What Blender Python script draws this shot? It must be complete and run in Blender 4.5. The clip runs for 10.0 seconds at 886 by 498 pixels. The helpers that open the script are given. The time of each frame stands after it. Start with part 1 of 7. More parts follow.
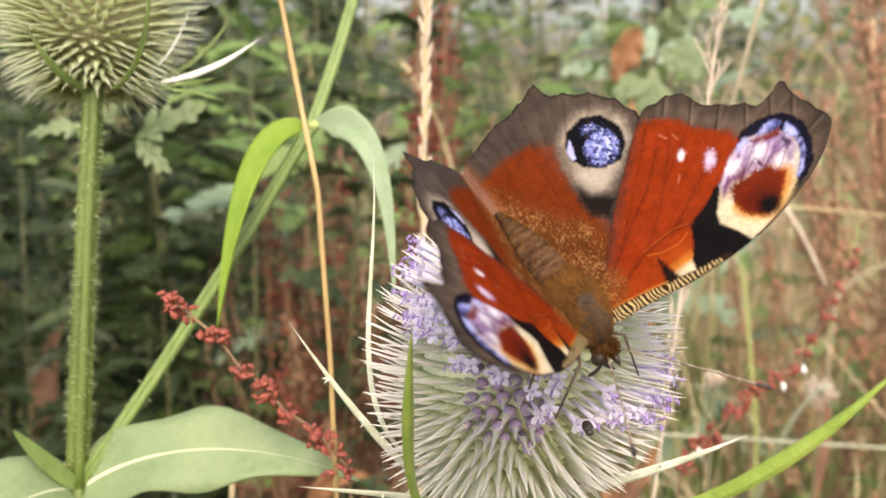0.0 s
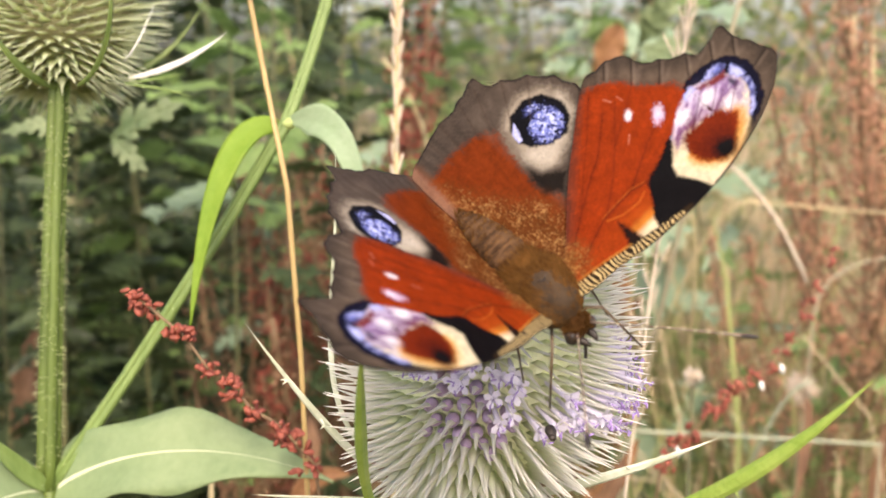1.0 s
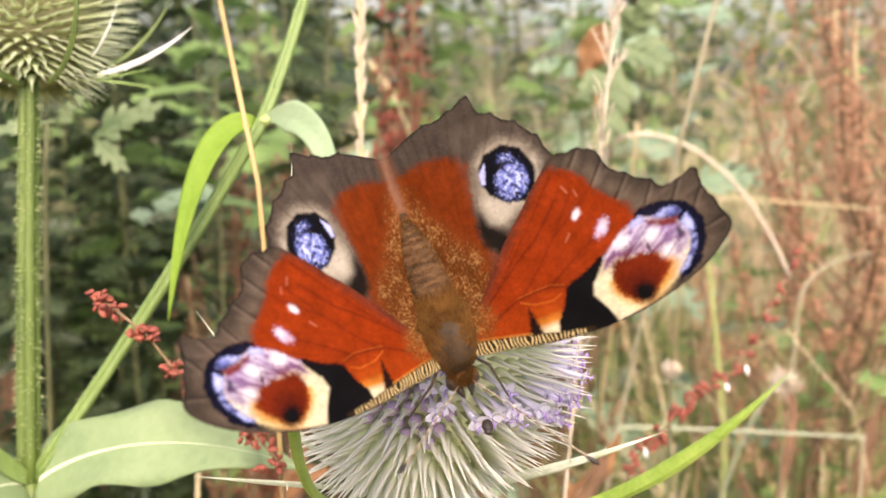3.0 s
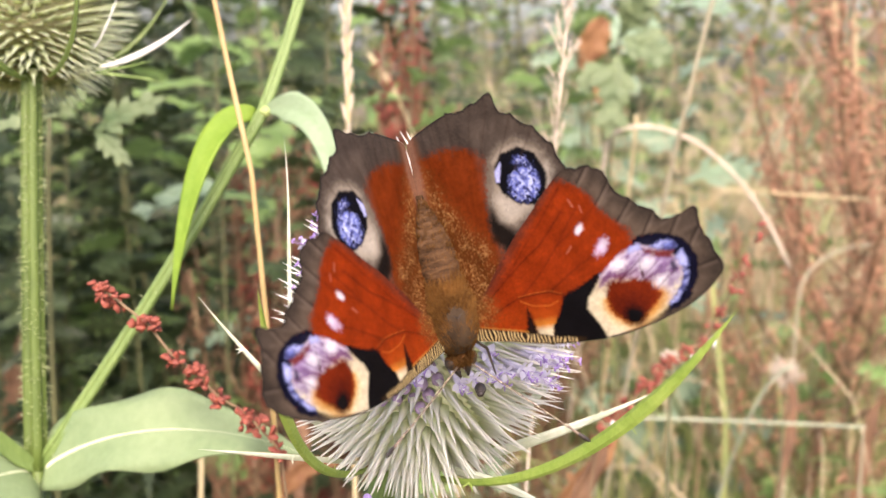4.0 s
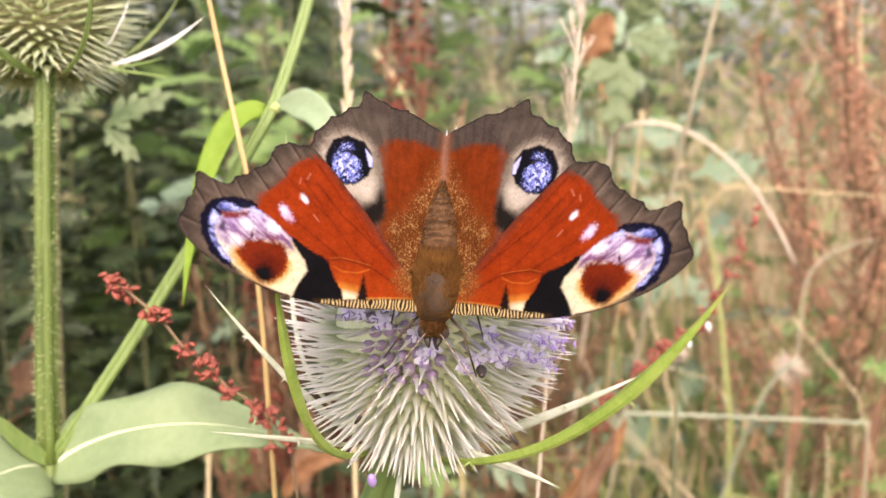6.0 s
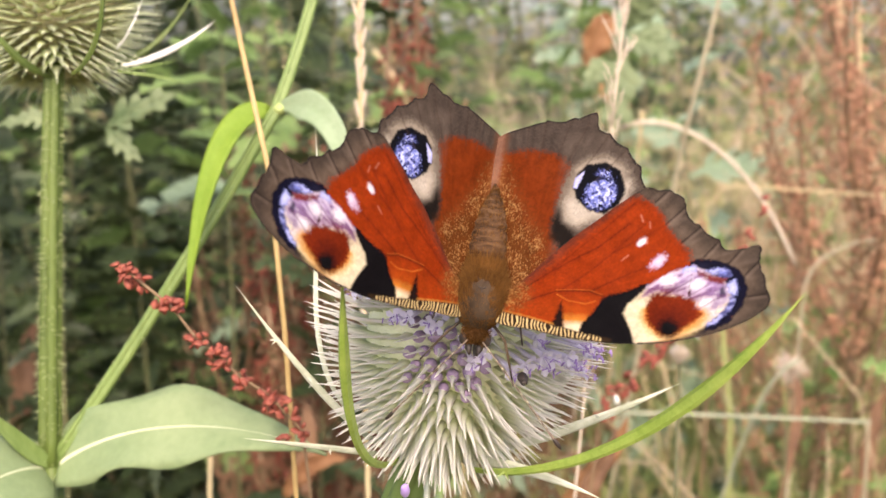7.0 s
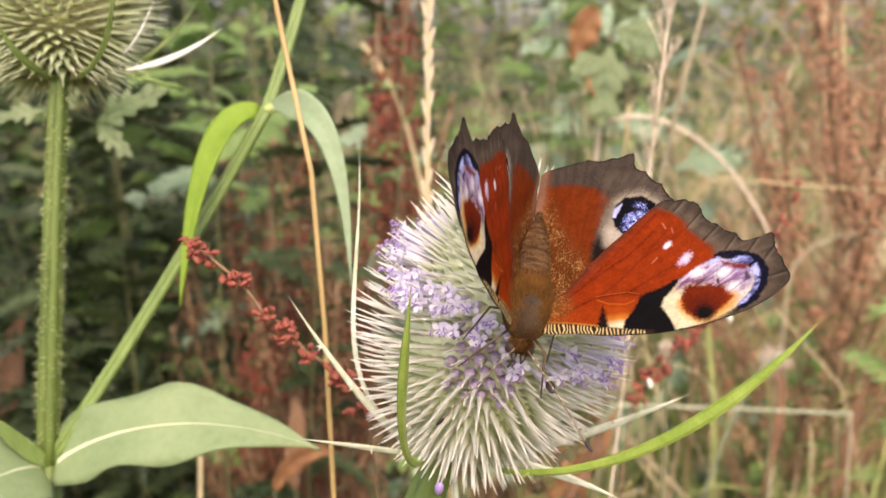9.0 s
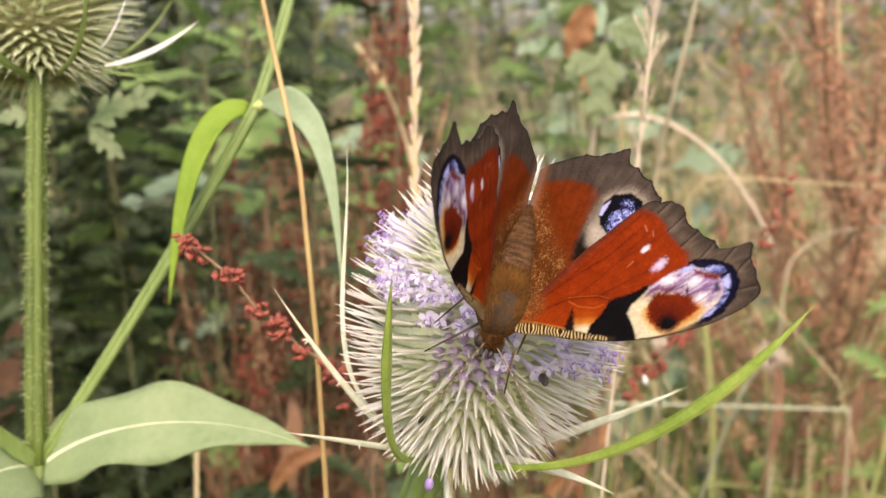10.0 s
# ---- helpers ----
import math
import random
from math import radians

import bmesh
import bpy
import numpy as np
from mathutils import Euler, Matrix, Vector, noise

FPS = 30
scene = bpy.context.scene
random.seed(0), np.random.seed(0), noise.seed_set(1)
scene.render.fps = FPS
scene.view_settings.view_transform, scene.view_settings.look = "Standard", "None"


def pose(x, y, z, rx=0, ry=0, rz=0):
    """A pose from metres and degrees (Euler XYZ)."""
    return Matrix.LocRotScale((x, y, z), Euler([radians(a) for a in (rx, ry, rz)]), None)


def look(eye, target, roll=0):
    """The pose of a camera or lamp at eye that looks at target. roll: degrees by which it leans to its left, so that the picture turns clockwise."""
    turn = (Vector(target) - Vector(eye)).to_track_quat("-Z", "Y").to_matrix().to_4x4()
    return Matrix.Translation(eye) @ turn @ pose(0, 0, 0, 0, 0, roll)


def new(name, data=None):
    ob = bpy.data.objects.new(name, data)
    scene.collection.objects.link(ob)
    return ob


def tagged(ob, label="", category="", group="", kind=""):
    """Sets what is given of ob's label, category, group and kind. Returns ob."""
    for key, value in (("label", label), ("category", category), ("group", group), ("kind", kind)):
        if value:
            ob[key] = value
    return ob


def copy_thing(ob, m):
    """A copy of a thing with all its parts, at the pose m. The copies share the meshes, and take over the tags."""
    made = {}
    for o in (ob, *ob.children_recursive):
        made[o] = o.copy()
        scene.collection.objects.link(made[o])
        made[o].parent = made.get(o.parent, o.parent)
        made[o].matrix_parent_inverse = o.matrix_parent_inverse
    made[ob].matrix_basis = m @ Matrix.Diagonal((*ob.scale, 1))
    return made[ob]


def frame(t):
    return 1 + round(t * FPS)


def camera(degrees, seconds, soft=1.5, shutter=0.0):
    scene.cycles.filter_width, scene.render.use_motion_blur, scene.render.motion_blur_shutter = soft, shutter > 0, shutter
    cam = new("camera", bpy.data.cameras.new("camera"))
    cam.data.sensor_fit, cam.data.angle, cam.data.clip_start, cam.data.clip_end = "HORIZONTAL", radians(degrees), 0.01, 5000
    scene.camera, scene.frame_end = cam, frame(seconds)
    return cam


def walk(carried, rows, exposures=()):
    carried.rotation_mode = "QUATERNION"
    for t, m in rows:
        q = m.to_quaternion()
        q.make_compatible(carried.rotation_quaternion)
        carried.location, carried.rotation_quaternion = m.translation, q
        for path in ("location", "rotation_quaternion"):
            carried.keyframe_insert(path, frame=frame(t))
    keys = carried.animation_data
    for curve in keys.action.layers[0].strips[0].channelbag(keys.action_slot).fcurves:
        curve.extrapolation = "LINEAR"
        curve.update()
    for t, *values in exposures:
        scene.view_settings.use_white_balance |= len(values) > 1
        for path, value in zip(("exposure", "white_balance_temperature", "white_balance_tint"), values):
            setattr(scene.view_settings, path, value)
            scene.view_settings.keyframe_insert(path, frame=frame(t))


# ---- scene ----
cam = camera(45.7, 10.0)
cam.data.dof.use_dof = True
cam.data.dof.focus_distance = 0.118
cam.data.dof.aperture_fstop = 40.0
walk(cam, [
    (0, pose(-0.00551, 0.00477, 1.00179, 80.44, -0.84, 0.96)),
    (0.5, pose(-0.00458, 0.00519, 1.00176, 80.35, -0.77, 0.52)),
    (1, pose(-0.00341, 0.00595, 1.00186, 80.29, -0.79, 0.21)),
    (1.5, pose(-0.00184, 0.00581, 1.00166, 80.36, -0.69, 0.02)),
    (2, pose(-0.00095, 0.00515, 1.00163, 80.37, -0.61, -0.20)),
    (2.5, pose(-0.00017, 0.00382, 1.00113, 80.53, -0.43, -0.22)),
    (4, pose(0.00073, 0.00073, 1.00001, 80.19, 0.03, -0.15)),
    (4.5, pose(0.00109, -0.00059, 0.99957, 80.14, 0.16, -0.02)),
    (5, pose(0.00105, -0.00095, 0.99940, 80.15, 0.23, 0.04)),
    (5.5, pose(0.00000, 0.00000, 1.00000, 80.00, -0.00, 0.00)),
    (7, pose(-0.00178, 0.00010, 1.00032, 79.93, 0.06, -0.15)),
    (7.5, pose(-0.00353, 0.00012, 1.00124, 79.69, -0.19, -0.57)),
    (8, pose(-0.00548, -0.00023, 1.00172, 79.57, -0.23, -1.07)),
    (8.5, pose(-0.00501, -0.00088, 1.00223, 79.47, -0.26, -1.09)),
    (9, pose(-0.00387, -0.00152, 1.00250, 79.33, -0.17, -1.05)),
    (9.5, pose(-0.00269, -0.00196, 1.00166, 79.44, 0.23, -1.12)),
    (10, pose(-0.00146, -0.00166, 1.00135, 79.48, 0.42, -1.07)),
], [(0, 0.65, 6890, 18.2), (1.5, 0.77, 6990, 19.2), (2.5, 0.86, 6990, 19.2), (3.8, 1.00, 6790, 22.2), (4, 1.00, 6650, 23.4), (4.5, 0.90, 6600, 27.0), (5, 0.94, 6600, 25.2), (5.5, 0.94, 6800, 25.6), (7, 0.81, 6910, 23.2), (8, 0.65, 6990, 22.8), (10, 0.56, 7110, 21.0)])

# ---- world and sun: bright hazy daylight ----
world = bpy.data.worlds.new("sky")
scene.world = world
world.use_nodes = True
wn = world.node_tree.nodes
sky = wn.new("ShaderNodeTexSky")
sky.sky_type, sky.sun_disc = "NISHITA", False
sky.sun_elevation, sky.sun_rotation = radians(44), radians(176)
sky.air_density, sky.dust_density, sky.ozone_density = 1.0, 4.0, 1.0
world.node_tree.links.new(sky.outputs[0], wn["Background"].inputs[0])
wn["Background"].inputs[1].default_value = 0.19
sun = new("sun", bpy.data.lights.new("sun", "SUN"))
sun.data.energy, sun.data.angle, sun.data.color = 1.9, radians(22), (1.0, 0.91, 0.77)
sun.matrix_world = look((0.11, -1.6, 1.55), (0, 0, 0))


# ---- materials ----
def nodes_of(name):
    m = bpy.data.materials.new(name)
    m.use_nodes = True
    return m, m.node_tree.nodes, m.node_tree.links


def material(name, low, high, rough=0.6, scale=60.0, fine=900.0, bump=0.3, bump_size=0.0003, leafy=0.0,
             attribute="", per_piece=0.0, sheen=0.0, stretch=(1, 1, 1), coat=0.0, metallic=0.0, shine=0.5):
    """Noise at two scales between two colours, fine relief, and light through thin leaves where leafy is over 0."""
    m, n, link = nodes_of(name)
    bsdf, out = n["Principled BSDF"], n["Material Output"]
    tc = n.new("ShaderNodeTexCoord")
    mp = n.new("ShaderNodeMapping")
    mp.inputs["Scale"].default_value = stretch
    link.new(tc.outputs["Object"], mp.inputs["Vector"])
    big, small = n.new("ShaderNodeTexNoise"), n.new("ShaderNodeTexNoise")
    for tex, s, d in ((big, scale, 3), (small, fine, 2)):
        tex.inputs["Scale"].default_value, tex.inputs["Detail"].default_value = s, d
        link.new(mp.outputs[0], tex.inputs["Vector"])
    add = n.new("ShaderNodeMath")
    add.operation = "MULTIPLY_ADD"
    link.new(small.outputs[0], add.inputs[0])
    add.inputs[1].default_value = 0.45
    link.new(big.outputs[0], add.inputs[2])
    last = add.outputs[0]
    if per_piece:
        geo = n.new("ShaderNodeNewGeometry")
        pp = n.new("ShaderNodeMath")
        pp.operation = "MULTIPLY_ADD"
        link.new(geo.outputs["Random Per Island"], pp.inputs[0])
        pp.inputs[1].default_value = per_piece
        link.new(last, pp.inputs[2])
        last = pp.outputs[0]
    ramp = n.new("ShaderNodeMapRange")
    ramp.inputs["From Min"].default_value, ramp.inputs["From Max"].default_value = 0.42, 1.02 + per_piece
    link.new(last, ramp.inputs["Value"])
    mix = n.new("ShaderNodeMix")
    mix.data_type = "RGBA"
    mix.inputs["A"].default_value, mix.inputs["B"].default_value = (*low, 1), (*high, 1)
    link.new(ramp.outputs[0], mix.inputs["Factor"])
    colour = mix.outputs["Result"]
    if attribute:
        at = n.new("ShaderNodeVertexColor")
        at.layer_name = attribute
        mul = n.new("ShaderNodeMix")
        mul.data_type, mul.blend_type = "RGBA", "MULTIPLY"
        mul.inputs["Factor"].default_value = 1.0
        link.new(colour, mul.inputs["A"])
        link.new(at.outputs[0], mul.inputs["B"])
        colour = mul.outputs["Result"]
    link.new(colour, bsdf.inputs["Base Color"])
    bsdf.inputs["Roughness"].default_value = rough
    bsdf.inputs["Metallic"].default_value = metallic
    bsdf.inputs["Specular IOR Level"].default_value = shine
    bsdf.inputs["Sheen Weight"].default_value = sheen
    bsdf.inputs["Coat Weight"].default_value = coat
    if bump:
        bm_node = n.new("ShaderNodeBump")
        bm_node.inputs["Strength"].default_value, bm_node.inputs["Distance"].default_value = bump, bump_size
        link.new(small.outputs[0], bm_node.inputs["Height"])
        link.new(bm_node.outputs[0], bsdf.inputs["Normal"])
    if leafy:
        tr, ms = n.new("ShaderNodeBsdfTranslucent"), n.new("ShaderNodeMixShader")
        link.new(colour, tr.inputs["Color"])
        ms.inputs[0].default_value = leafy
        link.new(bsdf.outputs[0], ms.inputs[1])
        link.new(tr.outputs[0], ms.inputs[2])
        link.new(ms.outputs[0], out.inputs["Surface"])
    return m


M_SOIL = material("soil", (0.045, 0.036, 0.02), (0.15, 0.125, 0.065), 0.95, 9, 120, 0.8, 0.01)
M_STEM = material("teasel_stem", (0.058, 0.098, 0.012), (0.130, 0.190, 0.038), 0.55, 300, 1500, 0.4, 0.0003, stretch=(1, 1, 0.12))
M_BRANCH = material("teasel_branch", (0.10, 0.17, 0.036), (0.20, 0.29, 0.088), 0.55, 300, 1500, 0.4, 0.0003, stretch=(1, 1, 0.12))
M_LEAF = material("teasel_leaf", (0.20, 0.30, 0.135), (0.33, 0.43, 0.22), 0.6, 70, 700, 0.4, 0.0004, leafy=0.3)
M_YOUNG = material("young_leaf", (0.19, 0.34, 0.025), (0.31, 0.47, 0.06), 0.65, 90, 700, 0.3, 0.0003, leafy=0.4)
M_NODE = material("node", (0.24, 0.34, 0.08), (0.40, 0.48, 0.18), 0.5, 300, 1500, 0.3)
M_RIB = material("midrib", (0.55, 0.62, 0.38), (0.72, 0.76, 0.55), 0.5, 90, 700, 0.2)
M_SPINE = material("spine", (0.88, 0.87, 0.79), (0.98, 0.98, 0.95), 0.42, 300, 2500, 0.2, 0.0001, attribute="tone", leafy=0.5)
M_OLDSPINE = material("old_spine", (0.74, 0.81, 0.55), (0.93, 0.96, 0.82), 0.55, 300, 2500, 0.2, 0.0001, attribute="tone", leafy=0.55)
M_CORE = material("receptacle", (0.74, 0.79, 0.48), (0.92, 0.94, 0.70), 0.7, 400, 2500, 0.6, 0.0004)
M_OLDCORE = material("old_receptacle", (0.32, 0.30, 0.15), (0.52, 0.49, 0.28), 0.8, 400, 2500, 0.6, 0.0004)
M_PETAL = material("petal", (0.74, 0.69, 0.91), (0.95, 0.93, 0.98), 0.5, 700, 4000, 0.2, 0.0001, leafy=0.35, per_piece=0.4)
M_STAMEN = material("stamen", (0.34, 0.22, 0.58), (0.55, 0.40, 0.78), 0.5, 700, 4000, 0.2, 0.0001)
M_BUD = material("bud", (0.27, 0.18, 0.32), (0.52, 0.42, 0.54), 0.5, 700, 4000, 0.2, 0.0001, per_piece=0.4)
M_BRACT = material("bract_green", (0.17, 0.29, 0.035), (0.35, 0.47, 0.10), 0.4, 250, 1800, 0.4, 0.0003)
# green bract with the shade it stands in mixed into its colour
M_SHADEBRACT = material("bract_shaded_green", (0.060, 0.105, 0.018), (0.15, 0.21, 0.05), 0.45, 250, 1800, 0.4, 0.0003)
M_PALEBRACT = material("bract_pale", (0.44, 0.50, 0.33), (0.74, 0.78, 0.66), 0.45, 250, 1800, 0.4, 0.0003)
M_WHITEBRACT = material("bract_white", (0.74, 0.76, 0.70), (0.92, 0.93, 0.90), 0.35, 250, 1800, 0.3, 0.0003)
M_STRAW = material("straw", (0.42, 0.33, 0.16), (0.70, 0.60, 0.36), 0.6, 60, 900, 0.4, 0.0003, per_piece=0.3, stretch=(1, 1, 0.2))
M_DULL = material("dull_stalk", (0.24, 0.22, 0.14), (0.44, 0.40, 0.27), 0.65, 60, 900, 0.4, 0.0003, stretch=(1, 1, 0.2))
M_GREYSTALK = material("grey_green_stalk", (0.22, 0.25, 0.16), (0.40, 0.43, 0.30), 0.65, 60, 900, 0.4, 0.0003)
M_PALELEAF = material("pale_leaf", (0.25, 0.37, 0.20), (0.40, 0.51, 0.33), 0.6, 70, 700, 0.4, 0.0004, leafy=0.3)
M_PALE = material("pale_straw", (0.42, 0.35, 0.25), (0.70, 0.62, 0.49), 0.6, 200, 1500, 0.4, 0.0003, per_piece=0.2)
M_OCHRE = material("ochre_stem", (0.32, 0.22, 0.08), (0.55, 0.41, 0.18), 0.5, 120, 1500, 0.4, 0.0003, stretch=(1, 1, 0.1))
M_DOCK = material("dock_seed", (0.13, 0.027, 0.016), (0.35, 0.090, 0.052), 0.6, 150, 1500, 0.5, 0.0003, per_piece=0.35)
M_DOCKSTEM = material("dock_stem", (0.12, 0.076, 0.038), (0.27, 0.18, 0.095), 0.6, 60, 900, 0.4, 0.0003)
M_RUST = material("rust_dock", (0.28, 0.12, 0.062), (0.62, 0.36, 0.215), 0.7, 40, 600, 0.4, 0.0004, per_piece=0.4)
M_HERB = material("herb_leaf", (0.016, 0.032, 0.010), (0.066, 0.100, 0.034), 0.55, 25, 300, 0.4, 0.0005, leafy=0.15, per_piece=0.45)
M_LIGHT = material("light_herb_leaf", (0.13, 0.24, 0.055), (0.30, 0.43, 0.16), 0.5, 30, 300, 0.4, 0.0005, leafy=0.35, per_piece=0.3)
M_GREY = material("grey_leaf", (0.20, 0.31, 0.18), (0.38, 0.50, 0.34), 0.5, 30, 300, 0.4, 0.0005, leafy=0.3, per_piece=0.3)
M_LOBED = material("lobed_leaf", (0.085, 0.15, 0.055), (0.27, 0.34, 0.17), 0.55, 60, 500, 0.3, 0.0003, leafy=0.3)
M_RUSTLEAF = material("rust_leaf", (0.20, 0.085, 0.035), (0.46, 0.25, 0.11), 0.7, 60, 500, 0.5, 0.0004, leafy=0.3)
M_GRASS = material("grass_blade", (0.072, 0.112, 0.020), (0.52, 0.58, 0.23), 0.5, 25, 300, 0.3, 0.0004, leafy=0.3, per_piece=0.5)
M_DRY = material("dry_blade", (0.24, 0.155, 0.075), (0.92, 0.82, 0.56), 0.65, 25, 300, 0.3, 0.0004, leafy=0.2, per_piece=0.5)
M_WITHER = material("withered_leaf", (0.10, 0.05, 0.025), (0.30, 0.17, 0.09), 0.7, 50, 500, 0.5, 0.0005, leafy=0.2)
M_HEDGE = material("hedge_leaf", (0.075, 0.11, 0.02), (0.30, 0.33, 0.10), 0.5, 3, 40, 0.3, 0.002, leafy=0.3, per_piece=0.5)
M_HERBSTEM = material("herb_stem", (0.05, 0.06, 0.022), (0.13, 0.13, 0.05), 0.6, 40, 500, 0.4, 0.0004)
M_FUR = material("fur", (0.03, 0.013, 0.004), (0.10, 0.045, 0.014), 0.8, 900, 5000, 0.8, 0.0003, shine=0.05)
M_GOLD = material("gold_scale", (0.040, 0.017, 0.005), (0.23, 0.110, 0.028), 0.75, 500, 4000, 0.4, 0.0002, per_piece=0.6, shine=0.05)
M_FRINGE = material("thorax_fringe", (0.075, 0.030, 0.006), (0.24, 0.115, 0.030), 0.75, 500, 4000, 0.4, 0.0002, per_piece=0.6, shine=0.05)
M_THORAX = material("thorax", (0.020, 0.012, 0.006), (0.070, 0.046, 0.026), 0.6, 600, 5000, 0.6, 0.0002, sheen=0.03, shine=0.1)
M_ABDOMEN = material("abdomen", (0.014, 0.007, 0.004), (0.165, 0.092, 0.046), 0.8, 800, 4000, 0.7, 0.0003, shine=0.05, stretch=(0.4, 2.4, 1))
M_CHITIN = material("chitin", (0.012, 0.009, 0.007), (0.04, 0.028, 0.02), 0.5, 500, 4000, 0.3, 0.0001)
M_LIMB = material("limb", (0.055, 0.036, 0.018), (0.16, 0.11, 0.06), 0.5, 500, 4000, 0.3, 0.0001)
M_FEELER = material("feeler", (0.07, 0.045, 0.03), (0.24, 0.18, 0.13), 0.5, 1500, 6000, 0.3, 0.0001)
M_UNDER = material("wing_under", (0.018, 0.013, 0.010), (0.07, 0.05, 0.04), 0.7, 400, 4000, 0.4, 0.0001, stretch=(0.3, 1, 1))
M_WING = material("wing", (0.66, 0.66, 0.66), (1.0, 1.0, 1.0), 0.6, 900, 9000, 0.5, 0.00008, attribute="scales", shine=0.03)
M_PRICKLE = material("prickle", (0.34, 0.42, 0.17), (0.55, 0.60, 0.34), 0.5, 300, 1500, 0.2)


# ---- mesh helpers ----
def part(name, bm, mat, parent=None, label="", smooth=True):
    me = bpy.data.meshes.new(name)
    if isinstance(bm, tuple):
        me.from_pydata(*bm)
    else:
        bm.to_mesh(me)
        bm.free()
    for p in me.polygons:
        p.use_smooth = smooth
    me.materials.append(mat)
    ob = new(name, me)
    ob.parent = parent
    if label:
        ob["label"] = label
    return ob


def thing(name, m, label, category, group="", kind=""):
    ob = new(name)
    ob.empty_display_size = 0.02
    ob.matrix_basis = m
    return tagged(ob, label, category, group, kind)


class Soup:
    """Vertices, faces and a tone for each vertex, gathered before one mesh is made of them."""

    def __init__(self):
        self.v, self.f, self.tone = [], [], []

    def add(self, verts, faces, tones=None):
        k = len(self.v)
        self.v += [tuple(p) for p in verts]
        self.f += [tuple(i + k for i in q) for q in faces]
        self.tone += list(tones) if tones is not None else [1.0] * len(verts)

    def tube(self, pts, radii, sides=6, flat=1.0, side=None, tones=None):
        pts = [Vector(p) for p in pts]
        n = len(pts)
        up = Vector(side) if side else None
        verts, tn = [], []
        for i, p in enumerate(pts):
            d = (pts[min(i + 1, n - 1)] - pts[max(i - 1, 0)]).normalized()
            if up is None:
                up = Vector((0, 0, 1)) if abs(d.z) < 0.9 else Vector((1, 0, 0))
            a = (up - d * up.dot(d)).normalized()
            b = d.cross(a)
            up = a
            for s in range(sides):
                w = 2 * math.pi * s / sides
                verts.append(p + (a * math.cos(w) + b * math.sin(w) * flat) * radii[i])
                tn.append(tones[i] if tones else 1.0)
        faces = [(i * sides + s, i * sides + (s + 1) % sides, (i + 1) * sides + (s + 1) % sides, (i + 1) * sides + s)
                 for i in range(n - 1) for s in range(sides)]
        faces += [tuple(range(sides))[::-1], tuple((n - 1) * sides + s for s in range(sides))]
        self.add(verts, faces, tn)

    def ball(self, c, r, rings=6, sides=8, m=None):
        c, r = Vector(c), (r if hasattr(r, "__len__") else (r, r, r))
        verts, faces = [], []
        for i in range(rings + 1):
            th = math.pi * i / rings
            for s in range(sides):
                w = 2 * math.pi * s / sides
                q = Vector((r[0] * math.sin(th) * math.cos(w), r[1] * math.sin(th) * math.sin(w), r[2] * math.cos(th)))
                verts.append(c + (m @ q if m else q))
        faces = [(i * sides + s, (i + 1) * sides + s, (i + 1) * sides + (s + 1) % sides, i * sides + (s + 1) % sides)
                 for i in range(rings) for s in range(sides)]
        self.add(verts, faces)

    def made(self, name, mat, parent=None, label="", tone=False, smooth=True):
        ob = part(name, (self.v, [], self.f), mat, parent, label, smooth)
        if tone:
            layer = ob.data.color_attributes.new("tone", "FLOAT_COLOR", "POINT")
            vals = np.ones((len(self.v), 4), np.float32)
            vals[:, :3] = np.array(self.tone, np.float32).reshape(len(self.v), -1)
            layer.data.foreach_set("color", vals.ravel())
        return ob


def bez(p, n):
    """n + 1 points on the Bezier curve with the 3 or 4 control points p."""
    p, out = [Vector(q) for q in p], []
    for i in range(n + 1):
        q, t = p, i / n
        while len(q) > 1:
            q = [a.lerp(b, t) for a, b in zip(q, q[1:])]
        out.append(q[0])
    return out


def blade(soup, pts, width, facing, fold=0.2, across=4, wave=0.0, profile=None, tones=None):
    """A leaf blade along pts with a folded cross-section; facing: the side that it shows."""
    pts, n = [Vector(p) for p in pts], len(pts)
    verts, faces, tn = [], [], []
    for i, p in enumerate(pts):
        t = i / (n - 1)
        d = (pts[min(i + 1, n - 1)] - pts[max(i - 1, 0)]).normalized()
        nrm = Vector(facing)
        nrm = (nrm - d * nrm.dot(d)).normalized()
        side = d.cross(nrm)
        w = width * (profile(t) if profile else math.sin(math.pi * min(1, t * 0.97 + 0.03)) ** 0.7)
        for j in range(across + 1):
            s = 2 * j / across - 1
            lift = fold * abs(s) * w + wave * w * math.sin(t * 17 + s * 2) * s * s
            verts.append(p + side * (s * w) + nrm * lift)
            tn.append(1.0)
    for i in range(n - 1):
        for j in range(across):
            a = i * (across + 1) + j
            faces.append((a, a + 1, a + across + 2, a + across + 1))
    soup.add(verts, faces, tn)


def solid(ob, thick, offset=0.0):
    mod = ob.modifiers.new("thickness", "SOLIDIFY")
    mod.thickness, mod.offset = thick, offset
    return ob


# ---- ground ----
def ground():
    n, verts, faces = 60, [], []
    for j in range(n + 1):
        for i in range(n + 1):
            a, b = (2 * i / n - 1), (2 * j / n - 1)
            x, y = math.copysign(abs(a) ** 3, a) * 400, math.copysign(abs(b) ** 3, b) * 400 + 1.5
            z = 0.03 * noise.noise((x * 1.5, y * 1.5, 0)) - 0.02 if abs(x) < 6 and abs(y) < 8 else -0.02
            verts.append((x, y, z))
    faces = [(j * (n + 1) + i, j * (n + 1) + i + 1, (j + 1) * (n + 1) + i + 1, (j + 1) * (n + 1) + i) for j in range(n) for i in range(n)]
    tagged(part("ground", (verts, [], faces), M_SOIL), "brown meadow soil under dry grass and herbs", "ground", kind="structure")


ground()


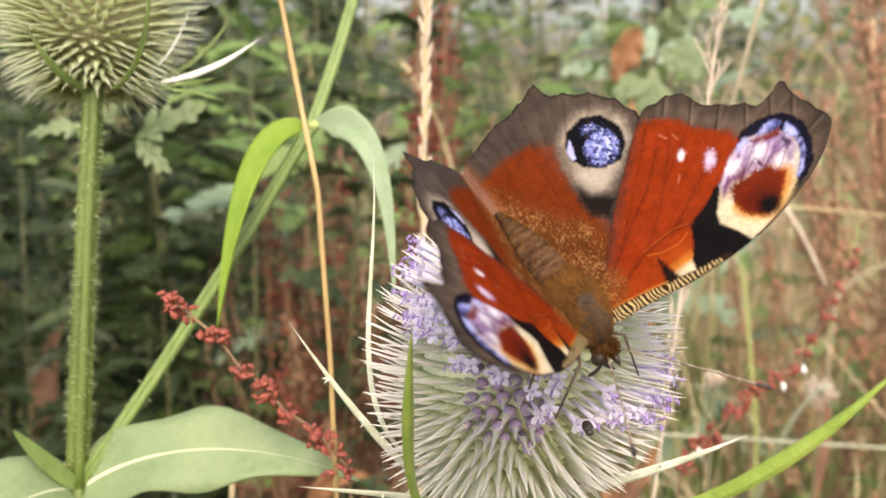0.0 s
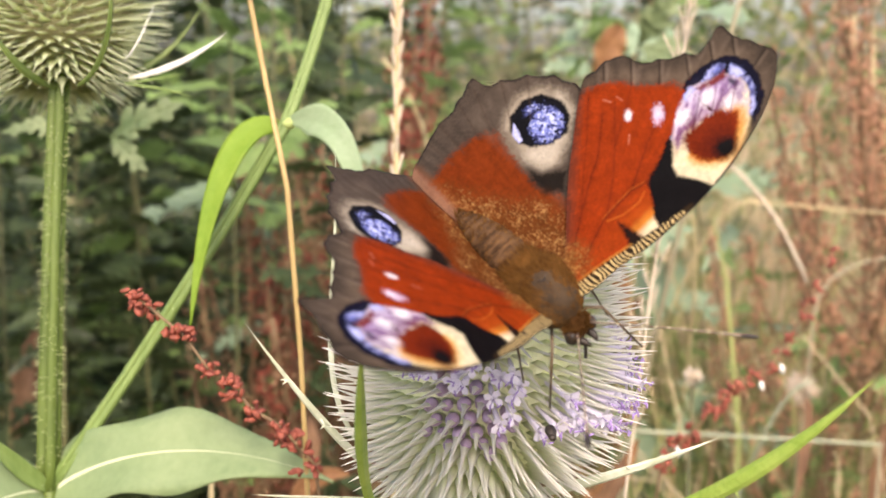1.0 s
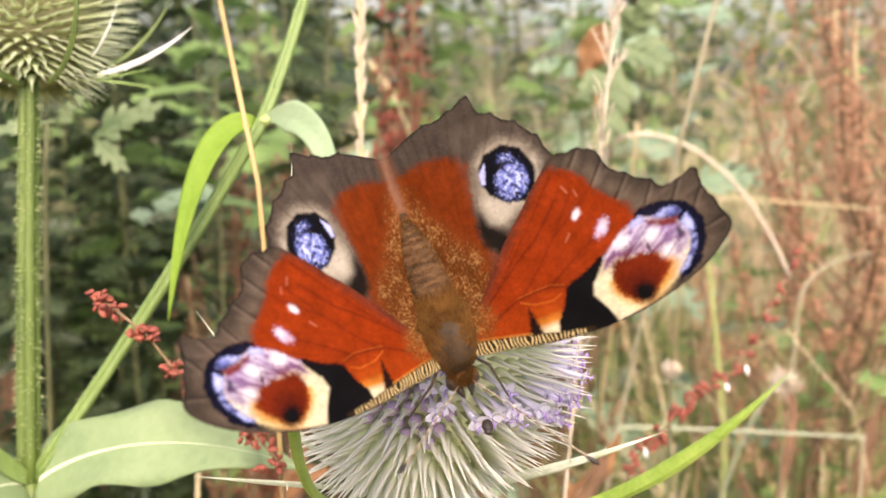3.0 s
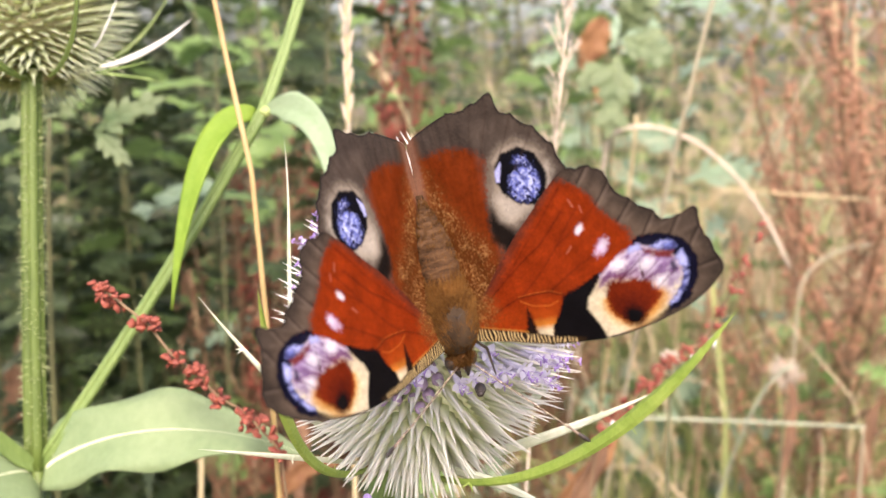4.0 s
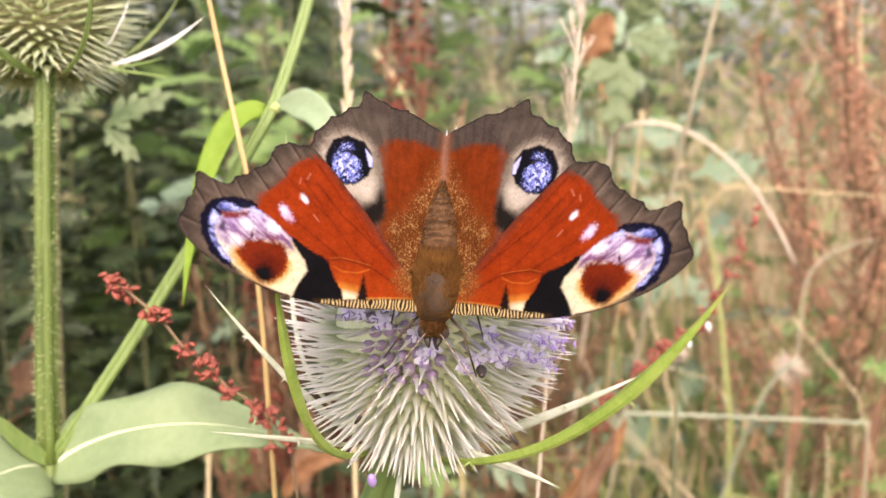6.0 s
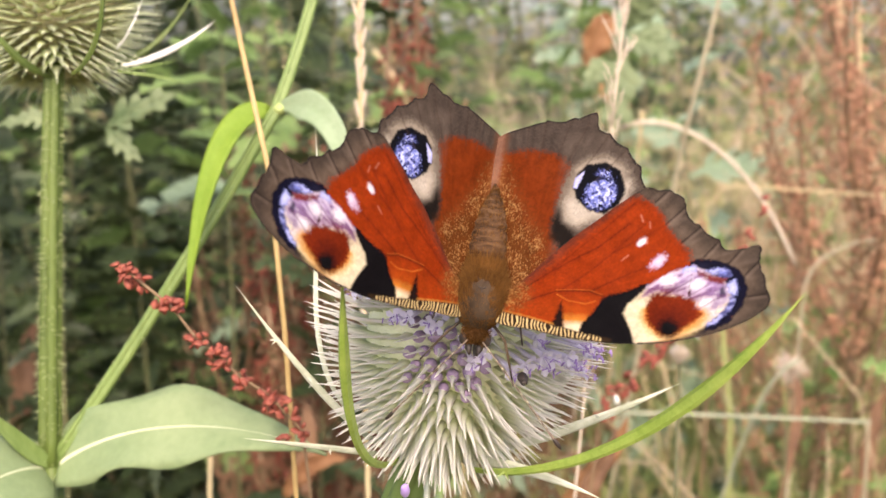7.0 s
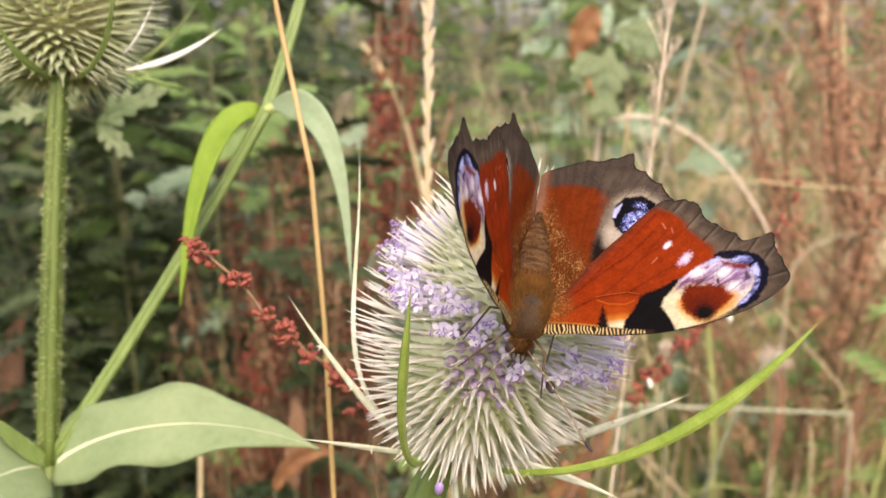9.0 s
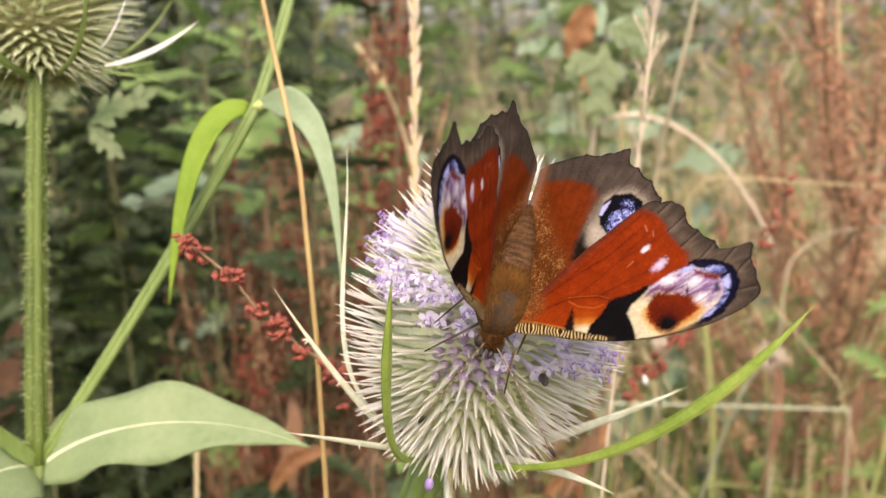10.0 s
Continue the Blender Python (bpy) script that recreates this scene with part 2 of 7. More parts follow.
# ---- teasel ----
def head_sites(count, half, low=-0.93, high=0.985):
    """Places in the spiral order of a seed head: the height along the axis as a share of half its length, and the turn."""
    for k in range(count):
        yield low + (high - low) * (k + 0.5) / count, k * 2.399963


def spine_mesh(name, length, bow, thick, mat, girth=(0.80, 0.62, 0.36, 0.19, 0.15, 0.12, 0.03), green=(0.60, 0.66, 0.36)):
    """One spine along +z that bows towards +x, in metres: a broad keeled scale at its foot that runs out into a thin straight awn."""
    s, n = Soup(), len(girth) - 1
    pts = bez([(0, 0, -0.4), (0, 0, length * 0.5), (bow * length, 0, length)], n)
    tones = [tuple(green[k] + (1 - green[k]) * min(1, t / n * 2.2) for k in range(3)) for t in range(n + 1)]
    verts, faces, tn = [], [], []
    for p, g, tone in zip(pts, girth, tones):
        # a boat-shaped section: two thin wings and a keel
        flat = min(1.0, 0.17 / g + 0.16)
        for x, y in ((0.55 * flat, 0.0), (-0.35 * flat, 1.0), (-0.75 * flat, 0.0), (-0.35 * flat, -1.0)):
            verts.append((p + Vector((x, y, 0)) * g * thick) * 1e-3)
            tn.append(tone)
    for i in range(n):
        for k in range(4):
            a, b = i * 4 + k, i * 4 + (k + 1) % 4
            faces.append((a, b, b + 4, a + 4))
    faces += [(3, 2, 1, 0), tuple(n * 4 + k for k in range(4))]
    s.add(verts, faces, tn)
    ob = s.made(name, mat, tone=True)
    me = ob.data
    bpy.data.objects.remove(ob)
    return me


def floret_mesh(seed):
    """An open floret along +z: a tube, four petals; and its stamens with cross-set anthers."""
    rnd, pe, st = random.Random(seed), Soup(), Soup()
    top = Vector((0, 0, 2.4))
    pe.tube([Vector((0, 0, -1.2)) * 1e-3, top * 1e-3], [0.3e-3, 0.55e-3], 6)
    turn = rnd.uniform(0, 6)
    for q in range(4):
        aa = turn + q * math.pi / 2
        d = Vector((math.cos(aa), math.sin(aa), 0))
        s2 = Vector((-d.y, d.x, 0))
        up = Vector((0, 0, rnd.uniform(0.1, 0.6)))
        o = top + d * 0.35
        pe.add([v * 1e-3 for v in (o - s2 * 0.35, o + d * 0.75 - s2 * 0.6 + up, o + d * 1.25 + up, o + d * 0.75 + s2 * 0.6 + up, o + s2 * 0.35)], [(0, 1, 2, 3, 4)])
    for q in range(2):
        aa = rnd.uniform(0, 6)
        d = Vector((math.cos(aa) * 0.45, math.sin(aa) * 0.45, 1)).normalized()
        s1 = top + d * rnd.uniform(1.0, 1.8)
        bar = Vector((math.cos(aa + 1), math.sin(aa + 1), 0.2)) * 0.42
        st.tube([top * 1e-3, s1 * 1e-3], [0.05e-3, 0.04e-3], 3)
        st.tube([(s1 - bar) * 1e-3, (s1 + bar) * 1e-3], [0.12e-3, 0.12e-3], 4)
    out = []
    for name, s, mat in (("floret", pe, M_PETAL), ("stamen", st, M_STAMEN)):
        ob = s.made(name, mat)
        out.append(ob.data)
        bpy.data.objects.remove(ob)
    return out


def child(name, me, parent, m):
    ob = new(name, me)
    ob.parent = parent
    ob.matrix_basis = m
    return ob


def upright(p, z, x):
    """The pose at p whose z axis is z and whose x axis leans to x."""
    z = z.normalized()
    x = (x - z * x.dot(z)).normalized()
    m = Matrix((x, z.cross(x), z)).transposed().to_4x4()
    m.translation = p
    return m


def teasel_head(parent, count, radius, half, spine_len, mats, flowering, name="flower_head", thick=1.0, front=(0, -1, 0)):
    """An egg-shaped head along +z, in millimetres; mats: receptacle and spines. The spines on the open side are single parts."""
    rnd = random.Random(5 if flowering else 8)
    core = Soup()
    core.ball((0, 0, 0), (radius * 1e-3, radius * 1e-3, half * (1.0 if flowering else 0.88) * 1e-3), 26, 36)
    blunt = 0.83 if flowering else 1.0
    core.v = [(v[0], v[1], v[2] * (blunt if v[2] < 0 else 1.0)) for v in core.v]
    head = core.made(name, mats[0], parent)
    girth = (0.95, 0.78, 0.46, 0.25, 0.19, 0.14, 0.03) if flowering else (1.00, 0.92, 0.66, 0.32, 0.14, 0.10, 0.02)
    green = (0.78, 0.85, 0.56) if flowering else (0.78, 0.79, 0.56)
    shapes = [spine_mesh("spine", spine_len, bow, thick, mats[1], girth, green) for bow in (-0.03, 0.02, 0.06, 0.11)]
    drooping = [spine_mesh("spine", spine_len, bow, thick, mats[1], girth, green) for bow in (0.03, -0.03, -0.10)]
    florets = [floret_mesh(k) for k in range(5)] if flowering else []
    bud = Soup()
    bud.ball((0, 0, 0), (0.80e-3, 0.80e-3, 1.10e-3), 6, 8)
    bud_ob = bud.made("bud", M_BUD)
    bud_me = bud_ob.data
    bpy.data.objects.remove(bud_ob)
    sites = []
    for c, w in head_sites(count, half, -0.93 if flowering else -0.86):
        out = Vector((math.cos(w), math.sin(w), 0))
        r = radius * math.sqrt(max(0.02, 1 - c * c))
        sites.append((out.dot(Vector(front)) * r, c, w, out, r))
    single = set(sorted(range(count), key=lambda k: -sites[k][0])[:300])
    joined = Soup()
    for k, (_, c, w, out, r) in enumerate(sites):
        p = out * r + Vector((0, 0, c * half * (blunt if c < 0 else 1.0)))
        nrm = Vector((out.x * half / radius, out.y * half / radius, c * radius / half * 1.5)).normalized()
        jit = Vector([rnd.uniform(-1, 1) for _ in range(3)]) * 0.09
        z = (nrm + jit + Vector((0, 0, 0.12 if c > -0.55 else -0.15))).normalized()
        ln = rnd.uniform(0.82, 1.12) * (0.82 + 0.35 * (1 - abs(c))) * (1.25 if c > 0.8 else 1.0)
        me = rnd.choice(drooping if c < -0.6 else shapes)
        m = upright(p * 1e-3, z, Vector((0, 0, 1)) + jit) @ Matrix.Diagonal((1, 1, ln, 1))
        if k in single:
            child("spine", me, head, m)
        else:
            tone = [tuple(d.color[:3]) for d in me.color_attributes["tone"].data]
            joined.add([m @ v.co for v in me.vertices], [tuple(f.vertices) for f in me.polygons], tone)
        if not flowering:
            continue
        # the flowering ring dips to one side and is still in bud at the front
        turn = math.atan2(out.x, -out.y)
        side = math.sin(turn)
        in_bud = abs(turn + 0.24) < 0.40 and c < 0.27 + 0.05 * math.sin(w * 5)
        by_beetle = abs(turn - 0.21) < 0.16 and abs(c - 0.24) < 0.09
        if 0.16 - 0.11 * side + 0.04 * math.sin(w * 5) < c < 0.38 - 0.13 * side + 0.05 * math.sin(w * 3 + 1) and not in_bud and not by_beetle:
            for _ in range(1 if rnd.random() < 0.25 else 2):
                fl, sta = rnd.choice(florets)
                off = Vector([rnd.uniform(-1, 1) for _ in range(3)]) * 0.8
                m = upright((p + nrm * (ln * spine_len * 0.30 + rnd.uniform(-0.6, 1.0)) + off) * 1e-3, nrm + jit, Vector((rnd.uniform(-1, 1), rnd.uniform(-1, 1), 1))) @ Matrix.Diagonal((0.70, 0.70, 1.05, 1))
                f = child("floret", fl, head, m)
                child("stamen", sta, f, Matrix.Identity(4))
        elif in_bud and c > -0.16 and abs(turn + 0.24) < 0.30 + 0.4 * (c + 0.16):
            k = rnd.uniform(0.85, 1.1) * (0.8 + 0.6 * (c + 0.16))
            child("bud", bud_me, head, upright((p + nrm * 1.5) * 1e-3, nrm, Vector((0, 0, 1))) @ Matrix.Diagonal((k, k, k, 1)))
    tagged(joined.made("spine_coat", mats[1], head, "stiff pale needle-like spines", tone=True), kind="stuff")
    return head


def bract(parent, pts, width, mat, label, prickles=0, seed=1, flat=0.45, facing=None, scale=1e-3, late=False):
    """A long curved pointed bract, thicker along the middle, with a few prickles on its keel."""
    rnd, s = random.Random(seed), Soup()
    line = bez([Vector(p) * scale for p in pts], 36)
    def girth(q):
        if late:
            return 0.42 + 0.58 * q / 0.72 if q < 0.72 else max(0.03, 1 - ((q - 0.72) / 0.28) ** 1.5)
        if q < 0.4:
            return 0.42 + 0.58 * math.sin(q / 0.4 * math.pi / 2)
        return max(0.03, 1 - ((q - 0.4) / 0.6) ** 1.7)
    rad = [width * 1e-3 * girth(t / 36) for t in range(37)]
    s.tube(line, rad, 6, flat, facing)
    for _ in range(prickles):
        i = rnd.randint(4, 28)
        d = Vector([rnd.uniform(-1, 1) for _ in range(3)]).normalized()
        s.tube([line[i], line[i] + d * width * 1.9e-3], [0.22e-3, 0.02e-3], 4)
    return s.made("bract", mat, parent, label, smooth=False)


def prickly_stem(name, line, radius, parent, mat, count, seed, label="", ribs=True):
    rnd, s = random.Random(seed), Soup()
    n, sides = len(line), 28
    s.tube(line, radius, sides)
    if ribs:
        for i in range(n):
            c = Vector(line[i])
            for q in range(sides):
                k = i * sides + q
                s.v[k] = tuple(c + (Vector(s.v[k]) - c) * (0.58 + 0.42 * abs(math.sin(q * math.pi * 4 / sides + 0.45)) ** 0.5))
    pr = Soup()
    for _ in range(count):
        t = rnd.uniform(0, n - 1.01)
        i = int(t)
        p = Vector(line[i]).lerp(Vector(line[i + 1]), t - i)
        d = (Vector(line[i + 1]) - Vector(line[i])).normalized()
        w = rnd.uniform(0, 6.28)
        o = d.orthogonal().normalized()
        o = (o * math.cos(w) + d.cross(o) * math.sin(w)).normalized()
        r = radius[i]
        pr.tube([p + o * r * 0.8, p + o * (r + 0.0003), p + o * (r + rnd.uniform(0.0003, 0.0011)) - d * 0.0002], [0.00008, 0.00004, 0.00001], 4)
    ob = s.made(name, mat, parent, label)
    tagged(pr.made("prickle_coat", M_PRICKLE, ob if parent and parent.parent is None else parent, "short pale prickles"), kind="stuff")
    return ob


def main_teasel():
    t = thing("teasel", pose(-0.032, 0.182, 0), "flowering teasel with a ring of lilac florets and long curved bracts", "teasel")
    head = teasel_head(t, 980, 11.4, 20.4, 6.6, (M_CORE, M_SPINE), True)
    head["label"] = "egg-shaped pale green head packed with spines"
    B = (M_BRACT, M_PALEBRACT)
    bract(head, [(-4.6, -6.0, -16.9), (-12.0, -19.6, -11.8), (-15.1, -23.7, 3.0), (-17.7, -26.5, 17.2)], 0.85, B[0], "green upright bract", 2, 1, flat=0.6, late=True)
    bract(head, [(4.5, -6.4, -16.3), (12.4, -17.8, -8.7), (20.4, -25.8, 4.1), (26.0, -28.8, 24.2)], 0.82, B[0], "bright green sickle-shaped bract", 4, 2, late=True)
    bract(head, [(-4.4, -3.2, -18.1), (-12.2, -10.4, -13.3), (-23.9, -16.6, -9.5)], 0.42, B[1], "thin pale bract", 3, 3)
    bract(head, [(-5.1, 0.4, -19.9), (-14.2, -2.6, -13.3), (-27.9, -2.4, 1.9)], 0.5, B[1], "pale prickly bract", 9, 4)
    bract(head, [(6.7, -0.5, -17.6), (15.7, -4.7, -10.8), (28.4, -4.9, -0.1)], 0.7, B[1], "pale green bract", 4, 5)
    bract(head, [(4.4, -5.0, -15.8), (9.6, -11.9, -10.7), (18.0, -17.5, -10.3)], 0.7, B[1], "thin pale bract", 2, 6)
    bract(head, [(-5.0, 4.5, -20.6), (-20.0, 4.6, -15.4), (-17.1, 8.5, 1.1), (-21.8, 14.2, 17.8)], 0.36, B[1], "tall narrow pale green bract", 6, 7)
    bract(head, [(6.8, 3.6, -18.3), (17.7, 2.9, -10.7), (18.1, 4.3, -0.1)], 0.7, B[1], "short pale bract", 2, 8)
    bract(head, [(-0.1, -4.1, -19.3), (-0.6, -10.8, -19.6), (-0.5, -16.1, -21.6)], 0.9, B[1], "short pale bract hanging down", 2, 9)
    neck = bez([Vector((-0.2, 1.2, -14.8)) * 1e-3, Vector((-1.2, 1.1, -25.1)) * 1e-3, Vector((-3.6, -0.6, -41.5)) * 1e-3], 8)
    prickly_stem("neck", neck, [0.0036, 0.003] + [0.0027] * 7, head, M_BRANCH, 60, 3, "prickly green stalk under the head")
    walk_rows_start = pose(0.02960, -0.04974, 0.96699, 14.71, 8.65, 2.09)
    head.matrix_basis = walk_rows_start
    foot = walk_rows_start @ neck[-1]
    low = [foot + Vector((0, 0, 0.004)), foot + Vector((-0.006, 0.004, -0.1)), Vector((0, 0, 0.45)), Vector((0, 0, -0.03))]
    prickly_stem("stem", bez(low, 20), [0.0027 + 0.0001 * i for i in range(21)], t, M_STEM, 260, 4)
    return t, head


teasel, teasel_top = main_teasel()


def back_teasel():
    """The green teasel with a finished head, its side branch and its leaf pairs."""
    foot = Vector((-0.0705, 0.150, 0.0))
    t = thing("teasel", Matrix.Translation(foot), "green teasel with a faded head, side branch and paired leaves", "teasel")

    def at(p):
        return Vector(p) - foot
    axil, top = at((-0.0686, 0.1709, 0.9324)), at((-0.0689, 0.1825, 0.9986))
    prickly_stem("stem", bez([Vector((0, 0, -0.03)), axil + Vector((0, -0.006, -0.4)), axil + Vector((0, 0, 0.0006))], 14), [0.0022] * 13 + [0.0021, 0.0020], t, M_STEM, 420, 12)
    upper = prickly_stem("upper_stem", bez([axil, axil.lerp(top, 0.5) + Vector((-0.0006, 0, 0)), top + Vector((0, 0, 0.004))], 14), [0.0020 - 0.00002 * i for i in range(15)], t, M_STEM, 650, 11)
    head = teasel_head(t, 1180, 12.6, 20.4, 6.6, (M_OLDCORE, M_OLDSPINE), False, "seed_head", 1.0)
    head["label"] = "faded straw-green head with dark cells"
    head.matrix_basis = Matrix.Translation(at((-0.0722, 0.1911, 1.0150))) @ pose(0, 0, 0, -14, -4, 0)
    inside = head.matrix_basis.inverted()
    for pts, w, mat, lab in (
            (((-0.0654, 0.1805, 0.9986), (-0.0572, 0.1709, 1.0016), (-0.0547, 0.1674, 1.0106), (-0.0571, 0.1711, 1.0203)), 0.85, M_SHADEBRACT, "curved green bract, darkened as in shade"),
            (((-0.0693, 0.1804, 0.9982), (-0.0717, 0.1706, 1.0003), (-0.0749, 0.1690, 1.0081)), 0.85, M_SHADEBRACT, "curved green bract, darkened as in shade"),
            (((-0.0590, 0.1868, 1.0000), (-0.0490, 0.1834, 1.0018), (-0.0409, 0.1800, 1.0080)), 0.55, M_WHITEBRACT, "white shining bract"),
            (((-0.0590, 0.1845, 0.9990), (-0.0530, 0.1842, 0.9988), (-0.0467, 0.1821, 0.9973)), 0.28, M_BRANCH, "thin green bract"),
            (((-0.0590, 0.1845, 0.9992), (-0.0530, 0.1840, 1.0000), (-0.0480, 0.1821, 1.0012)), 0.22, M_BRANCH, "thin green bract"),
            (((-0.0667, 0.1866, 0.9989), (-0.0545, 0.1928, 0.9993), (-0.0476, 0.1955, 1.0144)), 0.5, M_SHADEBRACT, "thin green bract, darkened as in shade"),
            # only the highlit upper stretch of a bract, its highlight painted white
            (((-0.0569, 0.1772, 1.0027), (-0.0521, 0.1706, 1.0056), (-0.0497, 0.1697, 1.0120)), 0.32, M_WHITEBRACT, "bract along the head, white as its highlight")):
        bract(head, [inside @ at(p) for p in pts], w, mat, lab, 3, len(pts) + int(w * 10), scale=1.0)
    node = at((-0.0298, 0.1813, 0.9927))
    far = at((-0.0214, 0.1964, 1.0194))
    branch = bez([axil, axil.lerp(node, 0.5) + Vector((0.0012, 0, -0.001)), node], 10)[:-1] + bez([node, node.lerp(far, 0.5), far, far + Vector((0.012, 0.004, 0.06))], 10)
    prickly_stem("branch", branch, [0.00135 - 0.00001 * i for i in range(21)], t, M_BRANCH, 70, 12)

    def leaf(pts, width, mat, facing, label, fold=0.12, wave=0.0, prof=None, rib=0.00045):
        s = Soup()
        ln = bez([at(p) for p in pts], 26)
        blade(s, ln, width, facing, fold, 8, wave, prof)
        ob = solid(s.made("leaf", mat, t, label), 0.00035)
        if not rib:
            return ob
        r = Soup()
        up = Vector(facing).normalized() * 0.0002
        r.tube([p + up for p in ln], [rib * max(0.0, 1 - i / 20) ** 1.4 + 0.00003 for i in range(27)], 8, 0.3)
        r.made("midrib", M_RIB, ob, "raised pale midrib")
        return ob
    egg = lambda q: max(0.03, math.sin(math.pi * (0.10 + 0.90 * q) ** 0.85) ** (0.8 if q < 0.6 else 0.8 + 1.2 * (q - 0.6)) * (1 + 0.09 * math.sin(q * 15)))
    leaf(((-0.0681, 0.1708, 0.9321), (-0.0571, 0.1684, 0.9416), (-0.0369, 0.1630, 0.9454), (-0.0207, 0.1636, 0.9374)), 0.0068, M_LEAF, (-0.05, -0.75, 0.62), "broad pale green leaf with a white midrib", 0.10, 0.16, egg)
    leaf(((-0.0691, 0.1708, 0.9321), (-0.0706, 0.1634, 0.9361), (-0.0749, 0.1562, 0.9356), (-0.0812, 0.1503, 0.9308)), 0.0075, M_LEAF, (0.2, -0.75, 0.62), "broad pale green leaf with a white midrib", 0.1, 0.05, egg)
    leaf(((-0.0676, 0.1709, 0.9324), (-0.0704, 0.1674, 0.9360), (-0.0753, 0.1630, 0.9454)), 0.0014, M_BRANCH, (0.3, -0.8, 0.5), "narrow green shoot leaf", 0.3, rib=0)
    lance = lambda q: max(0.04, math.sin(math.pi * (0.07 + 0.93 * q) ** 0.8) ** 0.9)
    tailed = lambda q: max(0.05, (0.1 + q / 0.22) / 1.1 if q < 0.22 else (1 - (q - 0.22) / 0.78) ** 0.9)
    leaf(((-0.0313, 0.1814, 0.9921), (-0.0363, 0.1776, 0.9938), (-0.0410, 0.1721, 0.9857), (-0.0435, 0.1678, 0.9611)), 0.0023, M_YOUNG, (-0.35, -0.9, 0.2), "bright yellow-green arching narrow leaf", 0.14, 0.0, lance, 0)
    leaf(((-0.0299, 0.1815, 0.9927), (-0.0209, 0.1759, 0.9957), (-0.0159, 0.1708, 0.9895), (-0.0153, 0.1683, 0.9639)), 0.0029, M_PALELEAF, (0.1, -0.95, 0.2), "pale green drooping narrow leaf", 0.2, 0.0, tailed, 0)
    s = Soup()
    s.ball(node + Vector((0.0004, -0.0004, 0)), (0.0012, 0.0011, 0.0010), 10, 16)
    for k, v in enumerate(s.v):
        p = Vector(v) - node
        s.v[k] = tuple(node + p * (1 + 0.35 * noise.noise(p * 900)))
    s.made("node", M_NODE, t, "pale yellow-green swollen joint")
    return t, upper, head, axil


green_teasel, green_upper, green_head, green_axil = back_teasel()


# ---- butterfly ----
def value_noise(x, y, seed=0):
    xi, yi = np.floor(x).astype(np.int64), np.floor(y).astype(np.int64)
    xf, yf = x - xi, y - yi
    xf, yf = xf * xf * (3 - 2 * xf), yf * yf * (3 - 2 * yf)

    def h(a, b):
        n = (a * 374761393 + b * 668265263 + seed * 1442695) & 0x7FFFFFFF
        n = ((n ^ (n >> 13)) * 1274126177) & 0x7FFFFFFF
        return ((n ^ (n >> 16)) & 0xFFFF) / 65535.0
    top = h(xi, yi) * (1 - xf) + h(xi + 1, yi) * xf
    low = h(xi, yi + 1) * (1 - xf) + h(xi + 1, yi + 1) * xf
    return top * (1 - yf) + low * yf


def oval(u, v, cx, cy, rx, ry, turn=0.0):
    """Rough distance in mm to the rim of an oval, under 0 inside."""
    c, s = math.cos(radians(turn)), math.sin(radians(turn))
    a, b = (u - cx) * c + (v - cy) * s, -(u - cx) * s + (v - cy) * c
    return (np.sqrt((a / rx) ** 2 + (b / ry) ** 2) - 1) * min(rx, ry)


def area(u, v, pts):
    """Distance in mm to a polygon's rim, under 0 inside."""
    d, inside = np.full(u.shape, 1e9), np.zeros(u.shape, bool)
    for (x0, y0), (x1, y1) in zip(pts, pts[1:] + pts[:1]):
        ex, ey = x1 - x0, y1 - y0
        k = np.clip(((u - x0) * ex + (v - y0) * ey) / (ex * ex + ey * ey), 0, 1)
        d = np.minimum(d, np.hypot(u - x0 - k * ex, v - y0 - k * ey))
        cross = (y0 > v) != (y1 > v)
        inside ^= cross & (u < ex * (v - y0) / (ey if ey else 1e-9) + x0)
    return np.where(inside, -d, d)


class Scales:
    """Colour of the wing scales, laid on in layers."""

    def __init__(self, u, v, ground_colour):
        self.u, self.v = u, v
        self.rgb = np.tile(np.array(ground_colour, float), (len(u), 1))
        self.grain = value_noise(u * 5, v * 5, 1) - 0.5 + 0.6 * (value_noise(u * 11, v * 11, 2) - 0.5)

    def lay(self, colour, dist, soft=0.15, rough=0.25, most=1.0):
        k = np.clip(0.5 - (dist + self.grain * rough * 0.55) / (2 * soft), 0, 1)[:, None] * most
        self.rgb = self.rgb * (1 - k) + np.array(colour) * k


RED, GREYBROWN, BLACK = (0.198, 0.0235, 0.0032), (0.054, 0.041, 0.030), (0.004, 0.0035, 0.004)
CREAM, YELLOW, LILAC, BLUE = (0.52, 0.46, 0.31), (0.46, 0.18, 0.016), (0.205, 0.135, 0.255), (0.12, 0.15, 0.42)


def along(u, v, pts):
    """Distance in mm to an open line of points."""
    d = np.full(u.shape, 1e9)
    for (x0, y0), (x1, y1) in zip(pts, pts[1:]):
        ex, ey = x1 - x0, y1 - y0
        k = np.clip(((u - x0) * ex + (v - y0) * ey) / (ex * ex + ey * ey), 0, 1)
        d = np.minimum(d, np.hypot(u - x0 - k * ex, v - y0 - k * ey))
    return d


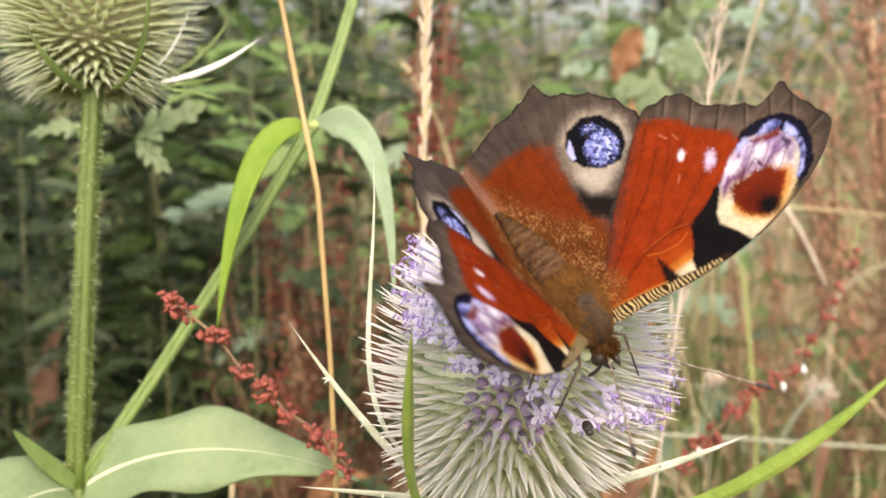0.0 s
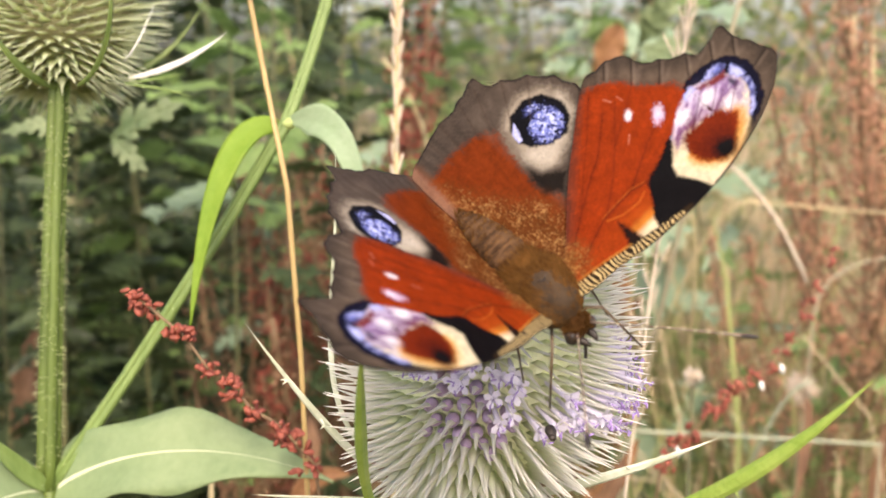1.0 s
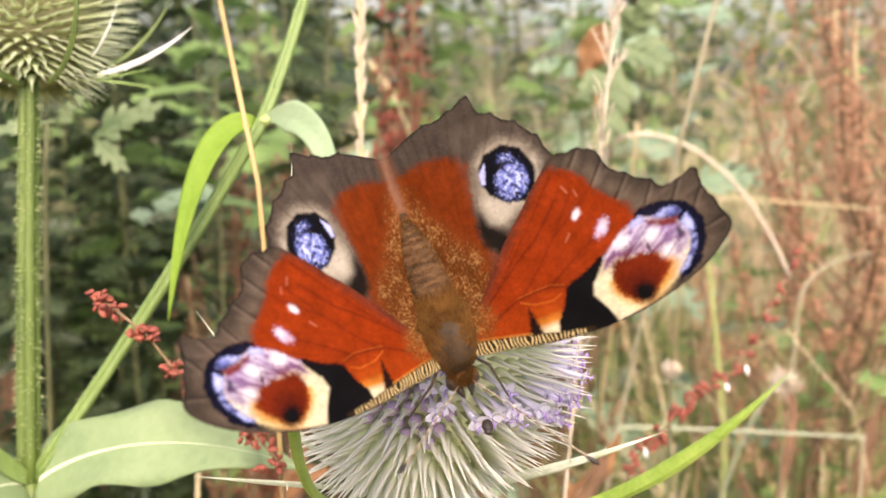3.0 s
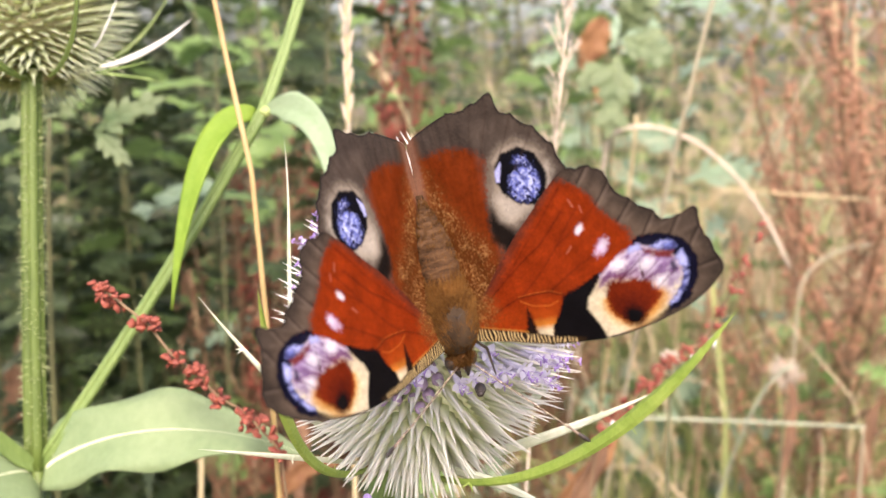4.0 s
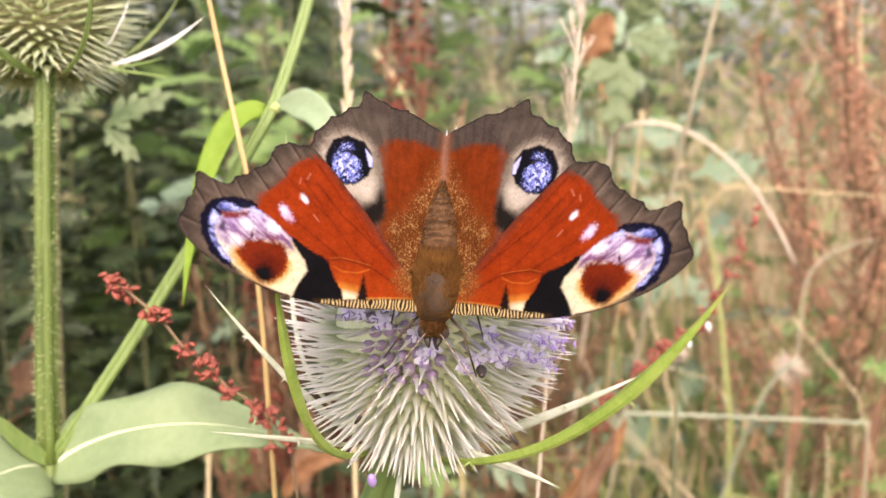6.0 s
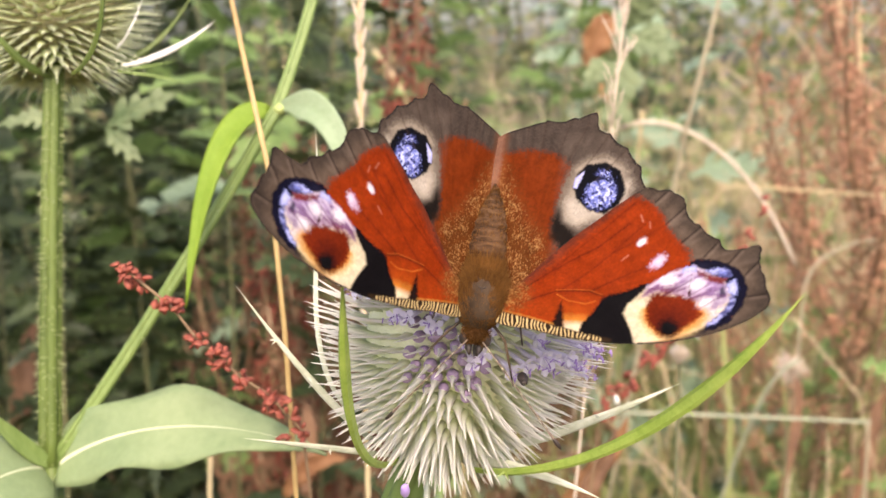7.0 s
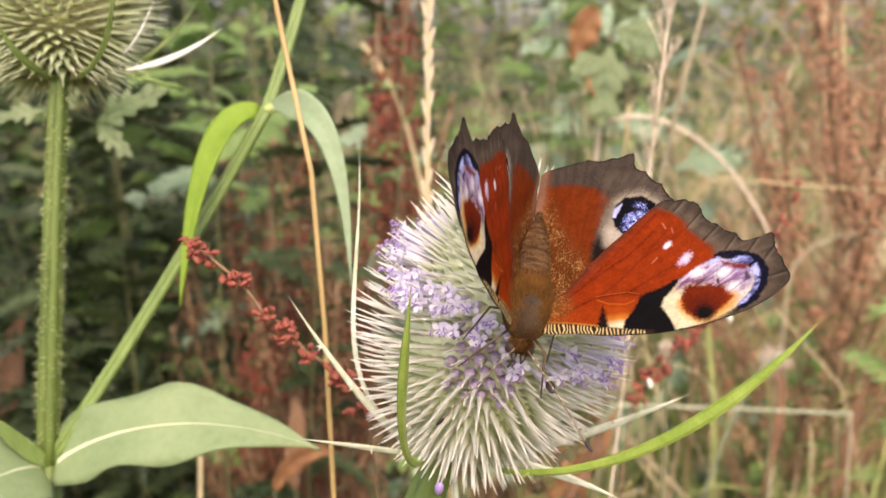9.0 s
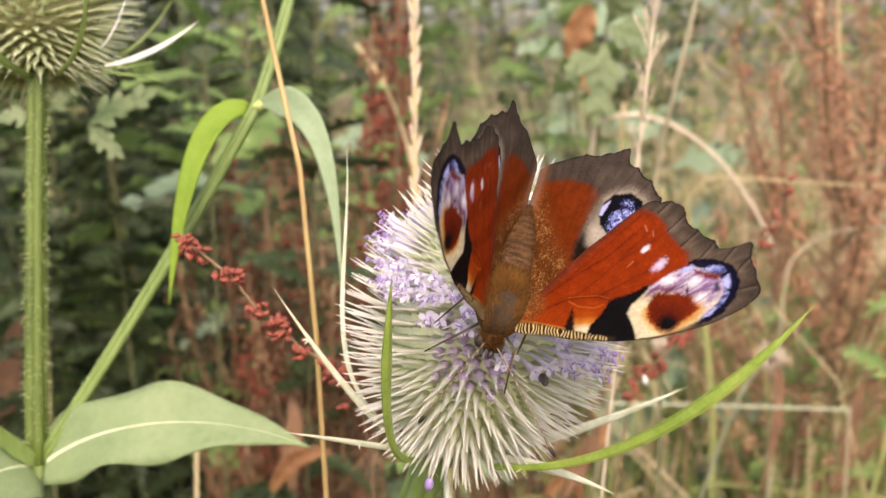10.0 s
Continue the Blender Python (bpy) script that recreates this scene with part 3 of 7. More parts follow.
def fore_scales(u, v, rim):
    s = Scales(u, v, RED)
    ray = np.arctan2(v + 3.0, u + 1.0)
    s.rgb *= (0.91 + 0.18 * value_noise(ray * 60, u * 0.5, 31))[:, None]
    s.lay((0.225, 0.032, 0.004), along(u, v, [(3, -2.6), (7, -1.8), (10.5, -1.0)]) - 1.0, 1.0, 0.5, 0.7)
    s.lay((0.125, 0.016, 0.003), along(u, v, [(12.6, 11.3), (16.2, 9.6), (18.6, 7.0), (19.7, 5.8)]) - 0.3, 0.6, 0.8, 0.6)
    # dusky border with dark short veins
    border = [(12.4, 11.7), (14.8, 10.9), (16.2, 9.7), (17.2, 8.2), (18.6, 7.0), (19.7, 6.2), (19.9, 5.2), (20.7, 5.2), (22.6, 5.2), (24.3, 4.7), (25.3, 3.2), (25.2, 1.8),
              (24.6, 0.2), (23.4, -0.9), (22.0, -1.5), (20.2, -2.6), (20, -7), (33, -7), (33, 15), (11, 15)]
    f = area(u, v, border)
    s.lay(GREYBROWN, f, 0.20, 0.9)
    s.lay((0.125, 0.090, 0.062), np.abs(f + 0.6) - 0.5, 0.6, 0.9, 0.55)
    fan = np.arctan2(v + 4.0, u - 2.0)
    s.lay((0.032, 0.024, 0.018), np.maximum(f, value_noise(fan * 34, (u + v) * 0.25, 51) - 0.42), 0.25, 0.4, 0.6)
    s.lay((0.115, 0.088, 0.066), np.maximum(f, value_noise(fan * 48, (u + v) * 0.3, 52) - 0.30), 0.20, 0.4, 0.5)
    s.lay((0.030, 0.023, 0.018), rim - 0.7, 0.7, 1.0, 0.65)
    for pts in ([(15.1, 10.9), (16.2, 12.4)], [(16.7, 8.7), (18.2, 10.7)], [(18.6, 6.9), (20.2, 8.9)], [(21.1, 5.8), (22.1, 7.4)], [(23.5, 5.3), (24.5, 6.9)], [(25.3, 4.4), (26.5, 6.2)], [(26.0, 2.4), (28.0, 3.0)]):
        s.lay((0.130, 0.100, 0.076), along(u, v, [(x + 0.22, y - 0.16) for x, y in pts]) - 0.10, 0.16, 0.1, 0.6)
        s.lay((0.012, 0.008, 0.007), along(u, v, pts) - 0.07, 0.10, 0.05, 0.95)
    # black bar by the front edge, cream and orange beside it
    s.lay((0.27, 0.045, 0.005), area(u, v, [(7.8, -1.1), (10.7, -1.1), (10.4, -2.9), (9.9, -4.2), (8.2, -4.2), (8.0, -2.9)]), 0.5, 0.4, 0.8)
    s.lay((0.50, 0.20, 0.03), area(u, v, [(8.0, -2.4), (10.5, -2.2), (10.2, -3.4), (8.1, -3.4)]), 0.45, 0.5, 0.9)
    s.lay(CREAM, area(u, v, [(8.05, -3.0), (10.2, -2.8), (10.0, -4.6), (8.4, -4.6)]), 0.28, 0.3)
    s.lay(BLACK, area(u, v, [(11.7, 0.25), (13.7, 1.05), (15.7, 2.2), (16.4, 2.3), (16.4, -0.8), (16.6, -4.6), (9.8, -4.9), (10.1, -2.9), (10.9, -1.6), (11.4, -0.6)]), 0.13, 0.35)
    s.lay((0.010, 0.005, 0.004), area(u, v, [(6.4, -4.1), (7.0, -2.7), (7.35, -0.9), (7.9, -2.4), (8.35, -4.1)]), 0.18, 0.3)
    # eye-spot: black ring, cream, lilac
    s.lay((0.004, 0.004, 0.010), area(u, v, [(19.7, 4.5), (19.8, 5.05), (20.7, 5.45), (22.7, 5.55), (24.8, 4.9), (25.8, 3.2), (25.65, 1.5), (24.6, -0.5), (23.1, -1.5), (21.4, -2.2), (20.4, -1.5), (20.0, 2.6)]), 0.12, 0.35)
    s.lay(CREAM, area(u, v, [(20.3, 4.65), (18.3, 3.75), (16.1, 1.9), (14.4, -0.2), (14.2, -1.2), (15.1, -2.4), (16.1, -4.3), (17.9, -3.5), (19.9, -2.7), (21.3, -2.0), (22.2, -1.4),
                             (23.0, -0.6), (23.9, 0.5), (24.3, 1.8), (24.2, 2.8), (23.4, 3.7), (21.9, 4.1)]), 0.14, 0.3)
    ray = np.arctan2(v + 4.5, u - 9.0)
    streak = value_noise(ray * 22, (u + v) * 0.45, 21) * 0.65 + 0.35 * value_noise(ray * 55, (u + v) * 0.8, 22)
    lilac = area(u, v, [(20.4, 4.7), (18.3, 3.75), (16.1, 1.9), (15.9, 0.9), (17.2, 1.5), (19.0, 1.6), (20.8, 1.1), (21.8, 0.2), (23.1, 0.5), (24.2, 1.6), (24.2, 2.9), (23.3, 3.8), (21.9, 4.1)])
    s.lay(LILAC, lilac, 0.25, 0.5)
    s.lay((0.58, 0.52, 0.66), np.maximum(lilac, 0.74 - 1.3 * streak), 0.25, 0.4, 0.85)
    s.lay((0.105, 0.040, 0.105), np.maximum(lilac + 0.2, 1.5 * streak - 0.55), 0.2, 0.4, 0.55)
    s.lay((0.52, 0.48, 0.56), np.maximum(area(u, v, [(21.5, 0.2), (23.2, 1.6), (24.4, 2.0), (24.0, 0.6), (22.8, -0.6), (21.6, -1.1)]), 0.34 - streak), 0.25, 0.4, 0.85)
    ring = area(u, v, [(19.7, 4.5), (19.8, 5.05), (20.7, 5.45), (22.7, 5.55), (24.8, 4.9), (25.8, 3.2), (25.65, 1.5), (24.6, -0.5), (23.1, -1.5), (21.4, -2.2), (20.4, -1.5), (20.0, 2.6)])
    thick = np.interp(u - 0.8 * v, [15.5, 18, 22, 24, 25.5], [0.30, 0.62, 0.8, 1.15, 0.45])
    s.lay((0.004, 0.004, 0.012), np.maximum(-ring - thick + 0.35 * streak, ring) + np.where((u > 20.2) & (u - 20 > -0.9 * (v + 0.2) + 1.9), 0, 9), 0.12, 0.35)
    # glow round the red middle
    mid = area(u, v, [(16.3, 0.1), (16.8, 1.15), (18.2, 1.6), (19.6, 1.75), (21.2, 1.2), (22.0, 0.0), (21.5, -0.9), (20.6, -1.7), (19.6, -2.4), (18.3, -2.6), (17.2, -2.0), (16.5, -1.2)])
    low = np.clip((0.9 - v + 0.25 * (u - 16.5)) / 1.2, 0, 1)
    s.lay((0.55, 0.41, 0.17), mid - 0.75 + 3.0 * (1 - low), 0.45, 0.4, 0.65)
    s.lay(YELLOW, mid - 0.40 + 3.0 * (1 - low), 0.36, 0.4, 0.75)
    s.lay((0.33, 0.075, 0.006), mid - 0.15 + 2.0 * (1 - low), 0.18, 0.4, 0.8)
    s.lay((0.120, 0.022, 0.030), np.maximum(mid - 0.9, 0.62 - v), 0.6, 0.9, 0.45)
    s.lay((0.115, 0.013, 0.003), mid + 0.05 + 0.5 * np.maximum(v, 0) * (streak - 0.45), 0.24, 0.6)
    s.lay((0.050, 0.006, 0.003), oval(u, v, 18.9, -1.3, 1.5, 1.3), 0.7, 0.5, 0.8)
    s.lay(BLACK, oval(u, v, 19.0, -2.0, 1.05, 0.85), 0.35, 0.4)
    s.lay((0.44, 0.24, 0.06), area(u, v, [(20.4, -2.3), (21.4, -1.5), (22.5, -0.6), (22.9, -0.2), (22.3, -0.1), (21.6, -0.9), (20.6, -1.8)]), 0.3, 0.4, 0.85)
    # red and blue patches under the ring
    s.lay((0.115, 0.016, 0.012), area(u, v, [(20.6, 4.3), (21.9, 4.05), (23.7, 3.9), (23.4, 3.2), (21.9, 3.4), (20.9, 3.8)]), 0.16, 0.5, 0.95)
    for pts in ([(21.6, 4.4), (22.5, 4.85), (23.7, 4.75), (24.1, 4.3), (23.4, 4.0), (22.3, 4.15)], [(23.8, 3.4), (24.4, 4.0), (24.95, 3.0), (24.8, 2.3), (24.2, 2.5)],
                [(24.4, 2.0), (24.85, 2.0), (24.55, 0.8), (23.5, -0.6), (22.6, -1.3), (22.5, -1.05), (23.4, -0.2), (24.2, 1.0)], [(19.5, 4.5), (20.5, 4.75), (20.6, 4.2), (19.2, 3.9)]):
        g = area(u, v, pts)
        s.lay(BLUE, g, 0.14, 0.6)
        s.lay((0.42, 0.46, 0.76), np.maximum(g + 0.08, 0.42 - streak), 0.14, 0.5, 0.9)
        s.lay((0.02, 0.02, 0.06), np.maximum(g, streak - 0.36), 0.10, 0.4, 0.8)
    s.lay((0.008, 0.008, 0.02), oval(u, v, 21.1, 4.85, 0.5, 0.32, 0), 0.14, 0.4)
    s.lay((0.02, 0.015, 0.04), oval(u, v, 23.5, 2.5, 0.34, 0.46, 10), 0.18, 0.4, 0.9)
    for x, y in ((18.1, 2.9), (20.9, 2.9), (22.1, 1.2)):
        s.lay((0.66, 0.63, 0.68), oval(u, v, x, y, 0.75, 0.48, 28), 0.3, 0.6)
    for x0, y0, ln in ((17.9, 1.3, 3.0), (19.9, 1.2, 2.8), (21.5, 0.4, 3.0)):
        s.lay((0.065, 0.028, 0.060), along(u, v, [(x0, y0), (x0 + ln * 0.76, y0 + ln * 0.62)]) - 0.05, 0.09, 0.05, 0.75)
    s.lay(GREYBROWN, np.maximum(-rim - 0.0, rim - 0.42) + np.where((u > 16.2) & (v < 2), 0, 9), 0.15, 0.3)
    # white flecks
    s.lay((0.62, 0.57, 0.62), oval(u, v, 14.5, 6.5, 0.34, 0.56, -35), 0.11, 0.25)
    s.lay((0.44, 0.33, 0.46), oval(u, v, 16.6, 4.7, 0.50, 0.98, -38), 0.16, 0.6)
    s.lay((0.58, 0.53, 0.60), oval(u, v, 16.8, 4.9, 0.22, 0.6, -38), 0.16, 0.6, 0.7)
    for pts, k in (([(12.8, 4.3), (13.4, 4.9)], 0.5), ([(13.8, 9.4), (14.2, 8.7)], 0.4), ([(15.0, 7.0), (15.1, 6.4)], 0.4), ([(14.9, 8.7), (15.1, 8.1)], 0.35)):
        s.lay((0.60, 0.28, 0.18), along(u, v, pts) - 0.06, 0.09, 0.2, k)
    # veins: dark lines in painted soft shade, one with a pale edge as highlight
    for pts, k in (([(2.4, -1.9), (4.9, -0.6), (6.5, 0.1), (8.4, 0.42), (10.1, 0.6), (11.6, 0.3)], 0.85), ([(2.0, -0.7), (3.8, 0.8), (5.2, 1.9), (7.1, 3.4), (9.8, 5.2), (12.9, 8.3)], 0.7),
                   ([(7.2, 0.4), (8.8, 1.9), (10.1, 3.1), (11.8, 5.1), (14.5, 8.5)], 0.5), ([(10.3, 0.6), (12.5, 2.1), (14.0, 3.1), (15.6, 3.8)], 0.6),
                   ([(5.2, 1.9), (7.4, 4.4), (10.4, 7.6), (13.2, 10.9)], 0.45), ([(11.8, 5.1), (13.6, 6.3), (16.2, 8.3)], 0.4)):
        # wide faint band: shade beside the vein, put into the scale colour
        s.lay((0.120, 0.014, 0.003), along(u, v, pts) - 0.25, 0.35, 0.2, 0.35)
        s.lay((0.030, 0.005, 0.003), along(u, v, pts) - 0.05, 0.12, 0.06, k * 0.85)
    # painted highlight along the first vein
    s.lay((0.62, 0.20, 0.03), along(u, v, [(6.7, -0.2), (8.1, -0.7), (10.0, -0.75), (11.0, -0.3)]) - 0.02, 0.09, 0.1, 0.6)
    s.lay((0.52, 0.16, 0.03), along(u, v, [(6.5, 0.25), (8.4, 0.57), (10.1, 0.75), (11.6, 0.45)]) - 0.01, 0.07, 0.1, 0.6)
    # ribbed front edge in cream and black
    edge = v - np.interp(u, [0, 5, 10, 16], [-2.75, -3.2, -3.75, -4.05])
    s.lay((0.02, 0.012, 0.006), np.maximum(edge, u - 13.5), 0.1, 0.1)
    stripe = np.sin(u * 14.5 + 7.0 * value_noise(u * 1.3, v * 1.6, 4) + 1.5 * v)
    s.lay((0.50, 0.38, 0.18), np.maximum(np.maximum(edge + 0.12, u - 12.5), 0.15 - stripe * 0.5), 0.12, 0.35)
    s.lay((0.40, 0.17, 0.03), np.maximum(np.abs(edge - 0.08) - 0.08, u - 7), 0.1, 0.2, 0.8)
    # gold hair scales at the root, dark rim
    gold = value_noise(u * 7, v * 7, 12) + 0.5 * value_noise(u * 14, v * 12, 13)
    root = oval(u, v, 0.6, -0.8, 2.6, 1.9)
    s.lay((0.11, 0.045, 0.012), root, 0.9, 1.4, 0.8)
    s.lay((0.30, 0.155, 0.045), np.maximum(root * 0.5, 1.0 - gold), 0.25, 0.5, 0.8)
    s.lay((0.018, 0.015, 0.013), np.where((u > 14) | (v < -1), rim - 0.16, 9), 0.10, 0.3, 0.9)
    return s.rgb * (1 + 0.22 * s.grain)[:, None]


def hind_scales(u, v, rim):
    s = Scales(u, v, (0.122, 0.0205, 0.0034))
    ray = np.arctan2(u - 1.0, v + 6.0)
    s.rgb *= (0.89 + 0.22 * value_noise(ray * 70, v * 0.4, 7))[:, None]
    red = [(-4, -4), (-4, 15.3), (-1.4, 15.4), (1.1, 15.8), (3.5, 15.5), (5.4, 14.8), (6.5, 13.6), (5.8, 10.8), (5.1, 8.2), (5.0, 6.4), (6.0, 4.4), (5.0, -4)]
    s.lay((0.052, 0.040, 0.031), -area(u, v, red), 0.35, 0.9)
    s.lay((0.030, 0.023, 0.018), np.maximum(-area(u, v, red), value_noise(ray * 46, v * 0.3, 53) - 0.40), 0.2, 0.4, 0.55)
    s.lay((0.105, 0.082, 0.062), np.maximum(np.maximum(v - 17.2, 5.5 - u), 0.48 - value_noise(ray * 60, v * 0.4, 54)), 0.6, 0.6, 0.5)
    pale = area(u, v, [(8.6, 14.5), (10.6, 14.7), (12.6, 13.5), (13.6, 11.4), (13.0, 9.2), (10.1, 7.4), (7.8, 6.7), (6.4, 7.2), (6.0, 9.2), (6.2, 11.0), (7.0, 13.4)])
    s.lay((0.25, 0.215, 0.165), pale, 0.7, 0.9, 0.9)
    s.lay((0.38, 0.345, 0.28), np.maximum(pale + 0.4, v - 9.9 - 0.3 * (u - 7)), 0.6, 1.0, 0.85)
    s.lay((0.34, 0.29, 0.22), np.maximum(pale + 0.35, 13.3 - v), 0.4, 0.9, 0.6)
    s.lay((0.008, 0.006, 0.005), area(u, v, [(5.0, 5.4), (5.0, 7.4), (5.7, 8.6), (6.2, 7.3), (7.2, 6.4), (8.2, 5.5), (6.4, 4.3)]), 0.40, 0.6, 0.97)
    s.lay((0.004, 0.004, 0.006), area(u, v, [(6.9, 11.2), (7.3, 12.7), (8.3, 13.8), (10.4, 14.1), (12.0, 13.1), (12.85, 10.9), (12.2, 9.2), (10.8, 8.15), (8.9, 8.6), (7.5, 9.9)]), 0.14, 0.3)
    mott = value_noise(u * 4.0 + v, v * 3.0, 9) - 0.5 + 0.7 * (value_noise(u * 8 + 2 * v, v * 7, 10) - 0.5)
    blue = np.minimum(oval(u, v, 10.05, 10.35, 1.85, 1.75, 20), area(u, v, [(9.2, 12.6), (9.7, 13.2), (10.8, 13.15), (11.6, 12.3), (11.9, 11.2), (11.2, 11.4), (10.5, 12.3)]))
    fine = value_noise(u * 3.4 + 1.6 * v, v * 2.6 - u * 1.2, 55) - 0.5 + 0.5 * (value_noise(u * 11 + 4 * v, v * 9, 56) - 0.5)
    s.lay(BLUE, blue + np.maximum(mott, 0) * 1.8, 0.16, 0.5)
    s.lay((0.50, 0.56, 0.80), np.maximum(np.maximum(blue + 0.15 + np.maximum(mott, 0) * 1.8, 0.02 - fine), -0.05 - mott), 0.12, 0.5, 0.9)
    s.lay((0.015, 0.018, 0.06), np.maximum(blue - 0.1, 0.20 + fine), 0.10, 0.3, 0.9)
    s.lay((0.42, 0.45, 0.76), area(u, v, [(7.0, 11.2), (7.1, 12.2), (8.1, 13.05), (7.75, 12.0), (7.4, 11.1)]), 0.12, 0.25)
    for x, y in ((0.9, 19.4), (3.1, 19.4), (6.0, 19.2), (8.0, 18.8), (10.4, 17.2), (12.4, 15.3)):
        s.lay((0.04, 0.026, 0.018), along(u, v, [(1.5 + 0.72 * (x - 1.5), 3.0 + 0.72 * (y - 3.0)), (x, y)]) - 0.06, 0.12, 0.05, 0.6)
    # gold flecks on brown beside the body
    gold = value_noise(u * 10, v * 6.5, 12) + 0.6 * value_noise(u * 19, v * 12, 13) + 0.35 * (value_noise(u * 1.1, v * 0.9, 14) - 0.5)
    near = area(u, v, [(-4, -3), (-4, 14.5), (-0.8, 14.0), (0.6, 11.0), (2.4, 8.0), (4.6, 5.6), (5.2, 2.5), (4.0, -3)])
    s.lay((0.080, 0.026, 0.006), near + 0.5, 1.6, 1.6, 0.85)
    s.lay((0.30, 0.165, 0.058), np.maximum(near * 0.30 + 0.2, 1.07 - gold), 0.16, 0.5, 0.8)
    s.lay((0.17, 0.055, 0.018), np.maximum(u + 1.4 - 0.04 * (15 - v), 9 - v), 0.5, 0.6, 0.6)
    s.lay((0.20, 0.115, 0.080), np.maximum(u + 1.95 - 0.02 * (v - 10), 10.5 - v), 0.25, 0.5, 0.6)
    s.lay((0.016, 0.013, 0.012), np.where(u > -1.4, rim - 0.2, 9), 0.10, 0.3, 0.9)
    return s.rgb * (1 + 0.22 * s.grain)[:, None]


FORE = [(0.0, -4.0), (5.0, -4.35), (9.9, -4.6), (16.2, -4.05), (20.8, -2.8), (24.7, -1.1), (27.2, 0.8), (28.1, 2.2), (27.2, 4.3), (26.6, 6.1), (26.5, 7.5),
        (25.8, 7.6), (24.7, 7.0), (23.1, 6.85), (21.7, 7.9), (20.0, 8.85), (18.4, 10.4), (17.8, 11.9), (15.4, 12.3), (13.4, 12.1), (9.6, 8.6), (5.9, 4.9), (2.2, 0.6), (0.0, -1.0)]
HIND = [(-0.6, 0.0), (-2.3, 5.5), (-2.80, 11.2), (-2.80, 16.0), (-2.45, 17.4), (0.1, 18.4), (2.6, 19.0), (6.0, 19.2), (8.3, 20.0), (8.9, 19.7), (9.25, 18.1), (11.2, 16.6), (13.4, 14.5), (14.6, 12.0),
        (14.7, 9.5), (12.5, 6.0), (7.0, 2.0), (2.5, -1.2), (0.4, -1.4)]


def wing(name, parent, outline, scales, mirror, middle, origin, dip, label, round_n=620, out_n=125):
    """A thin scaled wing in its own plane, in mm from its hinge; the far side is dark."""
    pts, fine = outline, []
    n = len(pts)
    for k in range(n):
        p0, p1, p2, p3 = (np.array(pts[(k + d) % n]) for d in (-1, 0, 1, 2))
        for t in np.linspace(0, 1, 12, endpoint=False):
            fine.append(0.5 * (2 * p1 + (p2 - p0) * t + (2 * p0 - 5 * p1 + 4 * p2 - p3) * t * t + (3 * p1 - p0 - 3 * p2 + p3) * t ** 3))
    fine = np.array(fine)
    step = np.r_[0, np.cumsum(np.hypot(*np.diff(np.r_[fine, fine[:1]], axis=0).T))]
    s = np.linspace(0, step[-1], round_n, endpoint=False)
    rim = np.stack([np.interp(s, step, np.r_[fine[:, k], fine[:1, k]]) for k in (0, 1)], 1)
    # shallow scallops along the outer edge only
    mid = np.array(middle)
    way = rim - mid
    reach = np.hypot(*way.T)
    outer = np.clip((rim[:, 1] - 2) / 3, 0, 1) * np.clip((rim[:, 0] - 14) / 1.5, 0, 1) if name == "forewing" else np.clip((rim[:, 1] - 9) / 3, 0, 1) * (rim[:, 0] > 3)
    ends = [(16.2, 12.4), (18.2, 10.7), (20.2, 8.9), (22.1, 7.4), (24.5, 6.9), (27.2, 4.3), (28.0, 2.4)] if name == "forewing" else [(0.9, 18.6), (3.1, 19.0), (6.0, 19.2), (10.4, 17.2), (12.4, 15.5), (14.0, 13.3), (14.7, 11.0)]
    tip = np.max([np.exp(-((rim[:, 0] - x) ** 2 + (rim[:, 1] - y) ** 2) / 0.30) for x, y in ends], axis=0)
    rim = rim + way / reach[:, None] * (outer * (0.30 * tip - 0.10) + 0.035 * outer * np.sin(s * 7.3))[:, None]
    # the rim never turns back as seen from the middle
    way = rim - mid
    reach, turn = np.hypot(*way.T), np.unwrap(np.arctan2(way[:, 1], way[:, 0]))
    sign = 1 if turn[-1] > turn[0] else -1
    turn = sign * np.maximum.accumulate(sign * turn) + sign * 1e-5 * np.arange(round_n)
    rim = mid + reach[:, None] * np.stack([np.cos(turn), np.sin(turn)], 1)
    q = np.linspace(0.0, 1.0, out_n + 1)[1:] ** 0.85
    grid = mid + (rim - mid)[None] * q[:, None, None]
    u, v = np.r_[mid[0], grid[..., 0].ravel()], np.r_[mid[1], grid[..., 1].ravel()]
    away = np.r_[9.0, ((1 - q)[:, None] * reach[None]).ravel()]
    rgb = scales(u, v, away)
    bend = -0.0012 * (u - 6) ** 2 * (u > 6) + 0.05 * np.sin(u * 1.1 + v * 0.9)
    xyz = np.stack([(-u if mirror else u), v - origin, bend + dip], 1) * 1e-3
    faces = []
    ring = lambda i: 1 + i * round_n
    for j in range(round_n):
        k = (j + 1) % round_n
        faces.append((0, ring(0) + j, ring(0) + k))
    for i in range(out_n - 1):
        for j in range(round_n):
            k = (j + 1) % round_n
            faces.append((ring(i) + j, ring(i + 1) + j, ring(i + 1) + k, ring(i) + k))
    spin = np.sum(rim[:, 0] * np.roll(rim[:, 1], -1) - np.roll(rim[:, 0], -1) * rim[:, 1])
    if mirror != (spin < 0):
        faces = [f[::-1] for f in faces]
    ob = part(name, (xyz.tolist(), [], faces), M_WING, parent, label)
    ob.data.materials.append(M_UNDER)
    layer = ob.data.color_attributes.new("scales", "FLOAT_COLOR", "POINT")
    layer.data.foreach_set("color", np.c_[np.clip(rgb, 0, 1), np.ones(len(rgb))].astype(np.float32).ravel())
    mod = ob.modifiers.new("thickness", "SOLIDIFY")
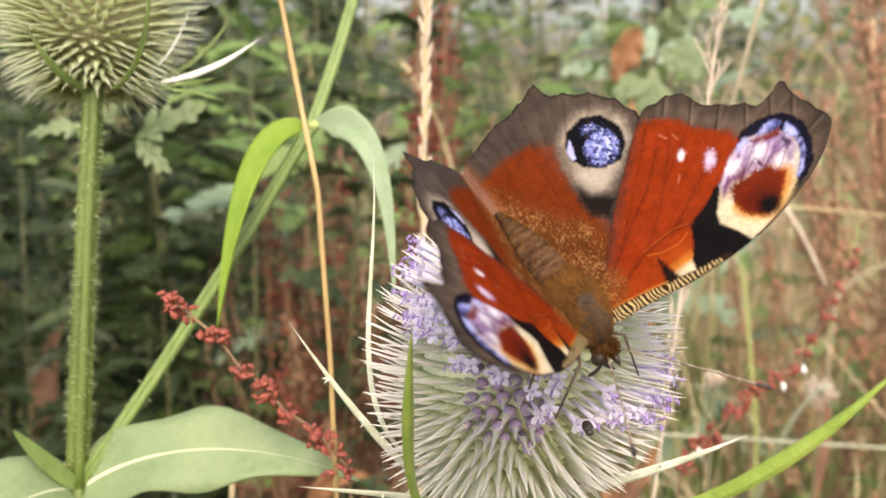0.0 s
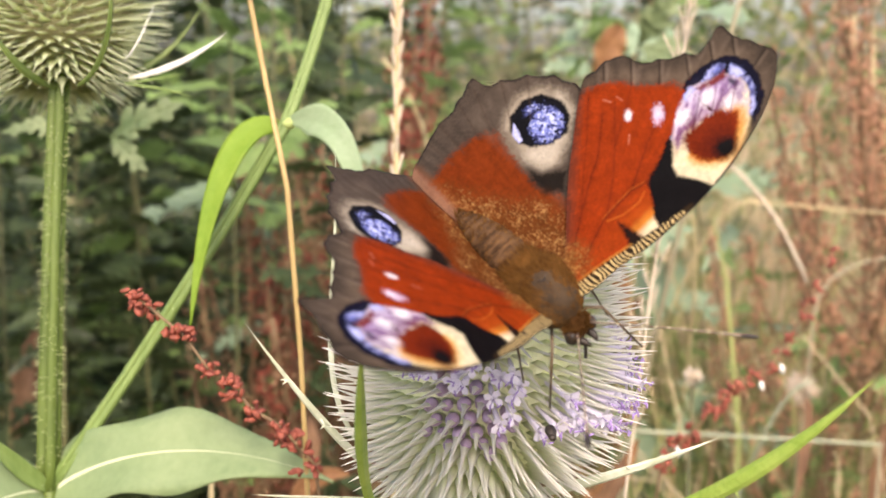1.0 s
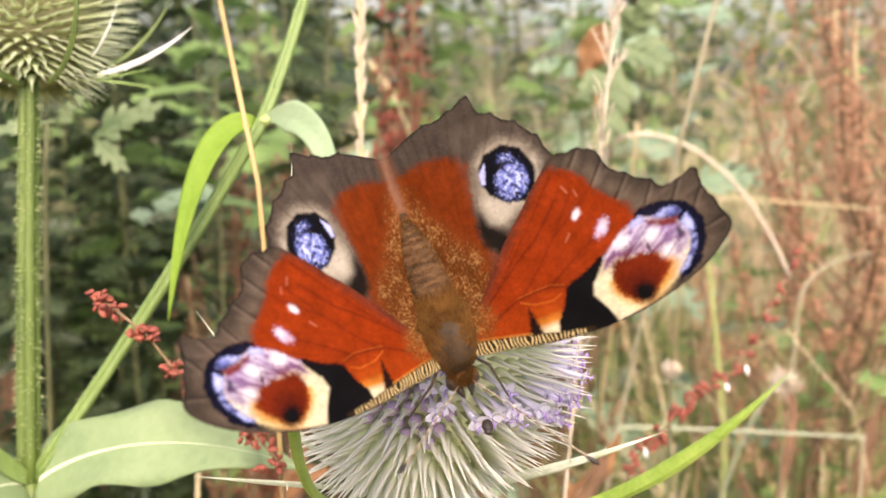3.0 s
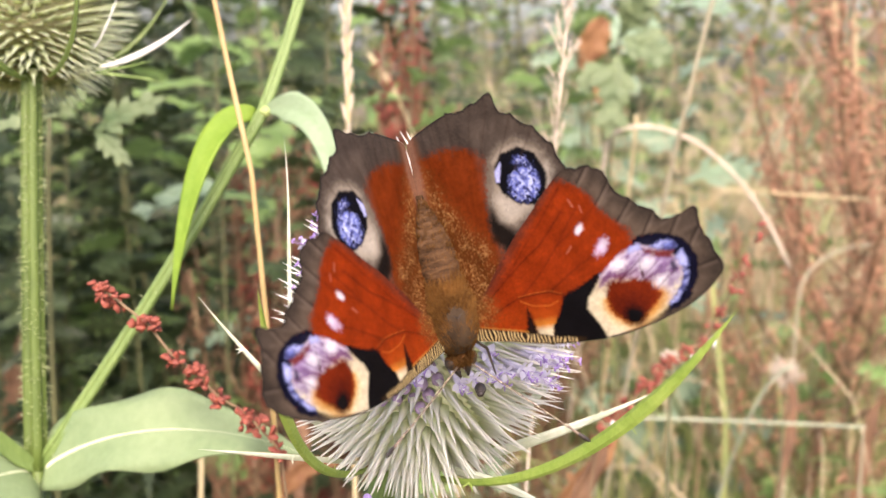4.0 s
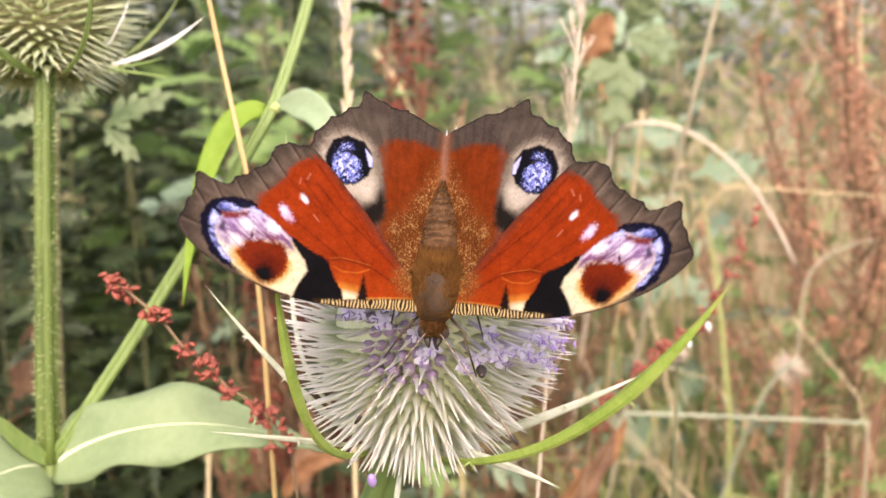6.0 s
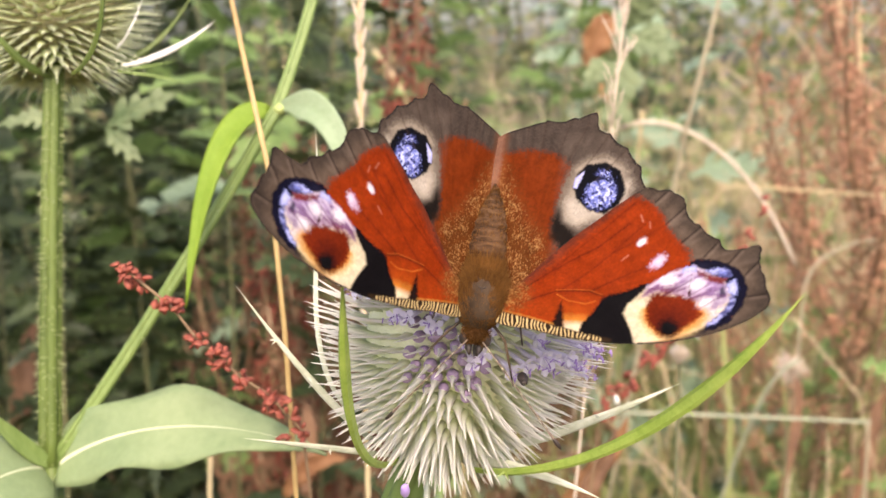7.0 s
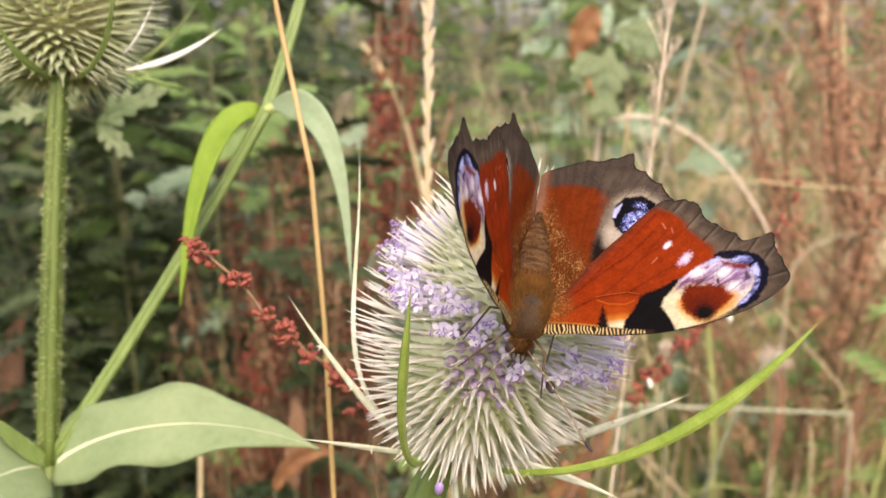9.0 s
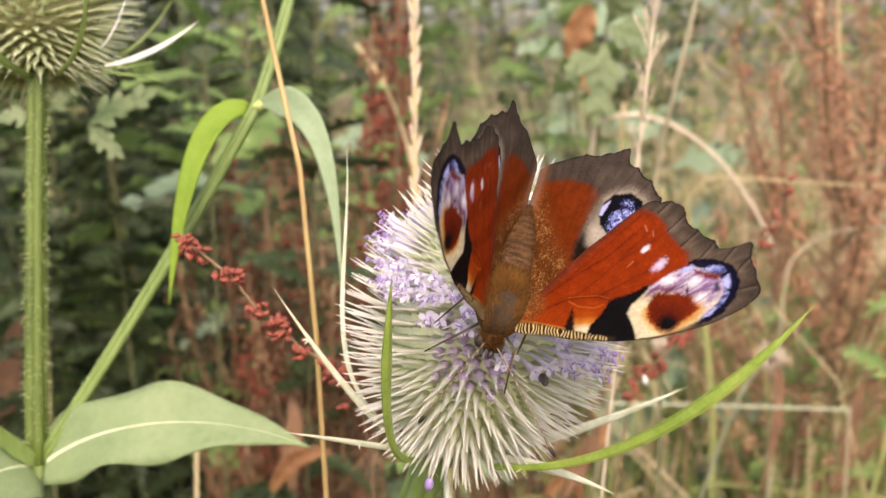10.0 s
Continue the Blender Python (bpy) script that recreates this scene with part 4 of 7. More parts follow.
    mod.thickness, mod.offset, mod.material_offset = 0.00007, -1.0, 1
    return ob


def butterfly():
    b = thing("butterfly", Matrix.Identity(4), "butterfly with rust-red wings and four blue eye-spots, sitting on the teasel", "butterfly")
    rnd = random.Random(3)
    th = Soup()
    th.ball((0, -0.0015, -0.0017), (0.0029, 0.0038, 0.0025), 18, 24)
    for i, v in enumerate(th.v):
        p = Vector(v)
        th.v[i] = tuple(p + p.normalized() * 0.00015 * noise.noise(p * 2200))
    th.made("thorax", M_THORAX, b, "furry olive-brown thorax")
    ab = Soup()
    line = bez([(0, 0.0008, -0.0018), (0, 0.0058, -0.0010), (0, 0.0118, -0.0024)], 40)
    ab.tube(line, [0.00195 * (1 if i < 8 else max(0.2, 1 - ((i - 8) / 32) ** 2.4)) * (1 + 0.11 * abs(math.sin(i * math.pi / 5))) for i in range(41)], 18, 0.8, (1, 0, 0))
    ab.made("abdomen", M_ABDOMEN, b, "brown ringed abdomen with golden scales")
    hd = Soup()
    hd.ball((0, -0.0054, -0.0023), (0.0014, 0.0013, 0.0013), 12, 14)
    head = hd.made("head", M_FUR, b, "small furry brown head")
    for sx in (-1, 1):
        e = Soup()
        e.ball((sx * 0.0011, -0.0060, -0.0025), (0.0007, 0.0008, 0.0009), 9, 10)
        e.made("eye", M_CHITIN, head, "dark round eye")
        pl = Soup()
        pl.tube([(sx * 0.0006, -0.0062, -0.0028), (sx * 0.0006, -0.0070, -0.0026), (sx * 0.0004, -0.0078, -0.0025)], [0.00045, 0.0004, 0.0001], 7)
        pl.made("palp", M_CHITIN, head, "dark furry palp")
    pr = Soup()
    pr.tube(bez([(0, -0.0058, -0.0034), (0, -0.0070, -0.0040), (0.0003, -0.0066, -0.0085)], 8), [0.00018] * 9, 6)
    pr.made("proboscis", M_CHITIN, head, "thin dark tongue")
    feelers = []
    for sx in (-1, 1):
        f = Soup()
        f.tube(bez([(0, 0, 0), (0, -0.007, 0.0006), (0, -0.0145, 0.0)], 14), [0.00009] * 12 + [0.00013, 0.00018, 0.00014], 6)
        ob = f.made("antenna", M_FEELER, b, "thin ringed feeler with a dark club")
        ob.matrix_basis = pose(sx * 0.0008, -0.0064, -0.0014, 0, 0, sx * 34)
        c = Soup()
        c.ball((0, -0.0139, 0.0001), (0.00025, 0.0009, 0.00025), 7, 8)
        c.made("club", M_CHITIN, ob, "dark club")
        for k in range(1, 11):
            ring = Soup()
            ring.tube([(0, -0.00115 * k, 0.0011 * k / 11 * (1 - k / 12.6)), (0, -0.00115 * k - 0.00028, 0.0011 * k / 11 * (1 - k / 12.6))], [0.000105, 0.000105], 6)
            ring.made("band", M_DULL, ob, "pale band")
        feelers.append(ob)
    for x, y, kx, ky, ex, ey, ez in ((1.2, -3.4, 3.2, -5.6, 5.0, -9.6, -8.5), (-1.2, -3.4, -3.0, -5.4, -5.8, -8.0, -8.5), (1.4, -1.0, 4.2, -2.0, 5.5, -4.5, -10.0), (-1.4, -1.0, -4.2, -1.6, -5.5, -4.0, -10.0)):
        g = Soup()
        g.tube([Vector(p) * 1e-3 for p in ((x, y, -3.6), (kx, ky, -2.9), (ex, ey, ez))], [0.0002, 0.00017, 0.00009], 6)
        g.made("leg", M_LIMB, b, "thin brown leg")
    fur = Soup()
    for _ in range(8000):
        y = rnd.triangular(-5.2, 2.2, -0.6)
        w = rnd.uniform(-1.55, 1.55)
        if rnd.random() < 1.25 * math.exp(-(w / 0.62) ** 2 - ((y + 1.3) / 1.4) ** 2):
            continue
        half = 2.8 * math.sqrt(max(0.05, 1 - ((y + 1.5) / 3.9) ** 2))
        p = Vector((math.sin(w) * half, y, -1.7 + math.cos(w) * 2.42 * half / 2.8))
        d = Vector((math.sin(w) * 0.55 + rnd.uniform(-0.4, 0.4), 1.0 + rnd.uniform(-0.3, 0.3), math.cos(w) * 0.12 + rnd.uniform(0, 0.22))).normalized()
        fur.tube([p * 1e-3, (p + d * rnd.uniform(0.4, 1.0 + 0.4 * abs(w))) * 1e-3], [0.00004, 0.000008], 3)
    for _ in range(900):
        w, q = rnd.uniform(-1.6, 1.6), rnd.uniform(-1, 0.8)
        o = Vector((math.sin(w) * math.cos(q), math.sin(q), math.cos(w) * math.cos(q)))
        p = Vector((0, -5.4, -2.3)) + o * 1.3
        d = (o + Vector((rnd.uniform(-0.5, 0.5), -0.2, 0.2))).normalized()
        fur.tube([p * 1e-3, (p + d * rnd.uniform(0.25, 0.6)) * 1e-3], [0.00003, 0.000008], 3)
    for k in range(8):
        for _ in range(70):
            y, w = 3.0 + 1.1 * k + rnd.gauss(0, 0.30), rnd.uniform(-1.5, 1.5)
            half = 2.0 * max(0.1, 1 - max(0, (y - 3.4) / 8.4) ** 2.0)
            p = Vector((math.sin(w) * half, y, -1.5 - 0.014 * (y - 5) ** 2 + math.cos(w) * half * 0.84))
            d = Vector((math.sin(w) * 0.4 + rnd.uniform(-0.3, 0.3), 1.0, 0.25)).normalized()
            fur.tube([p * 1e-3, (p + d * rnd.uniform(0.15, 0.35)) * 1e-3], [0.00005, 0.000015], 3)
    fringe = Soup()
    for _ in range(1500):
        w = rnd.uniform(-1.5, 1.5)
        y = 1.2 + rnd.gauss(0, 0.5)
        p = Vector((math.sin(w) * 2.15, y, -1.7 + math.cos(w) * 1.95))
        d = Vector((math.sin(w) * 0.25 + rnd.uniform(-0.25, 0.25), 1.0, rnd.uniform(-0.12, 0.16))).normalized()
        fringe.tube([p * 1e-3, (p + d * rnd.uniform(0.5, 1.5)) * 1e-3], [0.00004, 0.00001], 3)
    tagged(fringe.made("fringe", M_FRINGE, b, "orange-brown hairs behind the thorax"), kind="stuff")
    seam = Soup()
    for x1, y1 in ((-0.55, 0.35), (0.55, 0.35), (0.0, -0.75)):
        seam.tube([(0, -0.0012, 0.00083), (x1 * 0.5e-3, (y1 * 0.5 - 1.2) * 1e-3, 0.00081), (x1 * 1e-3, (y1 - 1.2) * 1e-3, 0.00076)], [0.00008, 0.00007, 0.00003], 5)
    seam.made("seam", M_CHITIN, b, "fine dark seam on the back")
    tagged(fur.made("fur", M_GOLD, b, "short golden-brown hairs"), kind="stuff")
    wings = {}
    for key, mirror in (("R", False), ("L", True)):
        wings["H" + key] = wing("hindwing", b, HIND, hind_scales, mirror, (6.2, 9.8), 0.0, -0.25, "rust-red hindwing with a blue eye-spot", 520, 110)
        wings["F" + key] = wing("forewing", b, FORE, fore_scales, mirror, (10.4, -2.4), -1.89, 0.15, "rust-red forewing with a cream and lilac eye-spot", 680, 170)
    b.scale = (0.955, 0.955, 0.955)
    return b, wings, feelers


insect, insect_wings, insect_feelers = butterfly()


# ---- stalks beside the teasels ----
def spiky_grass(root, line, label, seed, radius=0.0011):
    """A dry grass stalk with a narrow head of tight spikelets."""
    rnd = random.Random(seed)
    t = thing("grass_stalk", pose(*root), label, "grass")
    s = Soup()
    s.tube(line, [radius * 0.55] * len(line), 7)
    s.made("stalk", M_STRAW, t)
    one = Soup()
    one.ball((0, 0, 0), (0.00045, 0.0004, 0.0024), 5, 6)
    shape = one.made("spikelet", M_PALE)
    me = shape.data
    bpy.data.objects.remove(shape)
    n = len(line) - 1
    for k in range(64):
        q = 0.55 * n + 0.45 * n * (k + 0.5) / 64
        i = min(int(q), n - 1)
        p = Vector(line[i]).lerp(Vector(line[i + 1]), q - i)
        w = k * 2.4
        o = Vector((math.cos(w), math.sin(w), 0))
        up = (o * 0.22 + Vector((0, 0, 1)) + Vector([rnd.uniform(-0.12, 0.12) for _ in range(3)])).normalized()
        child("spikelet", me, t, upright(p + o * 0.0004 + up * 0.0018, up, Vector((1, 0.2, 0))))
    lone = Soup()
    i = int(0.64 * n)
    p = Vector(line[i])
    lone.ball(p + Vector((0.002, -0.0005, 0.0012)), (0.0007, 0.0006, 0.0026), 5, 7, Vector((0.75, 0, 0.6)).to_track_quat("Z", "Y").to_matrix())
    lone.made("spikelet", M_WHITEBRACT, t, "single white spikelet standing off")
    return t


def feathery_grass(root, line, label, seed):
    """A pale grass stalk with a loose head of short wavy branches."""
    rnd = random.Random(seed)
    t = thing("grass_stalk", pose(*root), label, "grass")
    s = Soup()
    s.tube(line, [0.0003] * len(line), 7)
    s.made("stalk", M_PALE, t)
    h = Soup()
    n = len(line) - 1
    for k in range(110):
        q = 0.6 * n + 0.4 * n * (k + 0.5) / 110
        i = min(int(q), n - 1)
        p = Vector(line[i]).lerp(Vector(line[i + 1]), q - i)
        w = rnd.uniform(0, 6.28)
        o = Vector((math.cos(w), math.sin(w), 0))
        ln = rnd.uniform(0.003, 0.008)
        a = p + o * ln * 0.30 + Vector((0, 0, ln * 0.45))
        b = a + o * ln * rnd.uniform(-0.1, 0.3) + Vector((0, 0, ln * 0.5))
        h.tube(bez([p, a, b], 4), [0.00009, 0.00013, 0.00009, 0.00016, 0.00005], 5)
        for _ in range(3):
            c = p.lerp(b, rnd.uniform(0.3, 1))
            d = Vector((rnd.uniform(-1, 1), rnd.uniform(-1, 1), 0.6)).normalized()
            h.tube([c, c + d * 0.0012], [0.0001, 0.00003], 4)
    h.made("panicle", M_PALE, t, "loose pale panicle")
    return t


def bare_stalk(root, line, radius, mat, label, name="dry_stalk"):
    t = thing(name, pose(*root), label, "stalk")
    s = Soup()
    s.tube(line, [radius] * len(line), 9)
    s.made("stalk", mat, t)
    return t


def dock_spray(root, line, label, seed, size=1.0, share=0.5, gap=5, knots=(), husks=()):
    """A dock spray: a thin stalk with knots of small winged seeds."""
    rnd = random.Random(seed)
    t = thing("dock_spray", pose(*root), label, "dock")
    s = Soup()
    s.tube(line, [0.00027 * size] * len(line), 6)
    s.made("stalk", M_DOCKSTEM, t)
    n = len(line) - 1
    k0 = int(n * (1 - share))
    one = Soup()
    one.ball((0, 0, 0), (0.00062 * size, 0.00040 * size, 0.00086 * size), 5, 7)
    for k, v in enumerate(one.v):
        p = Vector(v)
        one.v[k] = tuple(p * (1 + 0.45 * noise.noise(p * 1700 / size)))
    seed_ob = one.made("seed", M_DOCK)
    me = seed_ob.data
    bpy.data.objects.remove(seed_ob)
    if not knots:
        knots = [(i, rnd.randint(9, 16), 2.3 * size) for i in range(k0, n + 1) if (i - k0) % gap == 0 or i >= n - 1]
    for q, count, far in knots:
        i = min(int(q), n - 1)
        o = Vector(line[i]).lerp(Vector(line[i + 1]), q - i)
        for _ in range(count):
            d = Vector([rnd.gauss(0, 1) for _ in range(3)]).normalized()
            d.z -= 0.25
            c = o + d * rnd.uniform(0.3, 1.0) * far * 1e-3
            k = rnd.uniform(0.75, 1.2)
            child("seed", me, t, upright(c, Vector([rnd.gauss(0, 1) for _ in range(3)]), Vector((0.3, 1, 0.2))) @ Matrix.Diagonal((k, k, k, 1)))
    for q, off in husks:
        i = min(int(q), n - 1)
        h, c = Soup(), Vector(line[i]).lerp(Vector(line[i + 1]), q - i) + Vector(off)
        h.tube([c + Vector((-0.0004, 0, 0.0016)), c + Vector((0, 0, 0.0006)), c, c + Vector((0.0004, 0, -0.0012))], [0.0001, 0.0006, 0.0007, 0.0002], 6)
        h.made("husk", M_WHITEBRACT, t, "pale papery husk")
    return t


stalk_spiky = spiky_grass((-0.0188, 0.2223, 0), bez([(0.004, 0, -0.02), (0.004, 0, 0.5)], 4)[:-1] + bez([(0.004, 0, 0.5), (-0.0030, -0.0081, 0.9479), (-0.0022, 0.0022, 1.0062), (-0.0032, 0.0088, 1.0321)], 30), "pale dry grass stalk with a narrow head", 1)
stalk_feathery = feathery_grass((0.0227, 0.2135, 0), bez([(-0.02, 0, -0.02), (-0.02, 0, 0.5)], 4)[:-1] + bez([(-0.02, 0, 0.5), (-0.0128, -0.0082, 0.9264), (-0.0019, -0.0031, 0.9837), (0.0008, 0.0047, 1.0281)], 36), "bleached grass stalk with a feathery head", 2)
stalk_ochre = bare_stalk((-0.0358, 0.1677, 0), bez([(0.02, 0.0, -0.02), (0.021, 0.0, 0.45), (0.0111, -0.0107, 0.9400), (0.0040, -0.0030, 0.9837)], 10)[:-1] + bez([(0.0040, -0.0030, 0.9837), (0.0017, -0.0012, 0.9941), (-0.0000, 0.0000, 1.0011), (-0.0040, 0.0034, 1.0203)], 12), 0.00042, M_OCHRE, "thin ochre dry stalk")
spray_near = dock_spray((-0.0513, 0.1566, 0), bez([(0.06, 0.03, -0.06), (0.055, 0.02, 0.5), (0.0344, 0.0000, 0.9368)], 10)[:-1] + [Vector(p) for p in [(0.0298, 0.0000, 0.9426), (0.0247, 0.0000, 0.9486), (0.0200, 0.0000, 0.9516), (0.0173, 0.0000, 0.9551), (0.0137, 0.0000, 0.9578), (0.0103, 0.0000, 0.9626), (0.0065, 0.0000, 0.9658), (0.0028, 0.0000, 0.9690)]], "rusty red dock spray with knots of seeds", 3, 0.92,
                        knots=((10.2, 16, 3.0), (10.7, 13, 2.7), (11.0, 12, 2.2), (11.9, 12, 1.8), (12.9, 17, 2.3), (13.3, 5, 1.4), (14.0, 12, 2.0), (15.0, 21, 2.4), (15.4, 5, 1.4), (16.2, 12, 2.0), (16.7, 10, 1.8), (17.0, 5, 0.9)))
spray_far = dock_spray((0.0679, 0.2563, 0), bez([(-0.03, 0.03, -0.06), (-0.032, 0.02, 0.5), (-0.0272, 0.0000, 0.8883)], 10)[:-1] + [Vector(p) for p in [(-0.0192, 0.0000, 0.9038), (-0.0111, 0.0000, 0.9124), (-0.0031, 0.0000, 0.9225), (0.0067, 0.0000, 0.9284), (0.0108, 0.0000, 0.9371), (0.0145, 0.0000, 0.9437), (0.0172, 0.0000, 0.9509)]], "dull red dock spray with knots of plump seeds", 4, 1.3,
                       knots=((10.0, 14, 3.4), (10.5, 14, 3.4), (10.9, 13, 3.2), (11.4, 13, 3.2), (11.8, 12, 3.0), (12.1, 10, 2.6), (12.55, 7, 2.2), (13.0, 8, 2.0), (13.5, 5, 1.7), (13.9, 6, 1.7), (14.6, 4, 2.4), (15.2, 4, 2.2), (15.7, 3, 1.5), (16.6, 3, 1.6), (17.0, 2, 0.8)),
                       husks=((13.15, (0.0012, -0.002, -0.0012)), (12.55, (0.0015, -0.002, -0.0016)), (10.3, (0.001, -0.002, 0.0005))))


def beetle():
    t = thing("beetle", Matrix.Identity(4), "tiny shiny black beetle clinging to the teasel", "beetle")
    s = Soup()
    s.ball((0, 0, 0), (0.00062, 0.00095, 0.0005), 8, 10)
    s.made("wing_case", M_CHITIN, t)
    h = Soup()
    h.ball((0, -0.00095, 0), (0.00042, 0.00042, 0.00035), 6, 8)
    h.made("head", M_CHITIN, t)
    return t


bug = beetle()


def stray_bud():
    """A single violet bud low on the neck of the flowering head."""
    s = Soup()
    s.ball((0, 0, 0), (0.0006, 0.0006, 0.0014), 7, 9)
    s.made("bud", M_STAMEN, teasel_top, "single violet bud").matrix_basis = upright(Vector((-0.00402, -0.01259, -0.01640)), Vector((-0.2, -0.4, 0.9)), Vector((1, 0, 0)))


stray_bud()


# ---- the thicket behind ----
def lone_stem(pts, radius, mat, label, more=(), name="dry_stalk"):
    t = thing(name, Matrix.Translation((pts[0][0], pts[0][1], 0)), label, "stalk", "dry stalks")
    s, o = Soup(), Vector((pts[0][0], pts[0][1], 0))
    line = bez(pts, 22)
    if more:
        line = line[:-1] + bez((pts[-1], *more), 22)
    line = [Vector(p) - o for p in line]
    n = len(line)
    s.tube(line, [radius * (1 - 0.3 * i / n) for i in range(n)], 8)
    s.made("stalk", mat, t)
    return t


def foot(p, dx=0.0, dy=0.0):
    return (p[0] + dx, p[1] + dy, -0.02)


lone_stem((foot((0.0590, 0.3600, 0.8709), -0.01, 0.5), (0.0650, 0.3600, 0.9043), (0.0777, 0.3600, 0.9643), (0.0940, 0.3600, 1.0319)), 0.0011, M_DULL, "pale dry grass stalk", ())
lone_stem((foot((0.0671, 0.4600, 0.9242), -0.01, 0.5), (0.0684, 0.4600, 0.9544), (0.0741, 0.4600, 0.9704)), 0.0012, M_PALE, "pale dry stalk bent over in an arch", ((0.0861, 0.4600, 0.9802), (0.1267, 0.4600, 0.9777), (0.1563, 0.4600, 0.9115)))
lone_stem((foot((0.0879, 0.4700, 0.9432), -0.01, 0.5), (0.0883, 0.4700, 0.9457), (0.0878, 0.4700, 0.9790)), 0.0012, M_STRAW, "short broken pale stalk", ())
lone_stem((foot((0.1711, 0.4000, 0.8274)), (0.1702, 0.4000, 0.8435), (0.1686, 0.4000, 0.8601)), 0.0009, M_DULL, "thin upright dull stalk", ())
lone_stem((foot((0.0583, 0.5000, 0.9423), -0.01, 0.5), (0.0852, 0.5000, 0.9455), (0.1393, 0.5000, 0.9423)), 0.0007, M_STRAW, "thin straw lying across", ((0.1665, 0.5000, 0.9401), (0.1936, 0.5000, 0.9382), (0.2262, 0.5000, 0.9363)))
lone_stem((foot((0.1441, 0.4800, 0.8942), -0.01, 0.5), (0.1327, 0.4800, 0.9130), (0.1080, 0.4800, 0.9394)), 0.0008, M_STRAW, "thin slanting dry stalk", ())
lone_stem((foot((0.1655, 0.4710, 0.7917)), (0.1642, 0.4850, 0.8711), (0.1723, 0.4897, 0.8976)), 0.0010, M_DULL, "thin dry stalk bent over", ((0.1790, 0.4925, 0.9134), (0.1978, 0.4935, 0.9193), (0.2300, 0.4932, 0.9174)))
lone_stem((foot((0.2341, 0.5652, 0.7500)), (0.2325, 0.5876, 0.8771), (0.2277, 0.6044, 0.9724), (0.2257, 0.6201, 1.0613)), 0.0015, M_STRAW, "thick tan dry stalk", ())
lone_stem((foot((0.2553, 0.5840, 0.7417)), (0.2519, 0.6072, 0.8730), (0.2486, 0.6245, 0.9714), (0.2436, 0.6407, 1.0633)), 0.0013, M_STRAW, "thick tan dry stalk", ())
lone_stem((foot((0.0528, 0.4000, 0.8495), -0.02, 0.4), (0.0528, 0.4000, 0.8613), (0.0730, 0.4000, 0.8631)), 0.0009, M_GREYSTALK, "pale greenish dry stalk lying across", ((0.1159, 0.4000, 0.8617), (0.1430, 0.4000, 0.8603), (0.1696, 0.4000, 0.8589)))
lone_stem((foot((0.0971, 0.4000, 0.8554), 0, 0.4), (0.1046, 0.4000, 0.8641), (0.1219, 0.4000, 0.8771), (0.1397, 0.4000, 0.8845)), 0.0010, M_GREYSTALK, "pale greenish dry stalk lying across", ())
lone_stem((foot((0.1064, 0.4710, 0.7917)), (0.1145, 0.4803, 0.8446), (0.1387, 0.4869, 0.8817), (0.1225, 0.4925, 0.9134)), 0.0009, M_DOCKSTEM, "thin brown dry stalk", ())
lone_stem((foot((-0.0788, 0.3108, 0.8625)), (-0.0779, 0.3115, 0.8660), (-0.0752, 0.3139, 0.8800), (-0.0731, 0.3158, 0.8905)), 0.0009, M_STRAW, "yellow dry grass stalk", ())
lone_stem((foot((0.0204, 0.4710, 0.7917)), (0.0204, 0.4897, 0.8976), (0.0043, 0.5013, 0.9637), (-0.0333, 0.5088, 1.0061)), 0.0012, M_STRAW, "thin dry grass stalk", ())


def herb(seed, height, label, mat=M_HERB, leaf_len=0.025, count=165, low=0.22, broad=1.0):
    """A leafy herb: an upright stem with deeply cut leaves, each with pointed lobes."""
    rnd = random.Random(seed)
    t = thing("herb", Matrix.Identity(4), label, "herb", "herbs behind the teasels")
    s, lv = Soup(), Soup()
    bend = Vector((rnd.uniform(-0.06, 0.06), rnd.uniform(-0.05, 0.03), 0))
    line = bez([(0, 0, -0.02), (0, 0, height * 0.5), bend + Vector((0, 0, height))], 12)
    s.tube(line, [0.0016 - 0.00009 * i for i in range(13)], 6)
    s.made("stem", M_HERBSTEM, t)
    for k in range(count):
        q = low + (1 - low) * (k + rnd.random()) / count
        i = min(int(q * 12), 11)
        p = line[i].lerp(line[i + 1], q * 12 - i)
        w = k * 2.4 + rnd.uniform(-0.5, 0.5)
        o = Vector((math.cos(w), math.sin(w), rnd.uniform(-0.1, 0.7))).normalized()
        ln = leaf_len * rnd.uniform(0.6, 1.3) * (1.15 - 0.5 * q)
        mid = bez([p, p + o * ln * 1.0 + Vector((0, 0, ln * 0.1)), p + o * ln * 1.9 - Vector((0, 0, ln * rnd.uniform(0.1, 0.9)))], 5)
        face = Vector((rnd.uniform(-0.6, 0.6), rnd.uniform(-1.3, 0.1), 0.7)).normalized()
        blade(lv, mid, ln * 0.16 * broad, face, 0.2, 2)
        for j in (1, 2, 3, 4):
            d = (mid[j + 1] - mid[j - 1]).normalized()
            sd = d.cross(face).normalized()
            for sgn in (-1, 1):
                e = mid[j] + (sd * sgn * 0.8 + d * 0.65).normalized() * ln * (0.75 - 0.1 * j) * rnd.uniform(0.8, 1.2)
                blade(lv, [mid[j], mid[j].lerp(e, 0.5) + face * 0.001, e], ln * 0.13 * broad, face, 0.15, 2)
    tagged(lv.made("leaves", mat, t, "deeply cut leaves"), kind="stuff")
    return t


